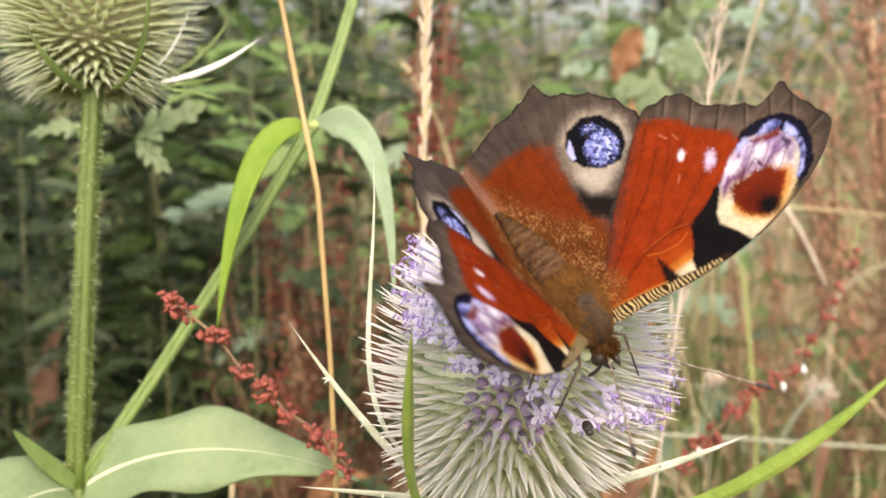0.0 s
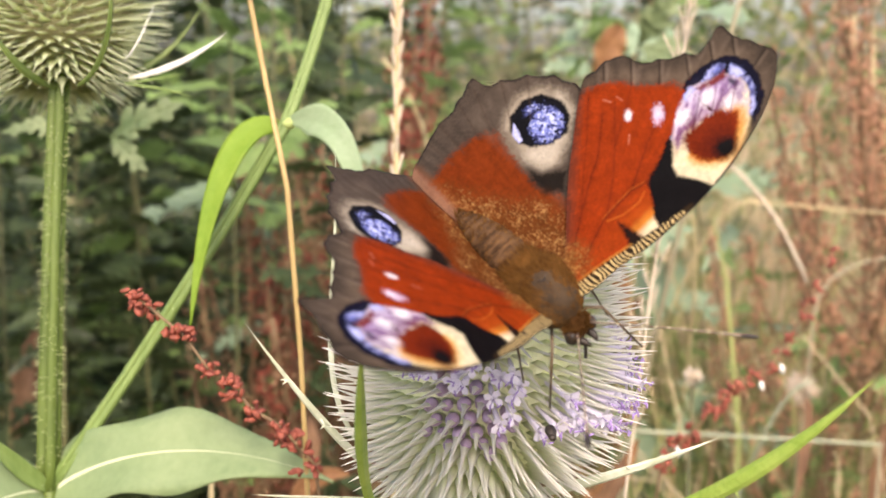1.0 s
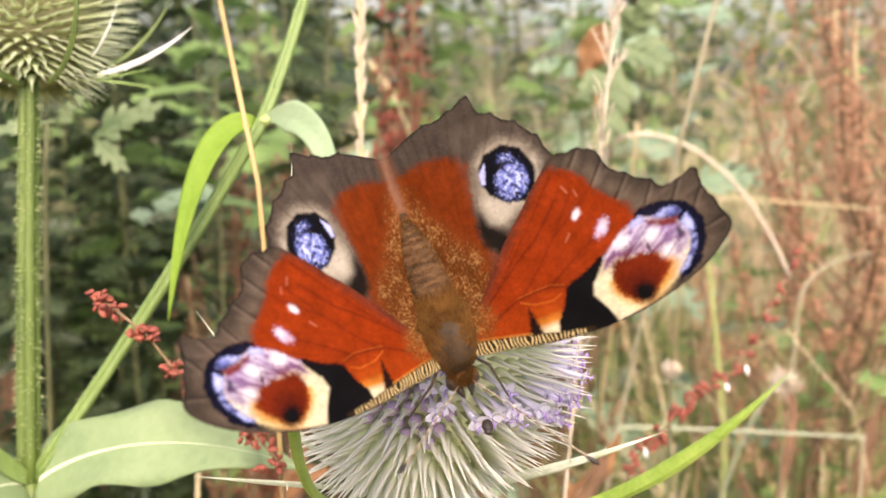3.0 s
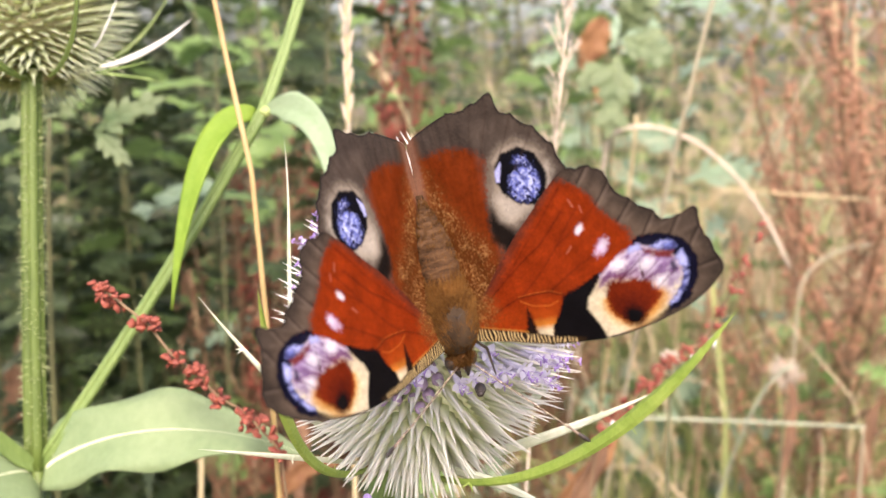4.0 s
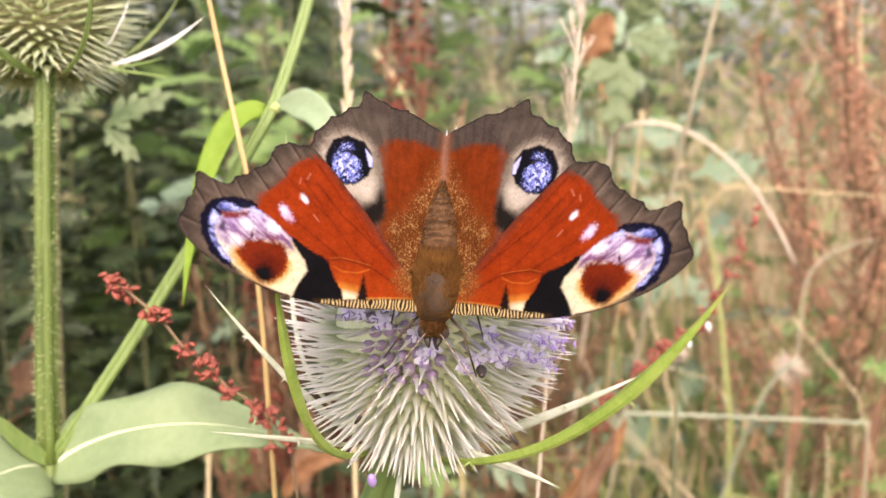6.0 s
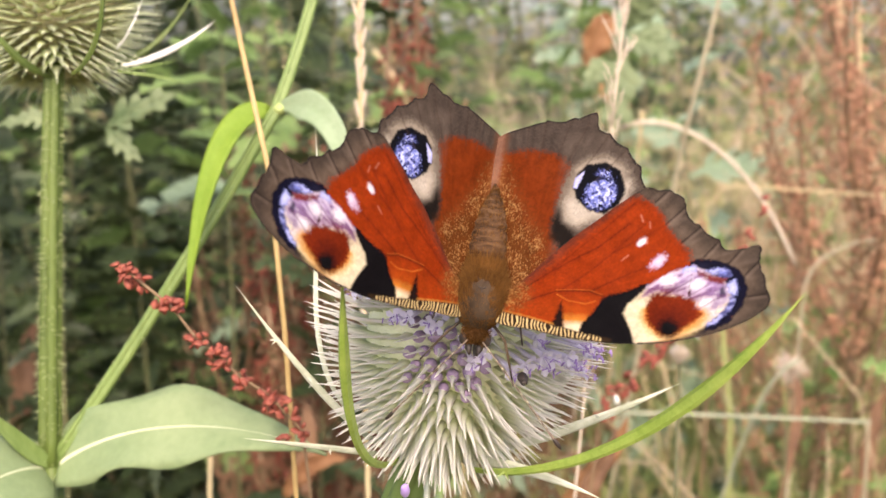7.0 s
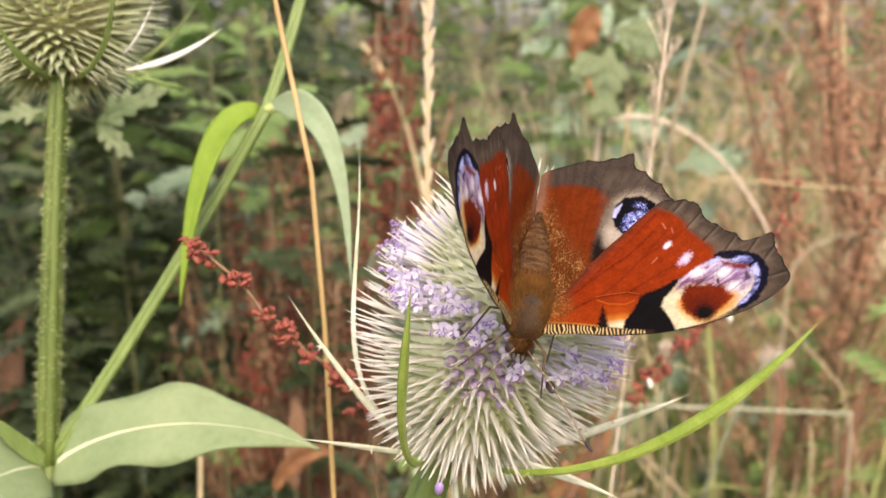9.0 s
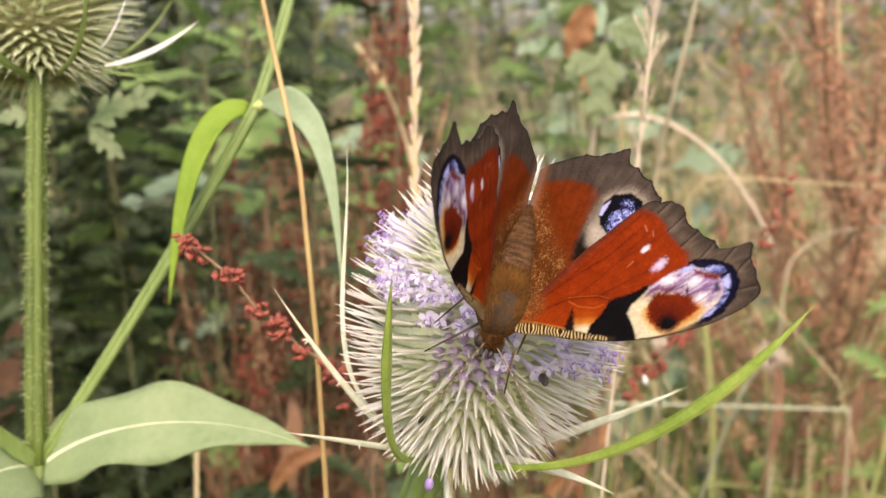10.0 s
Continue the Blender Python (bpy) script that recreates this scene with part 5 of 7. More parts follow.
def dock_plant(seed, height, label, reach=0.06, lean=0.05, first=4.0, seeds=None):
    """A ripe dock: an upright stem with steep side branches crowded with rusty seeds."""
    rnd = random.Random(seed)
    t = thing("dock", Matrix.Identity(4), label, "dock", "ripe docks")
    s = Soup()
    line = bez([(0, 0, -0.02), (0.01, 0, height * 0.6), (rnd.uniform(-lean, lean), rnd.uniform(-0.03, 0.03), height)], 12)
    s.tube(line, [0.0015 - 0.00008 * i for i in range(13)], 6)
    arms = [line[int(first) + 1:]] if first < 8.5 else [line[11:]]
    for k in range(14):
        q = first + k * (11.3 - first) / 14
        i = int(q)
        p = line[i].lerp(line[i + 1], q - i)
        w = k * 2.4
        ln = height * rnd.uniform(0.10, 0.20)
        arm = bez([p, p + Vector((math.cos(w) * reach * 0.8, math.sin(w) * reach * 0.8, ln * 0.3)), p + Vector((math.cos(w) * reach * rnd.uniform(0.8, 1.3), math.sin(w) * reach, ln * rnd.uniform(0.5, 1.0)))], 9)
        twig = Soup()
        twig.tube(arm, [0.001] * 10, 5)
        twig.made("branch", M_DOCKSTEM, t)
        arms.append(arm[2:])
    s.made("stem", M_DOCKSTEM, t)
    for arm in arms:
        sd = Soup()
        total = sum((b - a).length for a, b in zip(arm, arm[1:]))
        whorls = int(total / 0.0085)
        for q in range(whorls):
            x = (q + rnd.uniform(0, 0.5)) / whorls * (len(arm) - 1)
            i = min(int(x), len(arm) - 2)
            o = arm[i].lerp(arm[i + 1], x - i)
            for _ in range(rnd.randint(6, 17)):
                c = o + Vector([rnd.gauss(0, 1) for _ in range(3)]) * 0.0036
                r = rnd.uniform(0.0008, 0.0016)
                sd.add([c + Vector((r, 0, 0)), c + Vector((-r * 0.5, r * 0.8, 0)), c + Vector((-r * 0.5, -r * 0.8, 0)), c + Vector((0, 0, r * 1.5)), c - Vector((0, 0, r * 1.3))],
                       [(0, 1, 3), (1, 2, 3), (2, 0, 3), (1, 0, 4), (2, 1, 4), (0, 2, 4)])
        if sd.v:
            tagged(sd.made("panicle", seeds or M_RUST, t, "crowded rusty seeds"), kind="stuff")
    return t


def tussock(seed, height, count=90, reach=0.07, width=0.0016):
    """The blades of one tussock."""
    rnd = random.Random(seed)
    s = Soup()
    for _ in range(count):
        a, rr = rnd.uniform(0, 6.28), reach * math.sqrt(rnd.random())
        p = Vector((math.cos(a) * rr, math.sin(a) * rr, -0.01))
        h = height * rnd.uniform(0.45, 1.1)
        lean = Vector((math.cos(a), math.sin(a), 0)) * rnd.uniform(0, 0.42) * h + Vector((rnd.uniform(-0.24, 0.24), rnd.uniform(-0.1, 0.1), 0)) * h
        droop = rnd.uniform(-0.4, 0.1) * h
        line = bez([p, p + Vector((0, 0, h * 0.6)), p + lean * 0.6 + Vector((0, 0, h)), p + lean * 1.4 + Vector((0, 0, h + droop))], 7)
        blade(s, line, width * rnd.uniform(0.4, 1.2), Vector((rnd.uniform(-1, 1), -1, 0.3)), 0.25, 2, 0, lambda q: max(0.05, (1 - q) ** 0.6))
    return s


def grass(name, kinds, places, mat, label, seed, least=-9.0):
    """All the tussocks of one kind of grass, as one mesh; places: x, y and size."""
    rnd = random.Random(seed)
    shapes = [(np.array(s.v), np.array(s.f)) for s in kinds]
    vs, fs, k = [], [], 0
    for x, y, size in places:
        v, f = rnd.choice(shapes)
        m = pose(x, y, 0, rnd.uniform(-5, 5), rnd.uniform(-5, 5), rnd.uniform(0, 360))
        vs.append((v * size) @ np.array(m.to_3x3()).T + np.array(m.translation))
        w = vs[-1]
        if y < 0.42:
            fs.append(f + k)
            k += len(v)
            continue
        w[:, 1] = np.where(w[:, 1] < 0.47, 0.47 + (w[:, 1] - 0.47) * 0.1, w[:, 1])
        if x > least:
            w[:, 0] = np.where(w[:, 0] < least, least + (w[:, 0] - least) * 0.08, w[:, 0])
        fs.append(f + k)
        k += len(v)
    tagged(part(name, (np.concatenate(vs).tolist(), [], np.concatenate(fs).tolist()), mat), label, "grass", kind="stuff")


def scatter(kinds, places, seed, low=0.85, high=1.15):
    """Copies of the plants in kinds at the places (x, y), turned and sized a little differently."""
    rnd = random.Random(seed)
    for x, y in places:
        base = rnd.choice(kinds)
        k = rnd.uniform(low, high)
        base.scale = (k, k, k)
        copy_thing(base, pose(x, y, 0, rnd.uniform(-6, 6), rnd.uniform(-6, 6), rnd.uniform(0, 360)))
        base.scale = (1, 1, 1)


def spread(n, x0, x1, y0, y1, seed):
    rnd = random.Random(seed)
    return [(rnd.uniform(x0, x1), rnd.uniform(y0, y1)) for _ in range(n)]


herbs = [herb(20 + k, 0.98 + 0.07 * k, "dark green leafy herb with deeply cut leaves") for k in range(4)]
lights = [herb(25 + k, 0.985 + 0.02 * k, "light green leafy herb with deeply cut leaves", M_LIGHT, 0.026, 60) for k in range(2)]
greys = [herb(30 + k, 0.97 + 0.05 * k, "grey-green leafy herb with broad lobed leaves", M_GREY, 0.045, 40) for k in range(2)]
docks = [dock_plant(40 + k, 0.95 + 0.08 * k, "ripe rusty-red dock crowded with seeds", first=6.0) for k in range(3)]
for k, ob in enumerate(herbs + lights + greys + docks):
    ob.matrix_basis = pose(-1.3 + 0.21 * k, 1.6 + 0.1 * (k % 3), 0, 0, 0, 40 * k)


# deep red docks among the green
dock_plant(90, 0.9885, "dark red dock crowded with ripe seeds", 0.012, 0.012, 9.4, M_DOCK).matrix_basis = pose(-0.0148, 0.6000, 0)
dock_plant(92, 0.9055, "dark red dock crowded with ripe seeds", 0.018, 0.012, 8.6, M_DOCK).matrix_basis = pose(-0.0776, 0.5000, 0)
dock_plant(93, 0.8951, "dark red dock crowded with ripe seeds", 0.018, 0.012, 8.6, M_DOCK).matrix_basis = pose(-0.0520, 0.4600, 0)


def lobed_leaf(t, base, tip, width, facing, mat, seed, lobes=3):
    """One deeply lobed leaf: a midrib blade with rounded, pointed side lobes."""
    rnd, s = random.Random(seed), Soup()
    base, tip, face = Vector(base), Vector(tip), Vector(facing).normalized()
    ln = (tip - base).length
    mid = bez([base, base.lerp(tip, 0.5) + face * ln * 0.10, tip], 10)
    blade(s, mid, width * 0.36, face, 0.18, 4, 0.03)
    for k in range(lobes):
        i = 2 + int(6 * k / max(1, lobes - 1) * 0.85)
        d = (mid[i + 1] - mid[i - 1]).normalized()
        side = d.cross(face).normalized()
        for sgn in (-1, 1):
            e = mid[i] + (side * sgn + d * rnd.uniform(0.55, 1.0)).normalized() * width * rnd.uniform(0.75, 1.15) * (1 - 0.2 * k)
            blade(s, bez([mid[i] - d * ln * 0.04, mid[i].lerp(e, 0.5) + face * width * 0.06, e], 6), width * rnd.uniform(0.20, 0.29), face, 0.2, 3, 0.03)
    return solid(s.made("leaf", mat, t), 0.0003)


def lobed_herb(stem, leaves, label, mat):
    """A slender herb: its stem from the ground, and a few single lobed leaves (base, tip, width)."""
    o = Vector((stem[0][0], stem[0][1], 0))
    t = thing("herb", Matrix.Translation(o), label, "herb", "herbs behind the teasels")
    s = Soup()
    line = [Vector(p) - o for p in bez(stem, 16)]
    s.tube(line, [0.0011 - 0.00003 * i for i in range(17)], 7)
    s.made("stem", M_HERBSTEM, t)
    for k, (a, b, w, face) in enumerate(leaves):
        lobed_leaf(t, Vector(a) - o, Vector(b) - o, w, face, mat, 300 + k)
        st = Soup()
        near = min(line, key=lambda q: (q - Vector(a) + o).length)
        st.tube(bez([near, near.lerp(Vector(a) - o, 0.5) + Vector((0, 0, 0.001)), Vector(a) - o], 5), [0.0005] * 6, 6)
        st.made("leaf_stalk", mat, t)
    return t


lobed_herb(((-0.116, 0.285, -0.02), (-0.114, 0.285, 0.6), (-0.108, 0.28, 0.95), (-0.1022, 0.28, 0.9869)),
           (((-0.1000, 0.28, 0.9872), (-0.0900, 0.276, 0.9945), 0.0036, (0.1, -1, 0.35)), ((-0.0905, 0.28, 0.9833), (-0.0700, 0.277, 0.9925), 0.0062, (0.0, -1, 0.4)),
            ((-0.0905, 0.28, 0.9833), (-0.0800, 0.276, 0.9745), 0.0046, (0.1, -1, 0.3)), ((-0.1040, 0.28, 0.9865), (-0.1180, 0.277, 0.9840), 0.0040, (0.2, -0.8, 0.6))),
           "slender herb with pale grey-green lobed leaves", M_LOBED)
lobed_herb(((0.070, 0.47, -0.02), (0.070, 0.47, 0.6), (0.074, 0.47, 0.98), (0.079, 0.468, 1.0126)),
           (((0.0770, 0.46, 1.0050), (0.0720, 0.452, 0.9690), 0.0135, (0.1, -1, 0.25)), ((0.0790, 0.46, 1.0126), (0.0985, 0.452, 1.0020), 0.0120, (-0.1, -1, 0.4)),
            ((0.0790, 0.465, 1.0140), (0.0900, 0.455, 1.0330), 0.0110, (0.0, -1, 0.3)), ((0.0760, 0.465, 1.0000), (0.0590, 0.456, 0.9900), 0.0100, (0.1, -1, 0.4))),
           "grey-green herb with broad drooping lobed leaves", M_LOBED)
near_lights = [herb(27 + k, h, "light green herb with broad lobed leaves", M_LIGHT, 0.024, n, low, 1.9) for k, (h, n, low) in enumerate(((1.02, 10, 0.92), (1.0, 8, 0.92)))]
for ob, (x, y, turn) in zip(near_lights, ((-0.085, 0.42, 90), (-0.16, 0.40, 10))):
    ob.matrix_basis = pose(x, y, 0, 0, 0, turn)
scatter(lights, [(-0.22, 0.55), (-0.05, 0.46)], 21, 0.97, 1.0)
scatter(lights, spread(12, -0.30, -0.06, 0.6, 0.85, 26), 26, 1.03, 1.09)
scatter(greys, [(0.095, 0.56)], 22, 0.97, 1.0)
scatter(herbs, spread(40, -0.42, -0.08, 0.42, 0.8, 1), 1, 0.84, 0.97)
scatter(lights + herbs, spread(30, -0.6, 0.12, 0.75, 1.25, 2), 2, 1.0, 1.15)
scatter(lights + greys, spread(14, -0.02, 0.32, 0.7, 1.2, 3), 3, 0.95, 1.08)
scatter(greys, spread(3, -0.05, 0.1, 0.55, 0.85, 4), 4, 0.95, 1.02)
scatter(lights, spread(11, 0.06, 0.22, 0.52, 0.75, 41), 41, 0.86, 0.93)
wide_docks = [dock_plant(45 + k, 0.99 + 0.03 * k, "bushy ripe rusty-red dock", 0.06, 0.012, 9.2) for k in range(2)]
wide_docks[0].matrix_basis = pose(0.215, 0.53, 0, 0, 0, 20)
wide_docks[1].matrix_basis = pose(0.245, 0.56, 0, 0, 0, 130)
low_docks = [dock_plant(48 + k, 0.91 + 0.02 * k, "bushy ripe rusty-red dock", 0.035, 0.01, 8.0, M_WITHER) for k in range(2)]
low_docks[0].matrix_basis = pose(-0.062, 0.44, 0, 0, 0, 70)
low_docks[1].matrix_basis = pose(-0.030, 0.46, 0, 0, 0, 10)
scatter(low_docks, [(-0.078, 0.42), (-0.036, 0.45), (-0.062, 0.52)], 24, 0.97, 1.0)
scatter(docks, [(0.36, 0.8)], 6, 0.95, 1.05)
scatter(wide_docks, [(0.235, 0.52)], 16, 0.86, 0.9)
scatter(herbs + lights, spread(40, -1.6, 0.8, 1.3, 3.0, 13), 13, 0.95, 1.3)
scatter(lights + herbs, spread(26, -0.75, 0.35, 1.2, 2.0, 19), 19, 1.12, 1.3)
scatter(lights, spread(22, 0.2, 1.0, 1.3, 2.1, 23), 23, 1.1, 1.25)


def sized(places, low, high, seed):
    rnd = random.Random(seed)
    return [(x, y, rnd.uniform(low, high)) for x, y in places]


dry_kinds = [tussock(50 + k, 0.85 + 0.12 * k) for k in range(3)]
green_kinds = [tussock(60 + k, 0.75 + 0.12 * k, 90, 0.07, 0.0028) for k in range(3)]
grass("dry_grass", dry_kinds, sized(spread(44, 0.08, 0.75, 0.6, 1.3, 8), 0.85, 1.05, 1)
      + sized(spread(40, -1.6, 2.0, 1.3, 3.2, 12), 0.9, 1.2, 3), M_DRY, "tall dry straw-coloured meadow grass", 5, 0.06)
grass("green_grass", green_kinds, sized(spread(60, 0.02, 0.5, 0.5, 1.0, 10), 0.8, 1.0, 4) + sized(spread(5, -0.4, 0.1, 0.5, 0.8, 11), 0.7, 0.85, 5)
      + sized(spread(40, -1.6, 2.0, 1.3, 3.2, 14), 0.9, 1.2, 6), M_GRASS, "tall green meadow grass among the dry stalks", 6, 0.0)


def tangle(seed, count, height):
    """Thin dry stalks leaning every way out of one foot, some with a small tuft of seeds."""
    rnd, s = random.Random(seed), Soup()
    for _ in range(count):
        p = Vector((rnd.uniform(-0.05, 0.05), rnd.uniform(-0.05, 0.05), -0.01))
        h = height * rnd.uniform(0.8, 1.12)
        e = p + Vector((rnd.gauss(0, 0.16), rnd.gauss(0, 0.05), 1)) * h
        e.z -= abs(e.x - p.x) * 0.5
        line = bez([p, p.lerp(e, 0.5) + Vector((0, 0, h * 0.12)), e], 9)
        wd = rnd.uniform(0.0003, 0.0007)
        s.tube(line, [wd * (1.1 - 0.06 * i) for i in range(10)], 4)
        if rnd.random() < 0.55:
            for _ in range(26):
                q = rnd.uniform(6.4, 8.99)
                i = int(q)
                c = line[i].lerp(line[i + 1], q - i) + Vector([rnd.gauss(0, 0.0022) for _ in range(3)])
                d = Vector((rnd.uniform(-0.5, 0.5), rnd.uniform(-0.5, 0.5), 1)).normalized() * rnd.uniform(0.002, 0.004)
                s.tube([c - d * 0.5, c, c + d * 0.5], [0.0001, 0.0006, 0.0001], 4)
    return s


M_TAN = material("tan_stalk", (0.21, 0.132, 0.056), (0.82, 0.65, 0.40), 0.65, 25, 300, 0.3, 0.0004, leafy=0.1, per_piece=0.8)
grass("tangled_stalks", [tangle(70 + k, 26, 0.95) for k in range(4)], sized(spread(34, 0.0, 0.55, 0.52, 1.0, 17), 0.88, 1.08, 7),
      M_TAN, "tangled thin dry stalks with small seed tufts", 9, 0.03)


def meadow(n, seed):
    rnd, out = random.Random(seed), []
    while len(out) < n:
        x, y = rnd.uniform(-4.5, 4.5), rnd.uniform(-4.0, 3.4)
        if math.hypot(x, y + 0.3) > 1.0 and not (y > 0.3 and abs(x) < 0.35 + 0.62 * y):
            out.append((x, y))
    return out


grass("meadow_grass", [tussock(80 + k, 0.85, 34, 0.09, 0.003) for k in range(4)], sized(meadow(520, 31), 0.45, 0.85, 32), M_GRASS, "green and dry meadow grass all round", 33)


def withered(pts, width, label, facing=(0.3, -1, 0.2), mat=M_WITHER):
    """A withered hanging leaf with a rolled edge."""
    o = Vector((pts[0][0], pts[0][1], 0))
    t = thing("withered_leaf", Matrix.Translation(o), label, "leaf", "withered leaves")
    s = Soup()
    line = [Vector(p) - o for p in bez(pts, 18)]
    blade(s, line, width, facing, 0.5, 4, 0.25, lambda q: max(0.06, math.sin(math.pi * min(1, 0.08 + 0.92 * q)) ** 0.8))
    solid(s.made("blade", mat, t), 0.0005)
    st = Soup()
    st.tube([(0, 0, -0.02), line[0] * 0.5, line[0]], [0.0006, 0.0006, 0.0005], 6)
    st.made("stalk", M_HERBSTEM, t)


for pts, w in ((((0.1461, 0.4333, 0.8084), (0.1523, 0.4393, 0.8424), (0.1597, 0.4423, 0.8595), (0.1486, 0.4445, 0.8717)), 0.0026),
               (((0.2001, 0.4898, 0.7834), (0.2127, 0.4937, 0.8054), (0.2057, 0.4976, 0.8274), (0.2211, 0.5000, 0.8412)), 0.0045),
               (((0.2116, 0.5652, 0.7500), (0.2083, 0.5697, 0.7754), (0.2212, 0.5730, 0.7945), (0.2132, 0.5769, 0.8167)), 0.0036),
               (((0.0372, 0.2826, 0.8750), (0.0397, 0.2837, 0.8814), (0.0453, 0.2848, 0.8877), (0.0485, 0.2865, 0.8972)), 0.0028),
               (((-0.2053, 0.4775, 0.8287), (-0.1946, 0.4808, 0.8473), (-0.2053, 0.4831, 0.8605), (-0.1919, 0.4869, 0.8817)), 0.006),
               (((-0.0551, 0.3964, 0.8295), (-0.0596, 0.3988, 0.8428), (-0.0506, 0.4007, 0.8539), (-0.0573, 0.4035, 0.8695)), 0.004)):
    withered(pts, w, "withered rust-brown leaf hanging in the thicket")


for pts, w in ((((0.0344, 0.3000, 0.8682), (0.0419, 0.3000, 0.8764), (0.0494, 0.3000, 0.8835), (0.0541, 0.3000, 0.8959)), 0.0034),
               (((0.0410, 0.3200, 0.8719), (0.0456, 0.3200, 0.8681), (0.0476, 0.3200, 0.8623), (0.0486, 0.3200, 0.8565)), 0.0024),
               (((-0.0582, 0.3600, 0.8451), (-0.0539, 0.3600, 0.8559), (-0.0456, 0.3600, 0.8624), (-0.0354, 0.3600, 0.8592)), 0.0036),
               (((0.0963, 0.6200, 1.0275), (0.0883, 0.6200, 1.0179), (0.0869, 0.6200, 1.0099), (0.0822, 0.6200, 0.9970)), 0.009),
               (((0.0890, 0.6200, 0.9888), (0.0974, 0.6200, 0.9823), (0.1024, 0.6200, 0.9773), (0.1009, 0.6200, 0.9724)), 0.006),
               (((0.0907, 0.5200, 0.8736), (0.0859, 0.5200, 0.8912), (0.0783, 0.5200, 0.9086), (0.0821, 0.5200, 0.9258)), 0.0050)):
    withered(pts, w, "rust-orange withered leaf hanging low in the thicket", mat=M_RUSTLEAF)


def fluff(p, label, size=1.0):
    rnd = random.Random(9)
    t = thing("seed_tuft", Matrix.Translation((p[0], p[1], 0)), label, "seed head")
    st, s = Soup(), Soup()
    st.tube([(0, 0, -0.02), (0.003, 0, p[2] * 0.6), (0, 0, p[2])], [0.0005] * 3, 6)
    st.made("stalk", M_HERBSTEM, t)
    for _ in range(240):
        d = Vector([rnd.gauss(0, 1) for _ in range(3)]).normalized()
        s.tube([Vector((0, 0, p[2])), Vector((0, 0, p[2])) + d * size * rnd.uniform(0.004, 0.009)], [0.0003, 0.0001], 3)
    tagged(s.made("down", M_PALE, t, "pale downy hairs"), kind="stuff")


fluff((0.1445, 0.4245, 0.8738), "pale downy seed tuft on a brown stalk")
fluff((0.0619, 0.2709, 0.9237), "small pale downy seed tuft on a stalk", 0.35)


def hedge():
    """The far hedge: boughs with many small leaves, uneven at the top."""
    rnd = random.Random(77)
    t = thing("hedge", pose(0, 3.8, 0), "tall uneven green hedge behind the meadow", "hedge")
    lv = Soup()
    for k in range(46):
        x = -4 + 8 * k / 45 + rnd.uniform(-0.1, 0.1)
        h = 2.3 + 0.7 * noise.noise((x * 1.2, 0, 0)) + rnd.uniform(-0.2, 0.3)
        y = rnd.uniform(-0.3, 0.5)
        line = bez([(x, y, -0.05), (x + rnd.uniform(-0.2, 0.2), y, h * 0.5), (x + rnd.uniform(-0.3, 0.3), y + rnd.uniform(-0.3, 0.1), h)], 8)
        wood = Soup()
        wood.tube(line, [0.016 - 0.0016 * i for i in range(9)], 5)
        wood.made("bough", M_HERBSTEM, t)
        for _ in range(620):
            q = rnd.uniform(0.5, 7.99)
            i = int(q)
            p = line[i].lerp(line[i + 1], q - i) + Vector((rnd.gauss(0, 0.12), rnd.gauss(0, 0.16), rnd.gauss(0, 0.08)))
            if p.z < 0.02:
                continue
            d = Vector((rnd.uniform(-1, 1), rnd.uniform(-1, 1), rnd.uniform(-0.5, 0.8))).normalized()
            s2 = d.orthogonal().normalized()
            ln = rnd.uniform(0.03, 0.06)
            lv.add([p, p + d * ln * 0.5 + s2 * ln * 0.3, p + d * ln, p + d * ln * 0.5 - s2 * ln * 0.3], [(0, 1, 2, 3)])
    tagged(lv.made("leaves", M_HEDGE, t, "small dense green leaves", smooth=False), kind="stuff")


hedge()


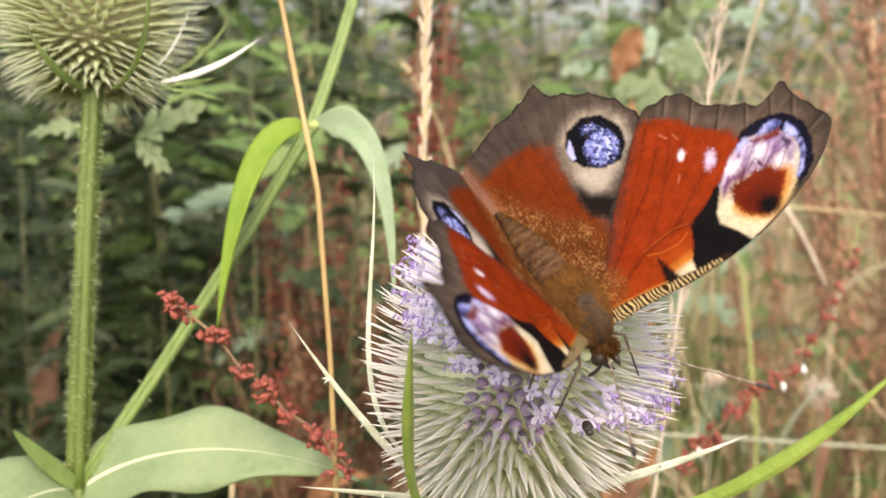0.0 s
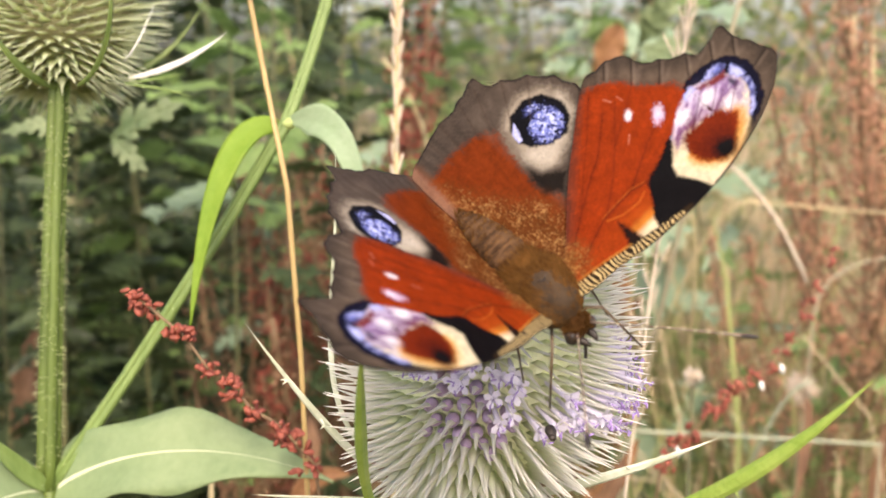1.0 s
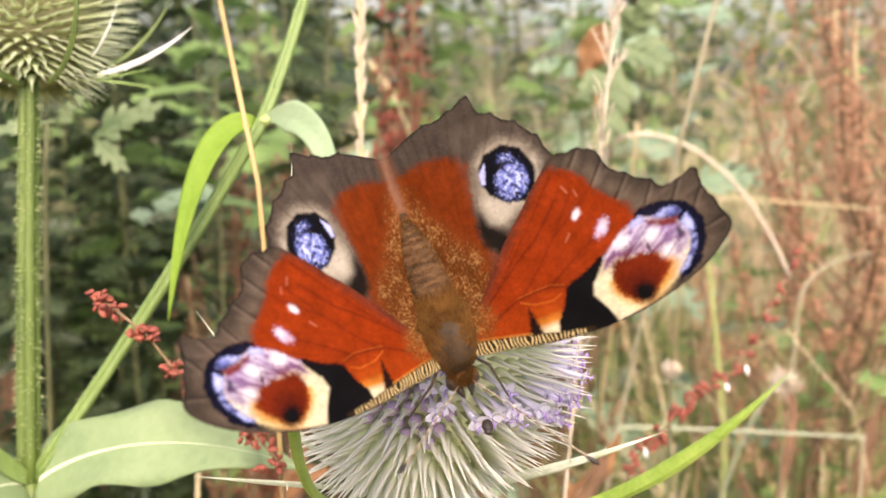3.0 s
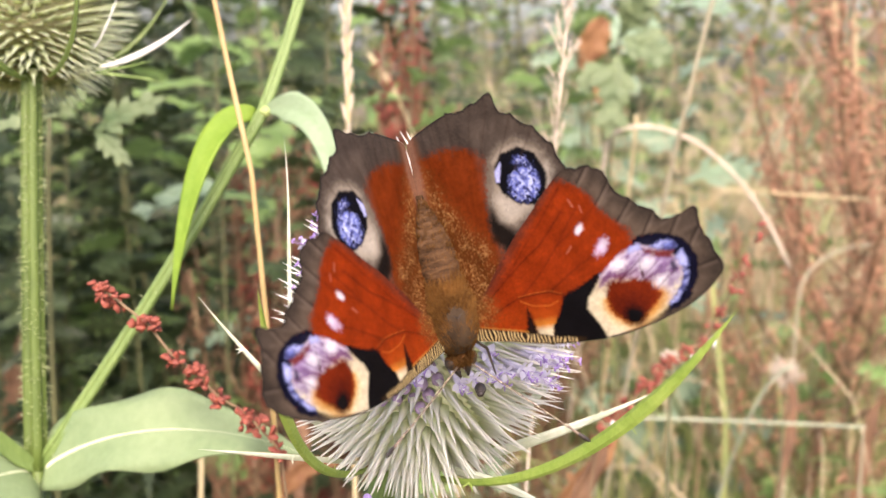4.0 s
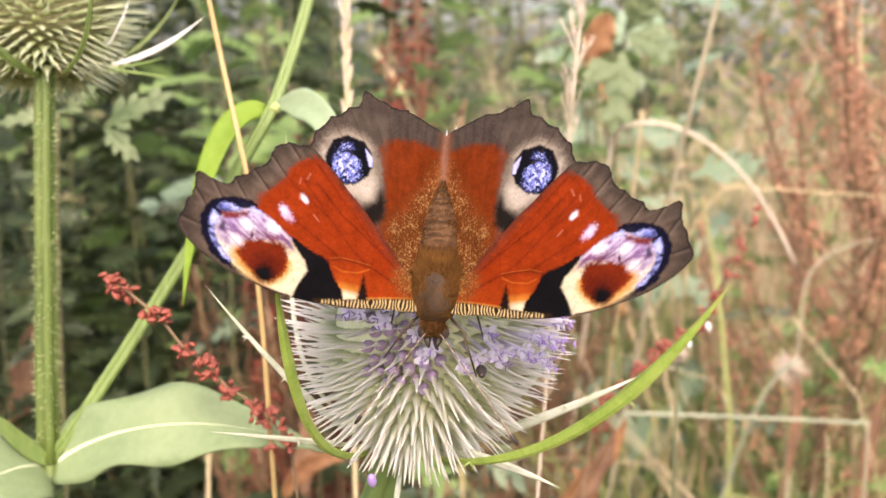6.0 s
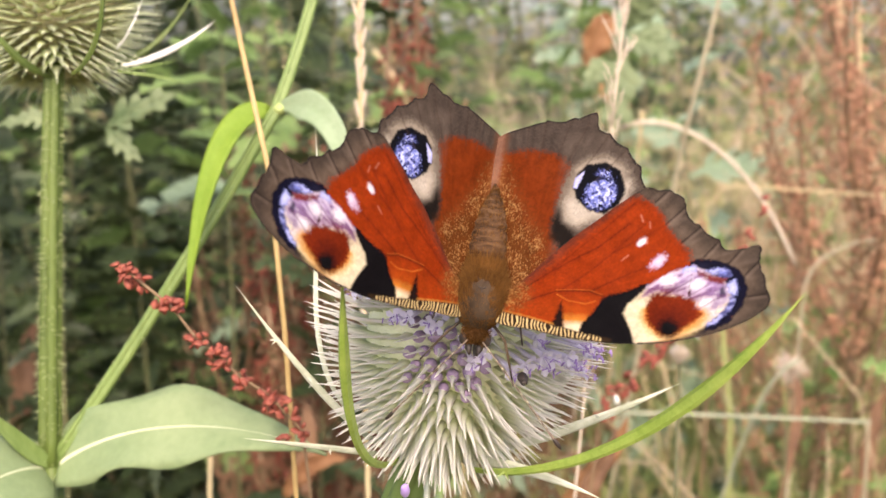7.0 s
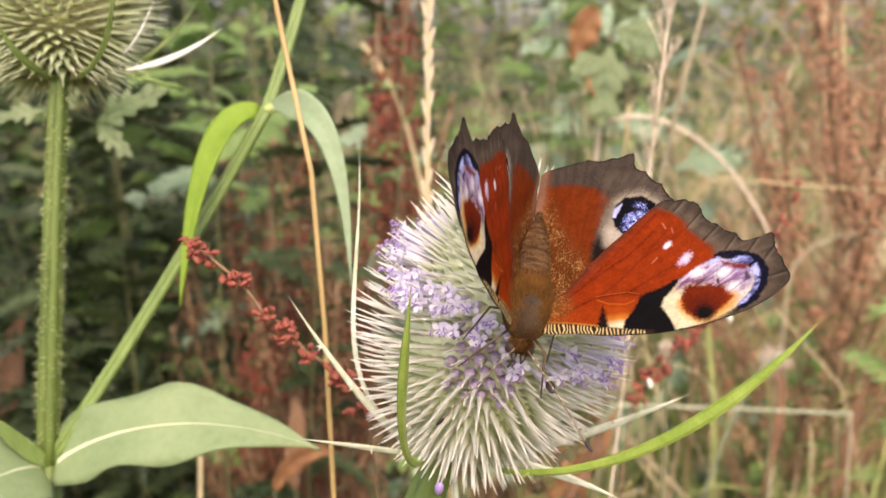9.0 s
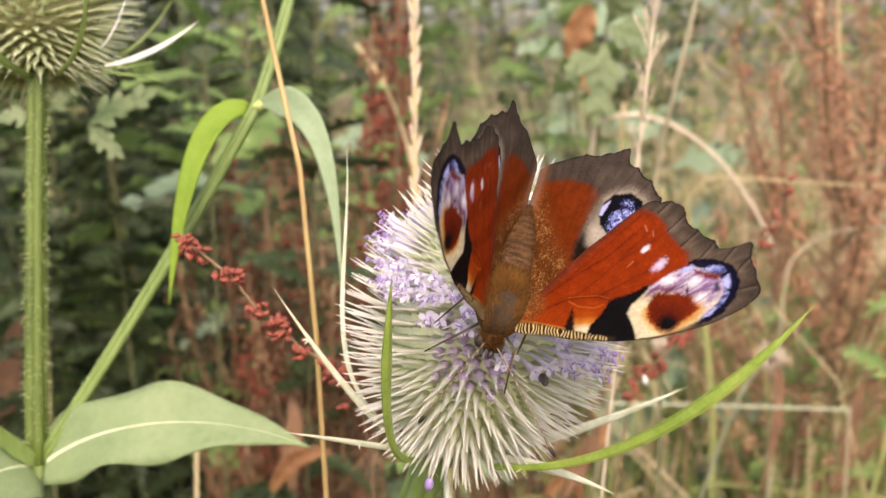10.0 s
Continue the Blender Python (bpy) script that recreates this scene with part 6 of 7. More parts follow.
# ---- movement ----
def motions():
    walk(teasel_top, [
    (0, pose(0.03403, -0.05503, 0.96671, 15.51, 11.65, 7.31)),
    (0.5, pose(0.03420, -0.05820, 0.96719, 17.02, 12.03, 7.21)),
    (1, pose(0.03336, -0.05746, 0.96728, 17.61, 11.79, 7.25)),
    (1.5, pose(0.03274, -0.05661, 0.96611, 16.97, 12.48, 8.68)),
    (2, pose(0.03159, -0.05727, 0.96558, 17.66, 12.29, 7.16)),
    (2.5, pose(0.03285, -0.05836, 0.96577, 18.54, 13.95, 6.56)),
    (2.7, pose(0.03239, -0.05836, 0.96624, 18.54, 13.95, 6.56)),
    (3.8, pose(0.03005, -0.05446, 0.96691, 15.45, 9.34, 1.13)),
    (4, pose(0.03094, -0.05446, 0.96717, 15.45, 9.34, 1.13)),
    (4.5, pose(0.03062, -0.05206, 0.96748, 14.42, 8.55, 1.14)),
    (5, pose(0.02960, -0.05340, 0.96777, 14.70, 7.94, -0.21)),
    (5.5, pose(0.02960, -0.04974, 0.96699, 14.71, 8.65, 2.09)),
    (5.7, pose(0.02894, -0.04974, 0.96720, 14.71, 8.65, 2.09)),
    (6.8, pose(0.03170, -0.05358, 0.96758, 14.05, 11.33, 7.19)),
    (7, pose(0.03251, -0.05358, 0.96750, 14.05, 11.33, 7.19)),
    (7.5, pose(0.03235, -0.05094, 0.96724, 12.49, 11.04, 5.75)),
    (8, pose(0.03617, -0.05297, 0.96644, 14.24, 12.83, 8.34)),
    (8.5, pose(0.03646, -0.04869, 0.96471, 14.43, 12.88, 9.12)),
    (9, pose(0.03702, -0.04562, 0.96415, 14.17, 13.15, 8.77)),
    (9.5, pose(0.03441, -0.04639, 0.96475, 13.95, 11.99, 7.08)),
    (10, pose(0.03773, -0.04845, 0.96508, 13.37, 13.25, 7.90)),
    ])
    walk(insect, [
    (0, pose(0.00574, 0.10098, 0.98142, 52.04, -23.39, 35.37)),
    (0.5, pose(0.00651, 0.09560, 0.98209, 51.07, -26.07, 34.89)),
    (1, pose(0.00460, 0.09673, 0.98409, 41.99, -34.78, 25.36)),
    (1.5, pose(0.00380, 0.09910, 0.98239, 45.23, -33.79, 26.48)),
    (2, pose(0.00087, 0.09926, 0.98010, 52.80, -26.24, 12.86)),
    (2.5, pose(0.00209, 0.09882, 0.97837, 58.11, -18.15, 14.87)),
    (2.7, pose(0.00113, 0.09881, 0.97799, 63.05, -18.20, 14.43)),
    (3.8, pose(0.00085, 0.09955, 0.97710, 85.06, -11.43, 15.02)),
    (4, pose(0.00195, 0.10101, 0.97699, 79.66, -11.88, 16.87)),
    (4.5, pose(0.00065, 0.10587, 0.97913, 59.72, -8.09, 7.31)),
    (5, pose(-0.00050, 0.10335, 0.97773, 79.27, -5.08, 6.81)),
    (5.5, pose(-0.00080, 0.10922, 0.97770, 63.92, 1.36, 0.31)),
    (5.7, pose(-0.00146, 0.10907, 0.97834, 61.63, 1.37, -1.41)),
    (6.8, pose(0.00129, 0.10561, 0.97837, 66.10, 6.77, -4.32)),
    (7, pose(0.00260, 0.10537, 0.97839, 64.17, 7.52, -3.75)),
    (7.5, pose(0.00247, 0.10848, 0.97876, 60.12, 8.65, -2.55)),
    (8, pose(0.00705, 0.10670, 0.97739, 55.05, 7.96, -4.52)),
    (8.5, pose(0.00778, 0.11137, 0.97581, 56.00, 12.20, 1.10)),
    (9, pose(0.00839, 0.11377, 0.97548, 58.18, 14.42, 3.98)),
    (9.5, pose(0.00391, 0.10905, 0.97582, 71.76, 18.99, 8.68)),
    (10, pose(0.00775, 0.11054, 0.97571, 63.47, 22.34, 4.18)),
    ])
    walk(insect_wings["FL"], [
    (0, pose(-0.00176, -0.00189, -0.00100, 4.83, 45.35, 6.78)),
    (0.5, pose(-0.00176, -0.00189, -0.00100, 5.05, 43.44, 7.32)),
    (1, pose(-0.00176, -0.00189, -0.00100, 10.64, 47.71, 14.25)),
    (1.5, pose(-0.00176, -0.00189, -0.00100, 8.69, 51.09, 11.11)),
    (2, pose(-0.00176, -0.00189, -0.00100, 3.30, 42.88, 4.85)),
    (2.5, pose(-0.00176, -0.00189, -0.00100, 2.33, 37.44, 3.83)),
    (2.7, pose(-0.00176, -0.00189, -0.00100, 2.33, 34.71, 3.83)),
    (3.8, pose(-0.00176, -0.00189, -0.00100, 6.59, 45.55, 9.19)),
    (4, pose(-0.00176, -0.00189, -0.00100, 6.59, 45.57, 9.19)),
    (4.5, pose(-0.00176, -0.00189, -0.00100, 5.08, 34.47, 8.92)),
    (5, pose(-0.00176, -0.00189, -0.00100, 5.76, 43.53, 8.33)),
    (5.5, pose(-0.00176, -0.00189, -0.00100, 4.57, 35.84, 7.77)),
    (5.7, pose(-0.00176, -0.00189, -0.00100, 4.57, 36.03, 7.77)),
    (6.8, pose(-0.00176, -0.00189, -0.00100, 4.84, 44.40, 6.82)),
    (7, pose(-0.00176, -0.00189, -0.00100, 4.84, 45.10, 6.82)),
    (7.5, pose(-0.00176, -0.00189, -0.00100, 5.24, 47.43, 7.09)),
    (8, pose(-0.00176, -0.00189, -0.00100, 8.67, 56.10, 10.41)),
    (8.5, pose(-0.00176, -0.00189, -0.00100, 3.75, 61.46, 4.27)),
    (9, pose(-0.00176, -0.00189, -0.00100, -4.49, 60.28, -5.17)),
    (9.5, pose(-0.00176, -0.00189, -0.00100, 3.09, 63.96, 3.44)),
    (10, pose(-0.00176, -0.00189, -0.00100, 2.53, 60.47, 2.91)),
    ])
    walk(insect_wings["FR"], [
    (0, pose(0.00176, -0.00189, -0.00100, 5.31, -36.31, -8.93)),
    (0.5, pose(0.00176, -0.00189, -0.00100, 7.00, -37.88, -11.31)),
    (1, pose(0.00176, -0.00189, -0.00100, 3.10, -21.12, -8.54)),
    (1.5, pose(0.00176, -0.00189, -0.00100, 3.19, -24.21, -7.73)),
    (2, pose(0.00176, -0.00189, -0.00100, 1.90, -29.45, -3.87)),
    (2.5, pose(0.00176, -0.00189, -0.00100, 3.91, -33.83, -7.00)),
    (2.7, pose(0.00176, -0.00189, -0.00100, 3.91, -34.82, -7.00)),
    (3.8, pose(0.00176, -0.00189, -0.00100, 7.62, -52.95, -9.53)),
    (4, pose(0.00176, -0.00189, -0.00100, 7.62, -52.89, -9.53)),
    (4.5, pose(0.00176, -0.00189, -0.00100, 4.65, -33.58, -8.37)),
    (5, pose(0.00176, -0.00189, -0.00100, 8.34, -48.51, -11.07)),
    (5.5, pose(0.00176, -0.00189, -0.00100, 5.24, -36.58, -8.74)),
    (5.7, pose(0.00176, -0.00189, -0.00100, 5.24, -36.21, -8.74)),
    (6.8, pose(0.00176, -0.00189, -0.00100, 3.19, -28.89, -7.16)),
    (7, pose(0.00176, -0.00189, -0.00100, 3.19, -26.33, -7.16)),
    (7.5, pose(0.00176, -0.00189, -0.00100, 2.90, -25.53, -6.71)),
    (8, pose(0.00176, -0.00189, -0.00100, 2.40, -22.59, -6.23)),
    (8.5, pose(0.00176, -0.00189, -0.00100, 0.48, -30.29, -0.95)),
    (9, pose(0.00176, -0.00189, -0.00100, -1.77, -35.03, 3.08)),
    (9.5, pose(0.00176, -0.00189, -0.00100, -2.23, -67.25, 2.42)),
    (10, pose(0.00176, -0.00189, -0.00100, -1.46, -50.75, 1.89)),
    ])
    walk(insect_wings["HL"], [
    (0, pose(-0.00176, 0.00000, -0.00100, 0.00, 43.55, 0.00)),
    (0.5, pose(-0.00176, 0.00000, -0.00100, 0.00, 41.67, 0.00)),
    (1, pose(-0.00176, 0.00000, -0.00100, 0.00, 46.60, 0.00)),
    (1.5, pose(-0.00176, 0.00000, -0.00100, 0.00, 49.62, 0.00)),
    (2, pose(-0.00176, 0.00000, -0.00100, 0.00, 40.98, 0.00)),
    (2.5, pose(-0.00176, 0.00000, -0.00100, 0.00, 35.50, 0.00)),
    (2.7, pose(-0.00176, 0.00000, -0.00100, 0.00, 32.77, 0.00)),
    (3.8, pose(-0.00176, 0.00000, -0.00100, 0.00, 43.92, 0.00)),
    (4, pose(-0.00176, 0.00000, -0.00100, 0.00, 43.94, 0.00)),
    (4.5, pose(-0.00176, 0.00000, -0.00100, 0.00, 32.80, 0.00)),
    (5, pose(-0.00176, 0.00000, -0.00100, 0.00, 40.91, 0.00)),
    (5.5, pose(-0.00176, 0.00000, -0.00100, 0.00, 31.94, 0.00)),
    (5.7, pose(-0.00176, 0.00000, -0.00100, 0.00, 32.13, 0.00)),
    (6.8, pose(-0.00176, 0.00000, -0.00100, 0.00, 39.94, 0.00)),
    (7, pose(-0.00176, 0.00000, -0.00100, 0.00, 40.64, 0.00)),
    (7.5, pose(-0.00176, 0.00000, -0.00100, 0.00, 43.27, 0.00)),
    (8, pose(-0.00176, 0.00000, -0.00100, 0.00, 50.42, 0.00)),
    (8.5, pose(-0.00176, 0.00000, -0.00100, 0.00, 54.98, 0.00)),
    (9, pose(-0.00176, 0.00000, -0.00100, 0.00, 55.06, 0.00)),
    (9.5, pose(-0.00176, 0.00000, -0.00100, 0.00, 53.75, 0.00)),
    (10, pose(-0.00176, 0.00000, -0.00100, 0.00, 51.86, 0.00)),
    ])
    walk(insect_wings["HR"], [
    (0, pose(0.00176, 0.00000, -0.00100, 0.00, -34.65, 0.00)),
    (0.5, pose(0.00176, 0.00000, -0.00100, 0.00, -36.43, 0.00)),
    (1, pose(0.00176, 0.00000, -0.00100, 0.00, -19.33, 0.00)),
    (1.5, pose(0.00176, 0.00000, -0.00100, 0.00, -22.41, 0.00)),
    (2, pose(0.00176, 0.00000, -0.00100, 0.00, -27.50, 0.00)),
    (2.5, pose(0.00176, 0.00000, -0.00100, 0.00, -32.03, 0.00)),
    (2.7, pose(0.00176, 0.00000, -0.00100, 0.00, -33.02, 0.00)),
    (3.8, pose(0.00176, 0.00000, -0.00100, 0.00, -51.34, 0.00)),
    (4, pose(0.00176, 0.00000, -0.00100, 0.00, -51.28, 0.00)),
    (4.5, pose(0.00176, 0.00000, -0.00100, 0.00, -31.86, 0.00)),
    (5, pose(0.00176, 0.00000, -0.00100, 0.00, -46.69, 0.00)),
    (5.5, pose(0.00176, 0.00000, -0.00100, 0.00, -33.27, 0.00)),
    (5.7, pose(0.00176, 0.00000, -0.00100, 0.00, -32.90, 0.00)),
    (6.8, pose(0.00176, 0.00000, -0.00100, 0.00, -27.06, 0.00)),
    (7, pose(0.00176, 0.00000, -0.00100, 0.00, -24.50, 0.00)),
    (7.5, pose(0.00176, 0.00000, -0.00100, 0.00, -23.68, 0.00)),
    (8, pose(0.00176, 0.00000, -0.00100, 0.00, -20.70, 0.00)),
    (8.5, pose(0.00176, 0.00000, -0.00100, 0.00, -28.30, 0.00)),
    (9, pose(0.00176, 0.00000, -0.00100, 0.00, -33.07, 0.00)),
    (9.5, pose(0.00176, 0.00000, -0.00100, 0.00, -64.72, 0.00)),
    (10, pose(0.00176, 0.00000, -0.00100, 0.00, -48.76, 0.00)),
    ])
    walk(green_teasel, [
    (0, pose(-0.06184, 0.14942, -0.00021, 0, -0.520, 0)),
    (0.5, pose(-0.06558, 0.14917, -0.00001, 0, -0.289, 0)),
    (1, pose(-0.06408, 0.14913, -0.00014, 0, -0.369, 0)),
    (1.5, pose(-0.06603, 0.14892, -0.00004, 0, -0.240, 0)),
    (2, pose(-0.06931, 0.14914, 0.00006, 0, -0.044, 0)),
    (2.5, pose(-0.07082, 0.14871, 0.00013, 0, 0.063, 0)),
    (4, pose(-0.06688, 0.14960, -0.00004, 0, -0.180, 0)),
    (4.5, pose(-0.06521, 0.14937, -0.00001, 0, -0.271, 0)),
    (5, pose(-0.06807, 0.14957, -0.00003, 0, -0.100, 0)),
    (5.5, pose(-0.06476, 0.15022, -0.00015, 0, -0.322, 0)),
    (7, pose(-0.06931, 0.14925, -0.00006, 0, -0.053, 0)),
    (7.5, pose(-0.06702, 0.14909, -0.00013, 0, -0.206, 0)),
    (8, pose(-0.06483, 0.14904, -0.00016, 0, -0.355, 0)),
    (8.5, pose(-0.06037, 0.14925, -0.00022, 0, -0.623, 0)),
    (9, pose(-0.05722, 0.14977, -0.00037, 0, -0.817, 0)),
    (9.5, pose(-0.06278, 0.14937, -0.00033, 0, -0.479, 0)),
    (10, pose(-0.06255, 0.14929, -0.00008, 0, -0.474, 0)),
    ])
    # the faded head and its stem swing about the leaf pair
    swing = [(0, 2.30), (0.5, 1.88), (1, 1.50), (1.5, 1.08), (2, 0.62), (2.5, 0.23), (4, -0.06), (4.5, -0.44), (5, -0.70), (5.5, -0.25), (7, 1.19), (7.5, 2.25), (8, 3.23), (8.5, 3.38), (9, 3.34), (9.5, 2.85), (10, 1.82)]
    for piece in (green_upper, green_head):
        rest = piece.matrix_basis.copy()
        walk(piece, [(t, Matrix.Translation(green_axil) @ pose(0, 0, 0, 0, a, 0) @ Matrix.Translation(-green_axil) @ rest) for t, a in swing])
    walk(insect_feelers[1], [
    (0, pose(0.0008, -0.0064, -0.0014, -24.4, 0, 29.9)),
    (0.5, pose(0.0008, -0.0064, -0.0014, -25.4, 0, 33.3)),
    (1, pose(0.0008, -0.0064, -0.0014, -7.5, 0, 37.5)),
    (1.5, pose(0.0008, -0.0064, -0.0014, -9.0, 0, 36.6)),
    (2, pose(0.0008, -0.0064, -0.0014, -4.3, 0, 47.9)),
    (2.5, pose(0.0008, -0.0064, -0.0014, -6.3, 0, 33.6)),
    (4, pose(0.0008, -0.0064, -0.0014, -13.7, 0, 40.7)),
    (4.5, pose(0.0008, -0.0064, -0.0014, 3.4, 0, 27.2)),
    (5, pose(0.0008, -0.0064, -0.0014, -1.7, 0, 29.9)),
    (5.5, pose(0.0008, -0.0064, -0.0014, 2.2, 0, 33.6)),
    (7, pose(0.0008, -0.0064, -0.0014, 19.6, 0, 46.6)),
    (7.5, pose(0.0008, -0.0064, -0.0014, 1.9, 0, 43.7)),
    (8, pose(0.0008, -0.0064, -0.0014, -21.0, 0, 32.2)),
    (8.5, pose(0.0008, -0.0064, -0.0014, -26.6, 0, 31.5)),
    (9, pose(0.0008, -0.0064, -0.0014, -22.3, 0, 32.4)),
    (9.5, pose(0.0008, -0.0064, -0.0014, -6.7, 0, 56.8)),
    (10, pose(0.0008, -0.0064, -0.0014, 13.4, 0, 50.9)),
    ])
    walk(insect_feelers[0], [
    (0, pose(-0.0008, -0.0064, -0.0014, -33.3, 0, -46.3)),
    (0.5, pose(-0.0008, -0.0064, -0.0014, -37.2, 0, -53.2)),
    (1, pose(-0.0008, -0.0064, -0.0014, -28.8, 0, -41.4)),
    (1.5, pose(-0.0008, -0.0064, -0.0014, -32.1, 0, -40.3)),
    (2, pose(-0.0008, -0.0064, -0.0014, -41.7, 0, -20.3)),
    (2.5, pose(-0.0008, -0.0064, -0.0014, -45.3, 0, -42.9)),
    (4, pose(-0.0008, -0.0064, -0.0014, -36.1, 0, -66.7)),
    (4.5, pose(-0.0008, -0.0064, -0.0014, -4.6, 0, -33.6)),
    (5, pose(-0.0008, -0.0064, -0.0014, 4.8, 0, -22.8)),
    (5.5, pose(-0.0008, -0.0064, -0.0014, 30.5, 0, -36.0)),
    (7, pose(-0.0008, -0.0064, -0.0014, 37.0, 0, -42.4)),
    (7.5, pose(-0.0008, -0.0064, -0.0014, 41.1, 0, -35.7)),
    (8, pose(-0.0008, -0.0064, -0.0014, 55.0, 0, -44.7)),
    (8.5, pose(-0.0008, -0.0064, -0.0014, 53.6, 0, -40.7)),
    (9, pose(-0.0008, -0.0064, -0.0014, 46.1, 0, -34.7)),
    (9.5, pose(-0.0008, -0.0064, -0.0014, 53.9, 0, -3.6)),
    (10, pose(-0.0008, -0.0064, -0.0014, 49.8, 0, -14.3)),
    ])
    walk(bug, [
    (0, pose(0.00804, 0.10769, 0.96632, 15.51, 11.65, 7.31)),
    (0.5, pose(0.00815, 0.10456, 0.96668, 17.02, 12.03, 7.21)),
    (1, pose(0.00737, 0.10533, 0.96672, 17.61, 11.79, 7.25)),
    (1.5, pose(0.00692, 0.10633, 0.96548, 16.97, 12.48, 8.68)),
    (2, pose(0.00578, 0.10551, 0.96483, 17.66, 12.29, 7.16)),
    (2.5, pose(0.00672, 0.10436, 0.96409, 18.54, 13.95, 6.56)),
    (2.7, pose(0.00626, 0.10436, 0.96456, 18.54, 13.95, 6.56)),
    (3.8, pose(0.00404, 0.10755, 0.96632, 15.45, 9.34, 1.13)),
    (4, pose(0.00493, 0.10755, 0.96658, 15.45, 9.34, 1.13)),
    (4.5, pose(0.00479, 0.10992, 0.96706, 14.42, 8.55, 1.14)),
    (5, pose(0.00371, 0.10845, 0.96717, 14.70, 7.94, -0.21)),
    (5.5, pose(0.00401, 0.11235, 0.96640, 14.71, 8.65, 2.09)),
    (5.7, pose(0.00335, 0.11235, 0.96661, 14.71, 8.65, 2.09)),
    (6.8, pose(0.00624, 0.10910, 0.96694, 14.05, 11.33, 7.19)),
    (7, pose(0.00705, 0.10910, 0.96686, 14.05, 11.33, 7.19)),
    (7.5, pose(0.00653, 0.11153, 0.96700, 12.49, 11.04, 5.75)),
    (8, pose(0.00977, 0.10986, 0.96594, 14.24, 12.83, 8.34)),
    (8.5, pose(0.01037, 0.11424, 0.96412, 14.43, 12.88, 9.12)),
    (9, pose(0.01111, 0.11726, 0.96361, 14.17, 13.15, 8.77)),
    (9.5, pose(0.00875, 0.11627, 0.96425, 13.95, 11.99, 7.08)),
    (10, pose(0.01201, 0.11429, 0.96449, 13.37, 13.25, 7.90)),
    ])
    walk(stalk_spiky, [
    (0, pose(-0.0188, 0.2223, 0, 0, 0.489, 0)),
    (0.5, pose(-0.0188, 0.2223, 0, 0, 0.513, 0)),
    (1, pose(-0.0188, 0.2223, 0, 0, 0.441, 0)),
    (1.5, pose(-0.0188, 0.2223, 0, 0, 0.500, 0)),
    (2, pose(-0.0188, 0.2223, 0, 0, 0.417, 0)),
    (2.5, pose(-0.0188, 0.2223, 0, 0, 0.334, 0)),
    (4, pose(-0.0188, 0.2223, 0, 0, 0.147, 0)),
    (4.5, pose(-0.0188, 0.2223, 0, 0, 0.003, 0)),
    (5, pose(-0.0188, 0.2223, 0, 0, -0.002, 0)),
    (5.5, pose(-0.0188, 0.2223, 0, 0, 0.000, 0)),
    (7, pose(-0.0188, 0.2223, 0, 0, 0.157, 0)),
    (7.5, pose(-0.0188, 0.2223, 0, 0, 0.295, 0)),
    (8, pose(-0.0188, 0.2223, 0, 0, 0.628, 0)),
    (8.5, pose(-0.0188, 0.2223, 0, 0, 0.940, 0)),
    (9, pose(-0.0188, 0.2223, 0, 0, 1.063, 0)),
    (9.5, pose(-0.0188, 0.2223, 0, 0, 1.002, 0)),
    (10, pose(-0.0188, 0.2223, 0, 0, 1.041, 0)),
    ])
    walk(stalk_feathery, [
    (0, pose(0.0227, 0.2135, 0, 0, 1.272, 0)),
    (0.5, pose(0.0227, 0.2135, 0, 0, 1.398, 0)),
    (1, pose(0.0227, 0.2135, 0, 0, 1.195, 0)),
    (1.5, pose(0.0227, 0.2135, 0, 0, 0.976, 0)),
    (2, pose(0.0227, 0.2135, 0, 0, 0.753, 0)),
    (2.5, pose(0.0227, 0.2135, 0, 0, 0.868, 0)),
    (4, pose(0.0227, 0.2135, 0, 0, 0.228, 0)),
    (4.5, pose(0.0227, 0.2135, 0, 0, 0.114, 0)),
    (5, pose(0.0227, 0.2135, 0, 0, -0.092, 0)),
    (5.5, pose(0.0227, 0.2135, 0, 0, 0.000, 0)),
    (7, pose(0.0227, 0.2135, 0, 0, 0.734, 0)),
    (7.5, pose(0.0227, 0.2135, 0, 0, 0.712, 0)),
    (8, pose(0.0227, 0.2135, 0, 0, 1.467, 0)),
    (8.5, pose(0.0227, 0.2135, 0, 0, 1.336, 0)),
    (9, pose(0.0227, 0.2135, 0, 0, 1.346, 0)),
    (9.5, pose(0.0227, 0.2135, 0, 0, 0.922, 0)),
    (10, pose(0.0227, 0.2135, 0, 0, 1.328, 0)),
    ])
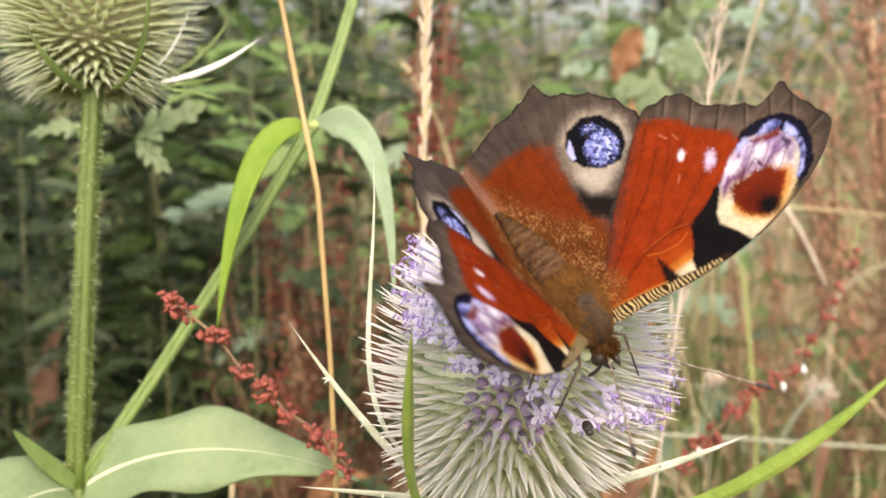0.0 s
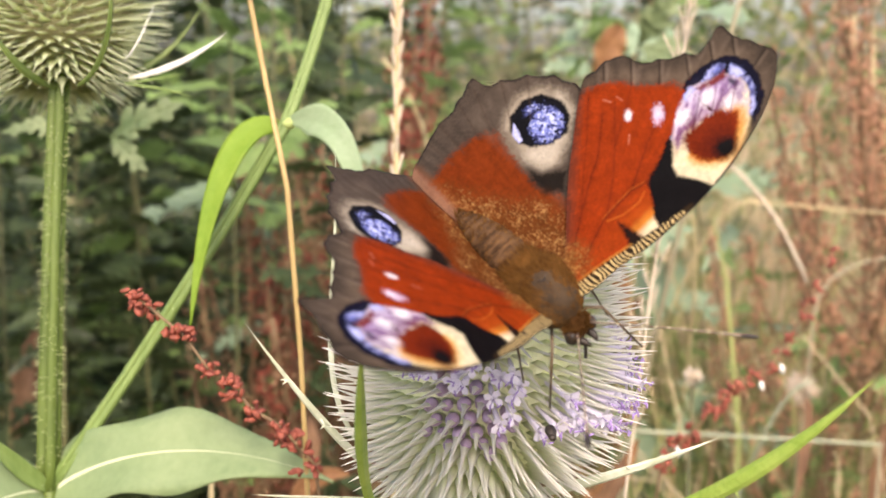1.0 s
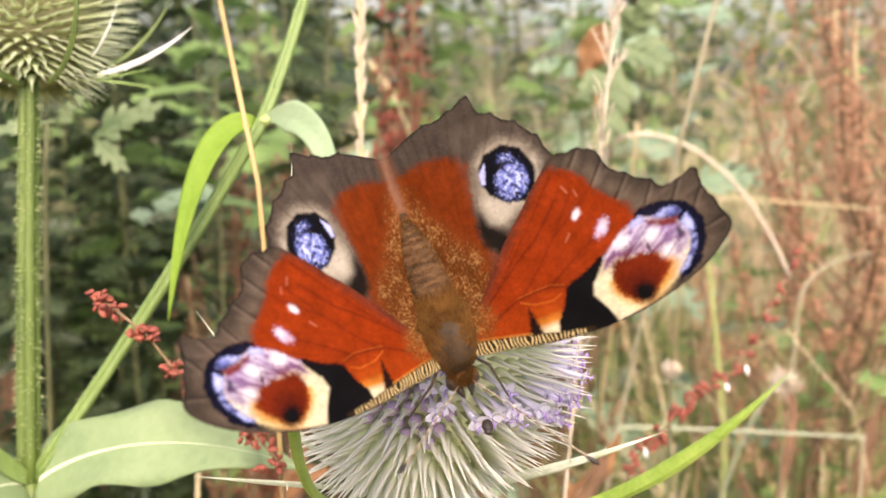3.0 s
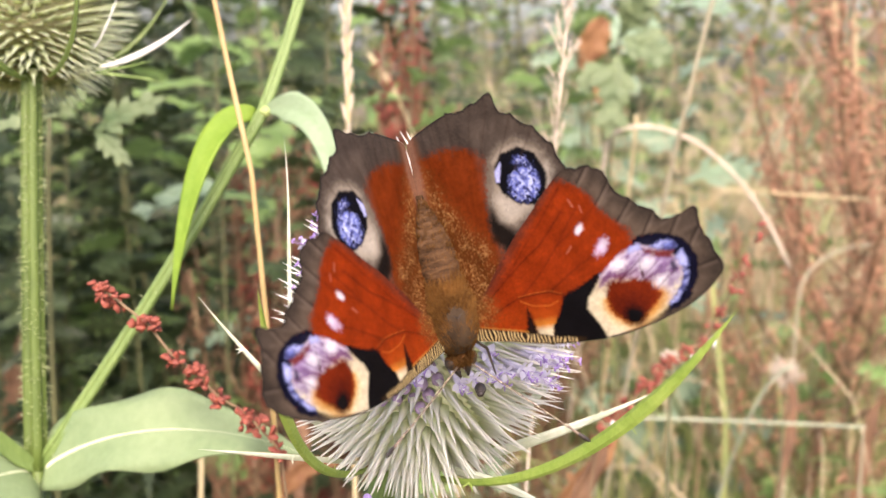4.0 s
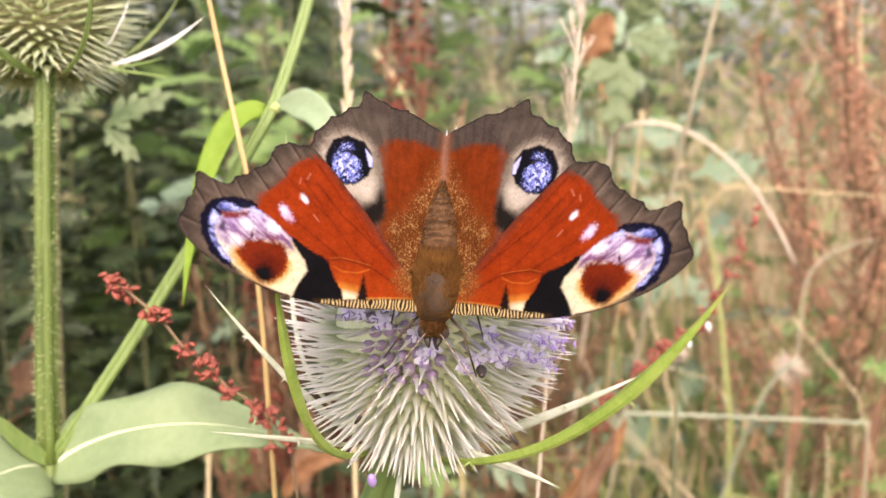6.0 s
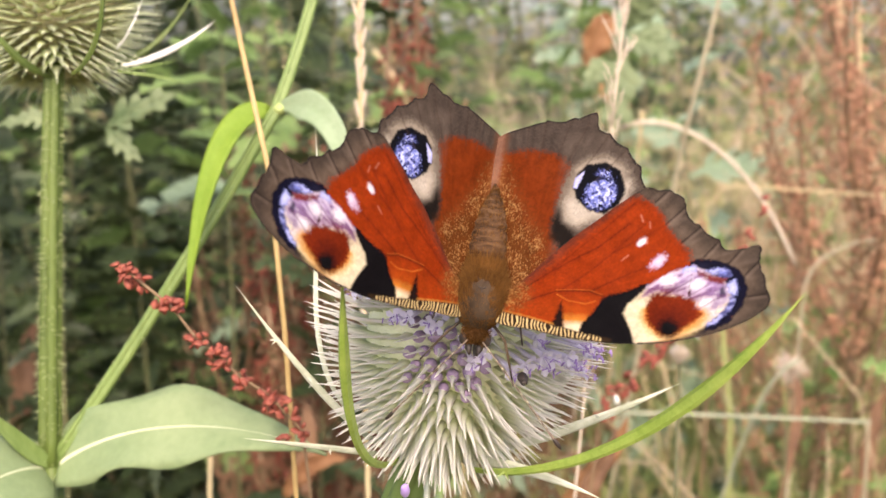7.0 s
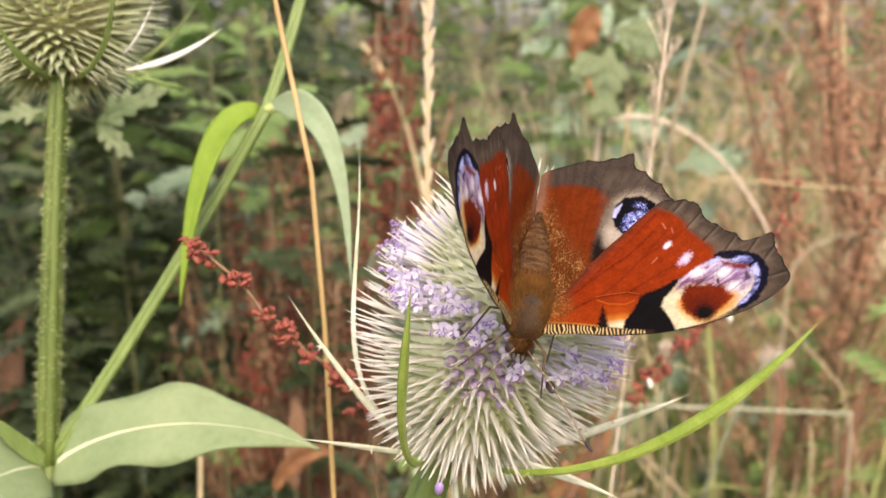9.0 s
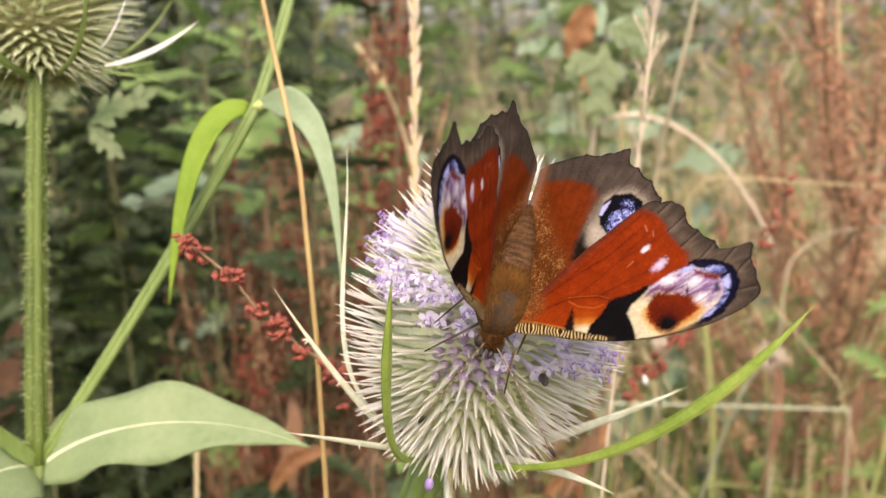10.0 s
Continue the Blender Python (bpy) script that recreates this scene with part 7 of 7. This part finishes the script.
    walk(stalk_ochre, [
    (0, pose(-0.0358, 0.1677, 0, 0, 0.272, 0)),
    (0.5, pose(-0.0358, 0.1677, 0, 0, 0.255, 0)),
    (1, pose(-0.0358, 0.1677, 0, 0, 0.257, 0)),
    (1.5, pose(-0.0358, 0.1677, 0, 0, 0.290, 0)),
    (2, pose(-0.0358, 0.1677, 0, 0, 0.262, 0)),
    (2.5, pose(-0.0358, 0.1677, 0, 0, 0.247, 0)),
    (4, pose(-0.0358, 0.1677, 0, 0, 0.178, 0)),
    (4.5, pose(-0.0358, 0.1677, 0, 0, 0.100, 0)),
    (5, pose(-0.0358, 0.1677, 0, 0, 0.067, 0)),
    (5.5, pose(-0.0358, 0.1677, 0, 0, 0.000, 0)),
    (7, pose(-0.0358, 0.1677, 0, 0, 0.179, 0)),
    (7.5, pose(-0.0358, 0.1677, 0, 0, 0.379, 0)),
    (8, pose(-0.0358, 0.1677, 0, 0, 0.578, 0)),
    (8.5, pose(-0.0358, 0.1677, 0, 0, 0.589, 0)),
    (9, pose(-0.0358, 0.1677, 0, 0, 0.591, 0)),
    (9.5, pose(-0.0358, 0.1677, 0, 0, 0.581, 0)),
    (10, pose(-0.0358, 0.1677, 0, 0, 0.620, 0)),
    ])
    walk(spray_near, [
    (0, pose(-0.05143, 0.15660, -0.00032, 0, 0, 0)),
    (0.5, pose(-0.05118, 0.15660, 0.00018, 0, 0, 0)),
    (1, pose(-0.05215, 0.15660, 0.00011, 0, 0, 0)),
    (1.5, pose(-0.05130, 0.15660, 0.00000, 0, 0, 0)),
    (2, pose(-0.05203, 0.15660, -0.00032, 0, 0, 0)),
    (2.5, pose(-0.05346, 0.15660, -0.00080, 0, 0, 0)),
    (2.7, pose(-0.05379, 0.15660, -0.00094, 0, 0, 0)),
    (3.8, pose(-0.05378, 0.15660, -0.00121, 0, 0, 0)),
    (4, pose(-0.05403, 0.15660, -0.00126, 0, 0, 0)),
    (4.5, pose(-0.05524, 0.15660, -0.00142, 0, 0, 0)),
    (5, pose(-0.05521, 0.15660, -0.00186, 0, 0, 0)),
    (5.5, pose(-0.05465, 0.15660, -0.00124, 0, 0, 0)),
    (5.7, pose(-0.05456, 0.15660, -0.00104, 0, 0, 0)),
    (6.8, pose(-0.05340, 0.15660, 0.00071, 0, 0, 0)),
    (7, pose(-0.05313, 0.15660, 0.00108, 0, 0, 0)),
    (7.5, pose(-0.05131, 0.15660, 0.00294, 0, 0, 0)),
    (8, pose(-0.04795, 0.15660, 0.00531, 0, 0, 0)),
    (8.5, pose(-0.04451, 0.15660, 0.00532, 0, 0, 0)),
    (9, pose(-0.04241, 0.15660, 0.00512, 0, 0, 0)),
    (9.5, pose(-0.04224, 0.15660, 0.00523, 0, 0, 0)),
    (10, pose(-0.04143, 0.15660, 0.00531, 0, 0, 0)),
    ])
    walk(spray_far, [
    (0, pose(0.07094, 0.25630, 0.00268, 0, 0, 0)),
    (0.5, pose(0.07206, 0.25630, 0.00260, 0, 0, 0)),
    (1, pose(0.07094, 0.25630, 0.00219, 0, 0, 0)),
    (1.5, pose(0.07100, 0.25630, 0.00000, 0, 0, 0)),
    (2, pose(0.06790, 0.25630, 0.00000, 0, 0, 0)),
    (2.5, pose(0.06690, 0.25630, -0.00061, 0, 0, 0)),
    (2.7, pose(0.06859, 0.25630, -0.00110, 0, 0, 0)),
    (3.8, pose(0.06273, 0.25630, 0.00313, 0, 0, 0)),
    (4, pose(0.06006, 0.25630, 0.00377, 0, 0, 0)),
    (4.5, pose(0.05526, 0.25630, 0.00637, 0, 0, 0)),
    (5, pose(0.05431, 0.25630, 0.00618, 0, 0, 0)),
    (5.5, pose(0.05377, 0.25630, 0.00682, 0, 0, 0)),
    (5.7, pose(0.05548, 0.25630, 0.00666, 0, 0, 0)),
    (6.8, pose(0.05798, 0.25630, 0.00850, 0, 0, 0)),
    (7, pose(0.05836, 0.25630, 0.00937, 0, 0, 0)),
    (7.5, pose(0.05887, 0.25630, 0.01178, 0, 0, 0)),
    (8, pose(0.06431, 0.25630, 0.00984, 0, 0, 0)),
    (8.5, pose(0.06637, 0.25630, 0.01090, 0, 0, 0)),
    (9, pose(0.06949, 0.25630, 0.01230, 0, 0, 0)),
    (9.5, pose(0.06754, 0.25630, 0.01228, 0, 0, 0)),
    (10, pose(0.06993, 0.25630, 0.01217, 0, 0, 0)),
    ])


motions()
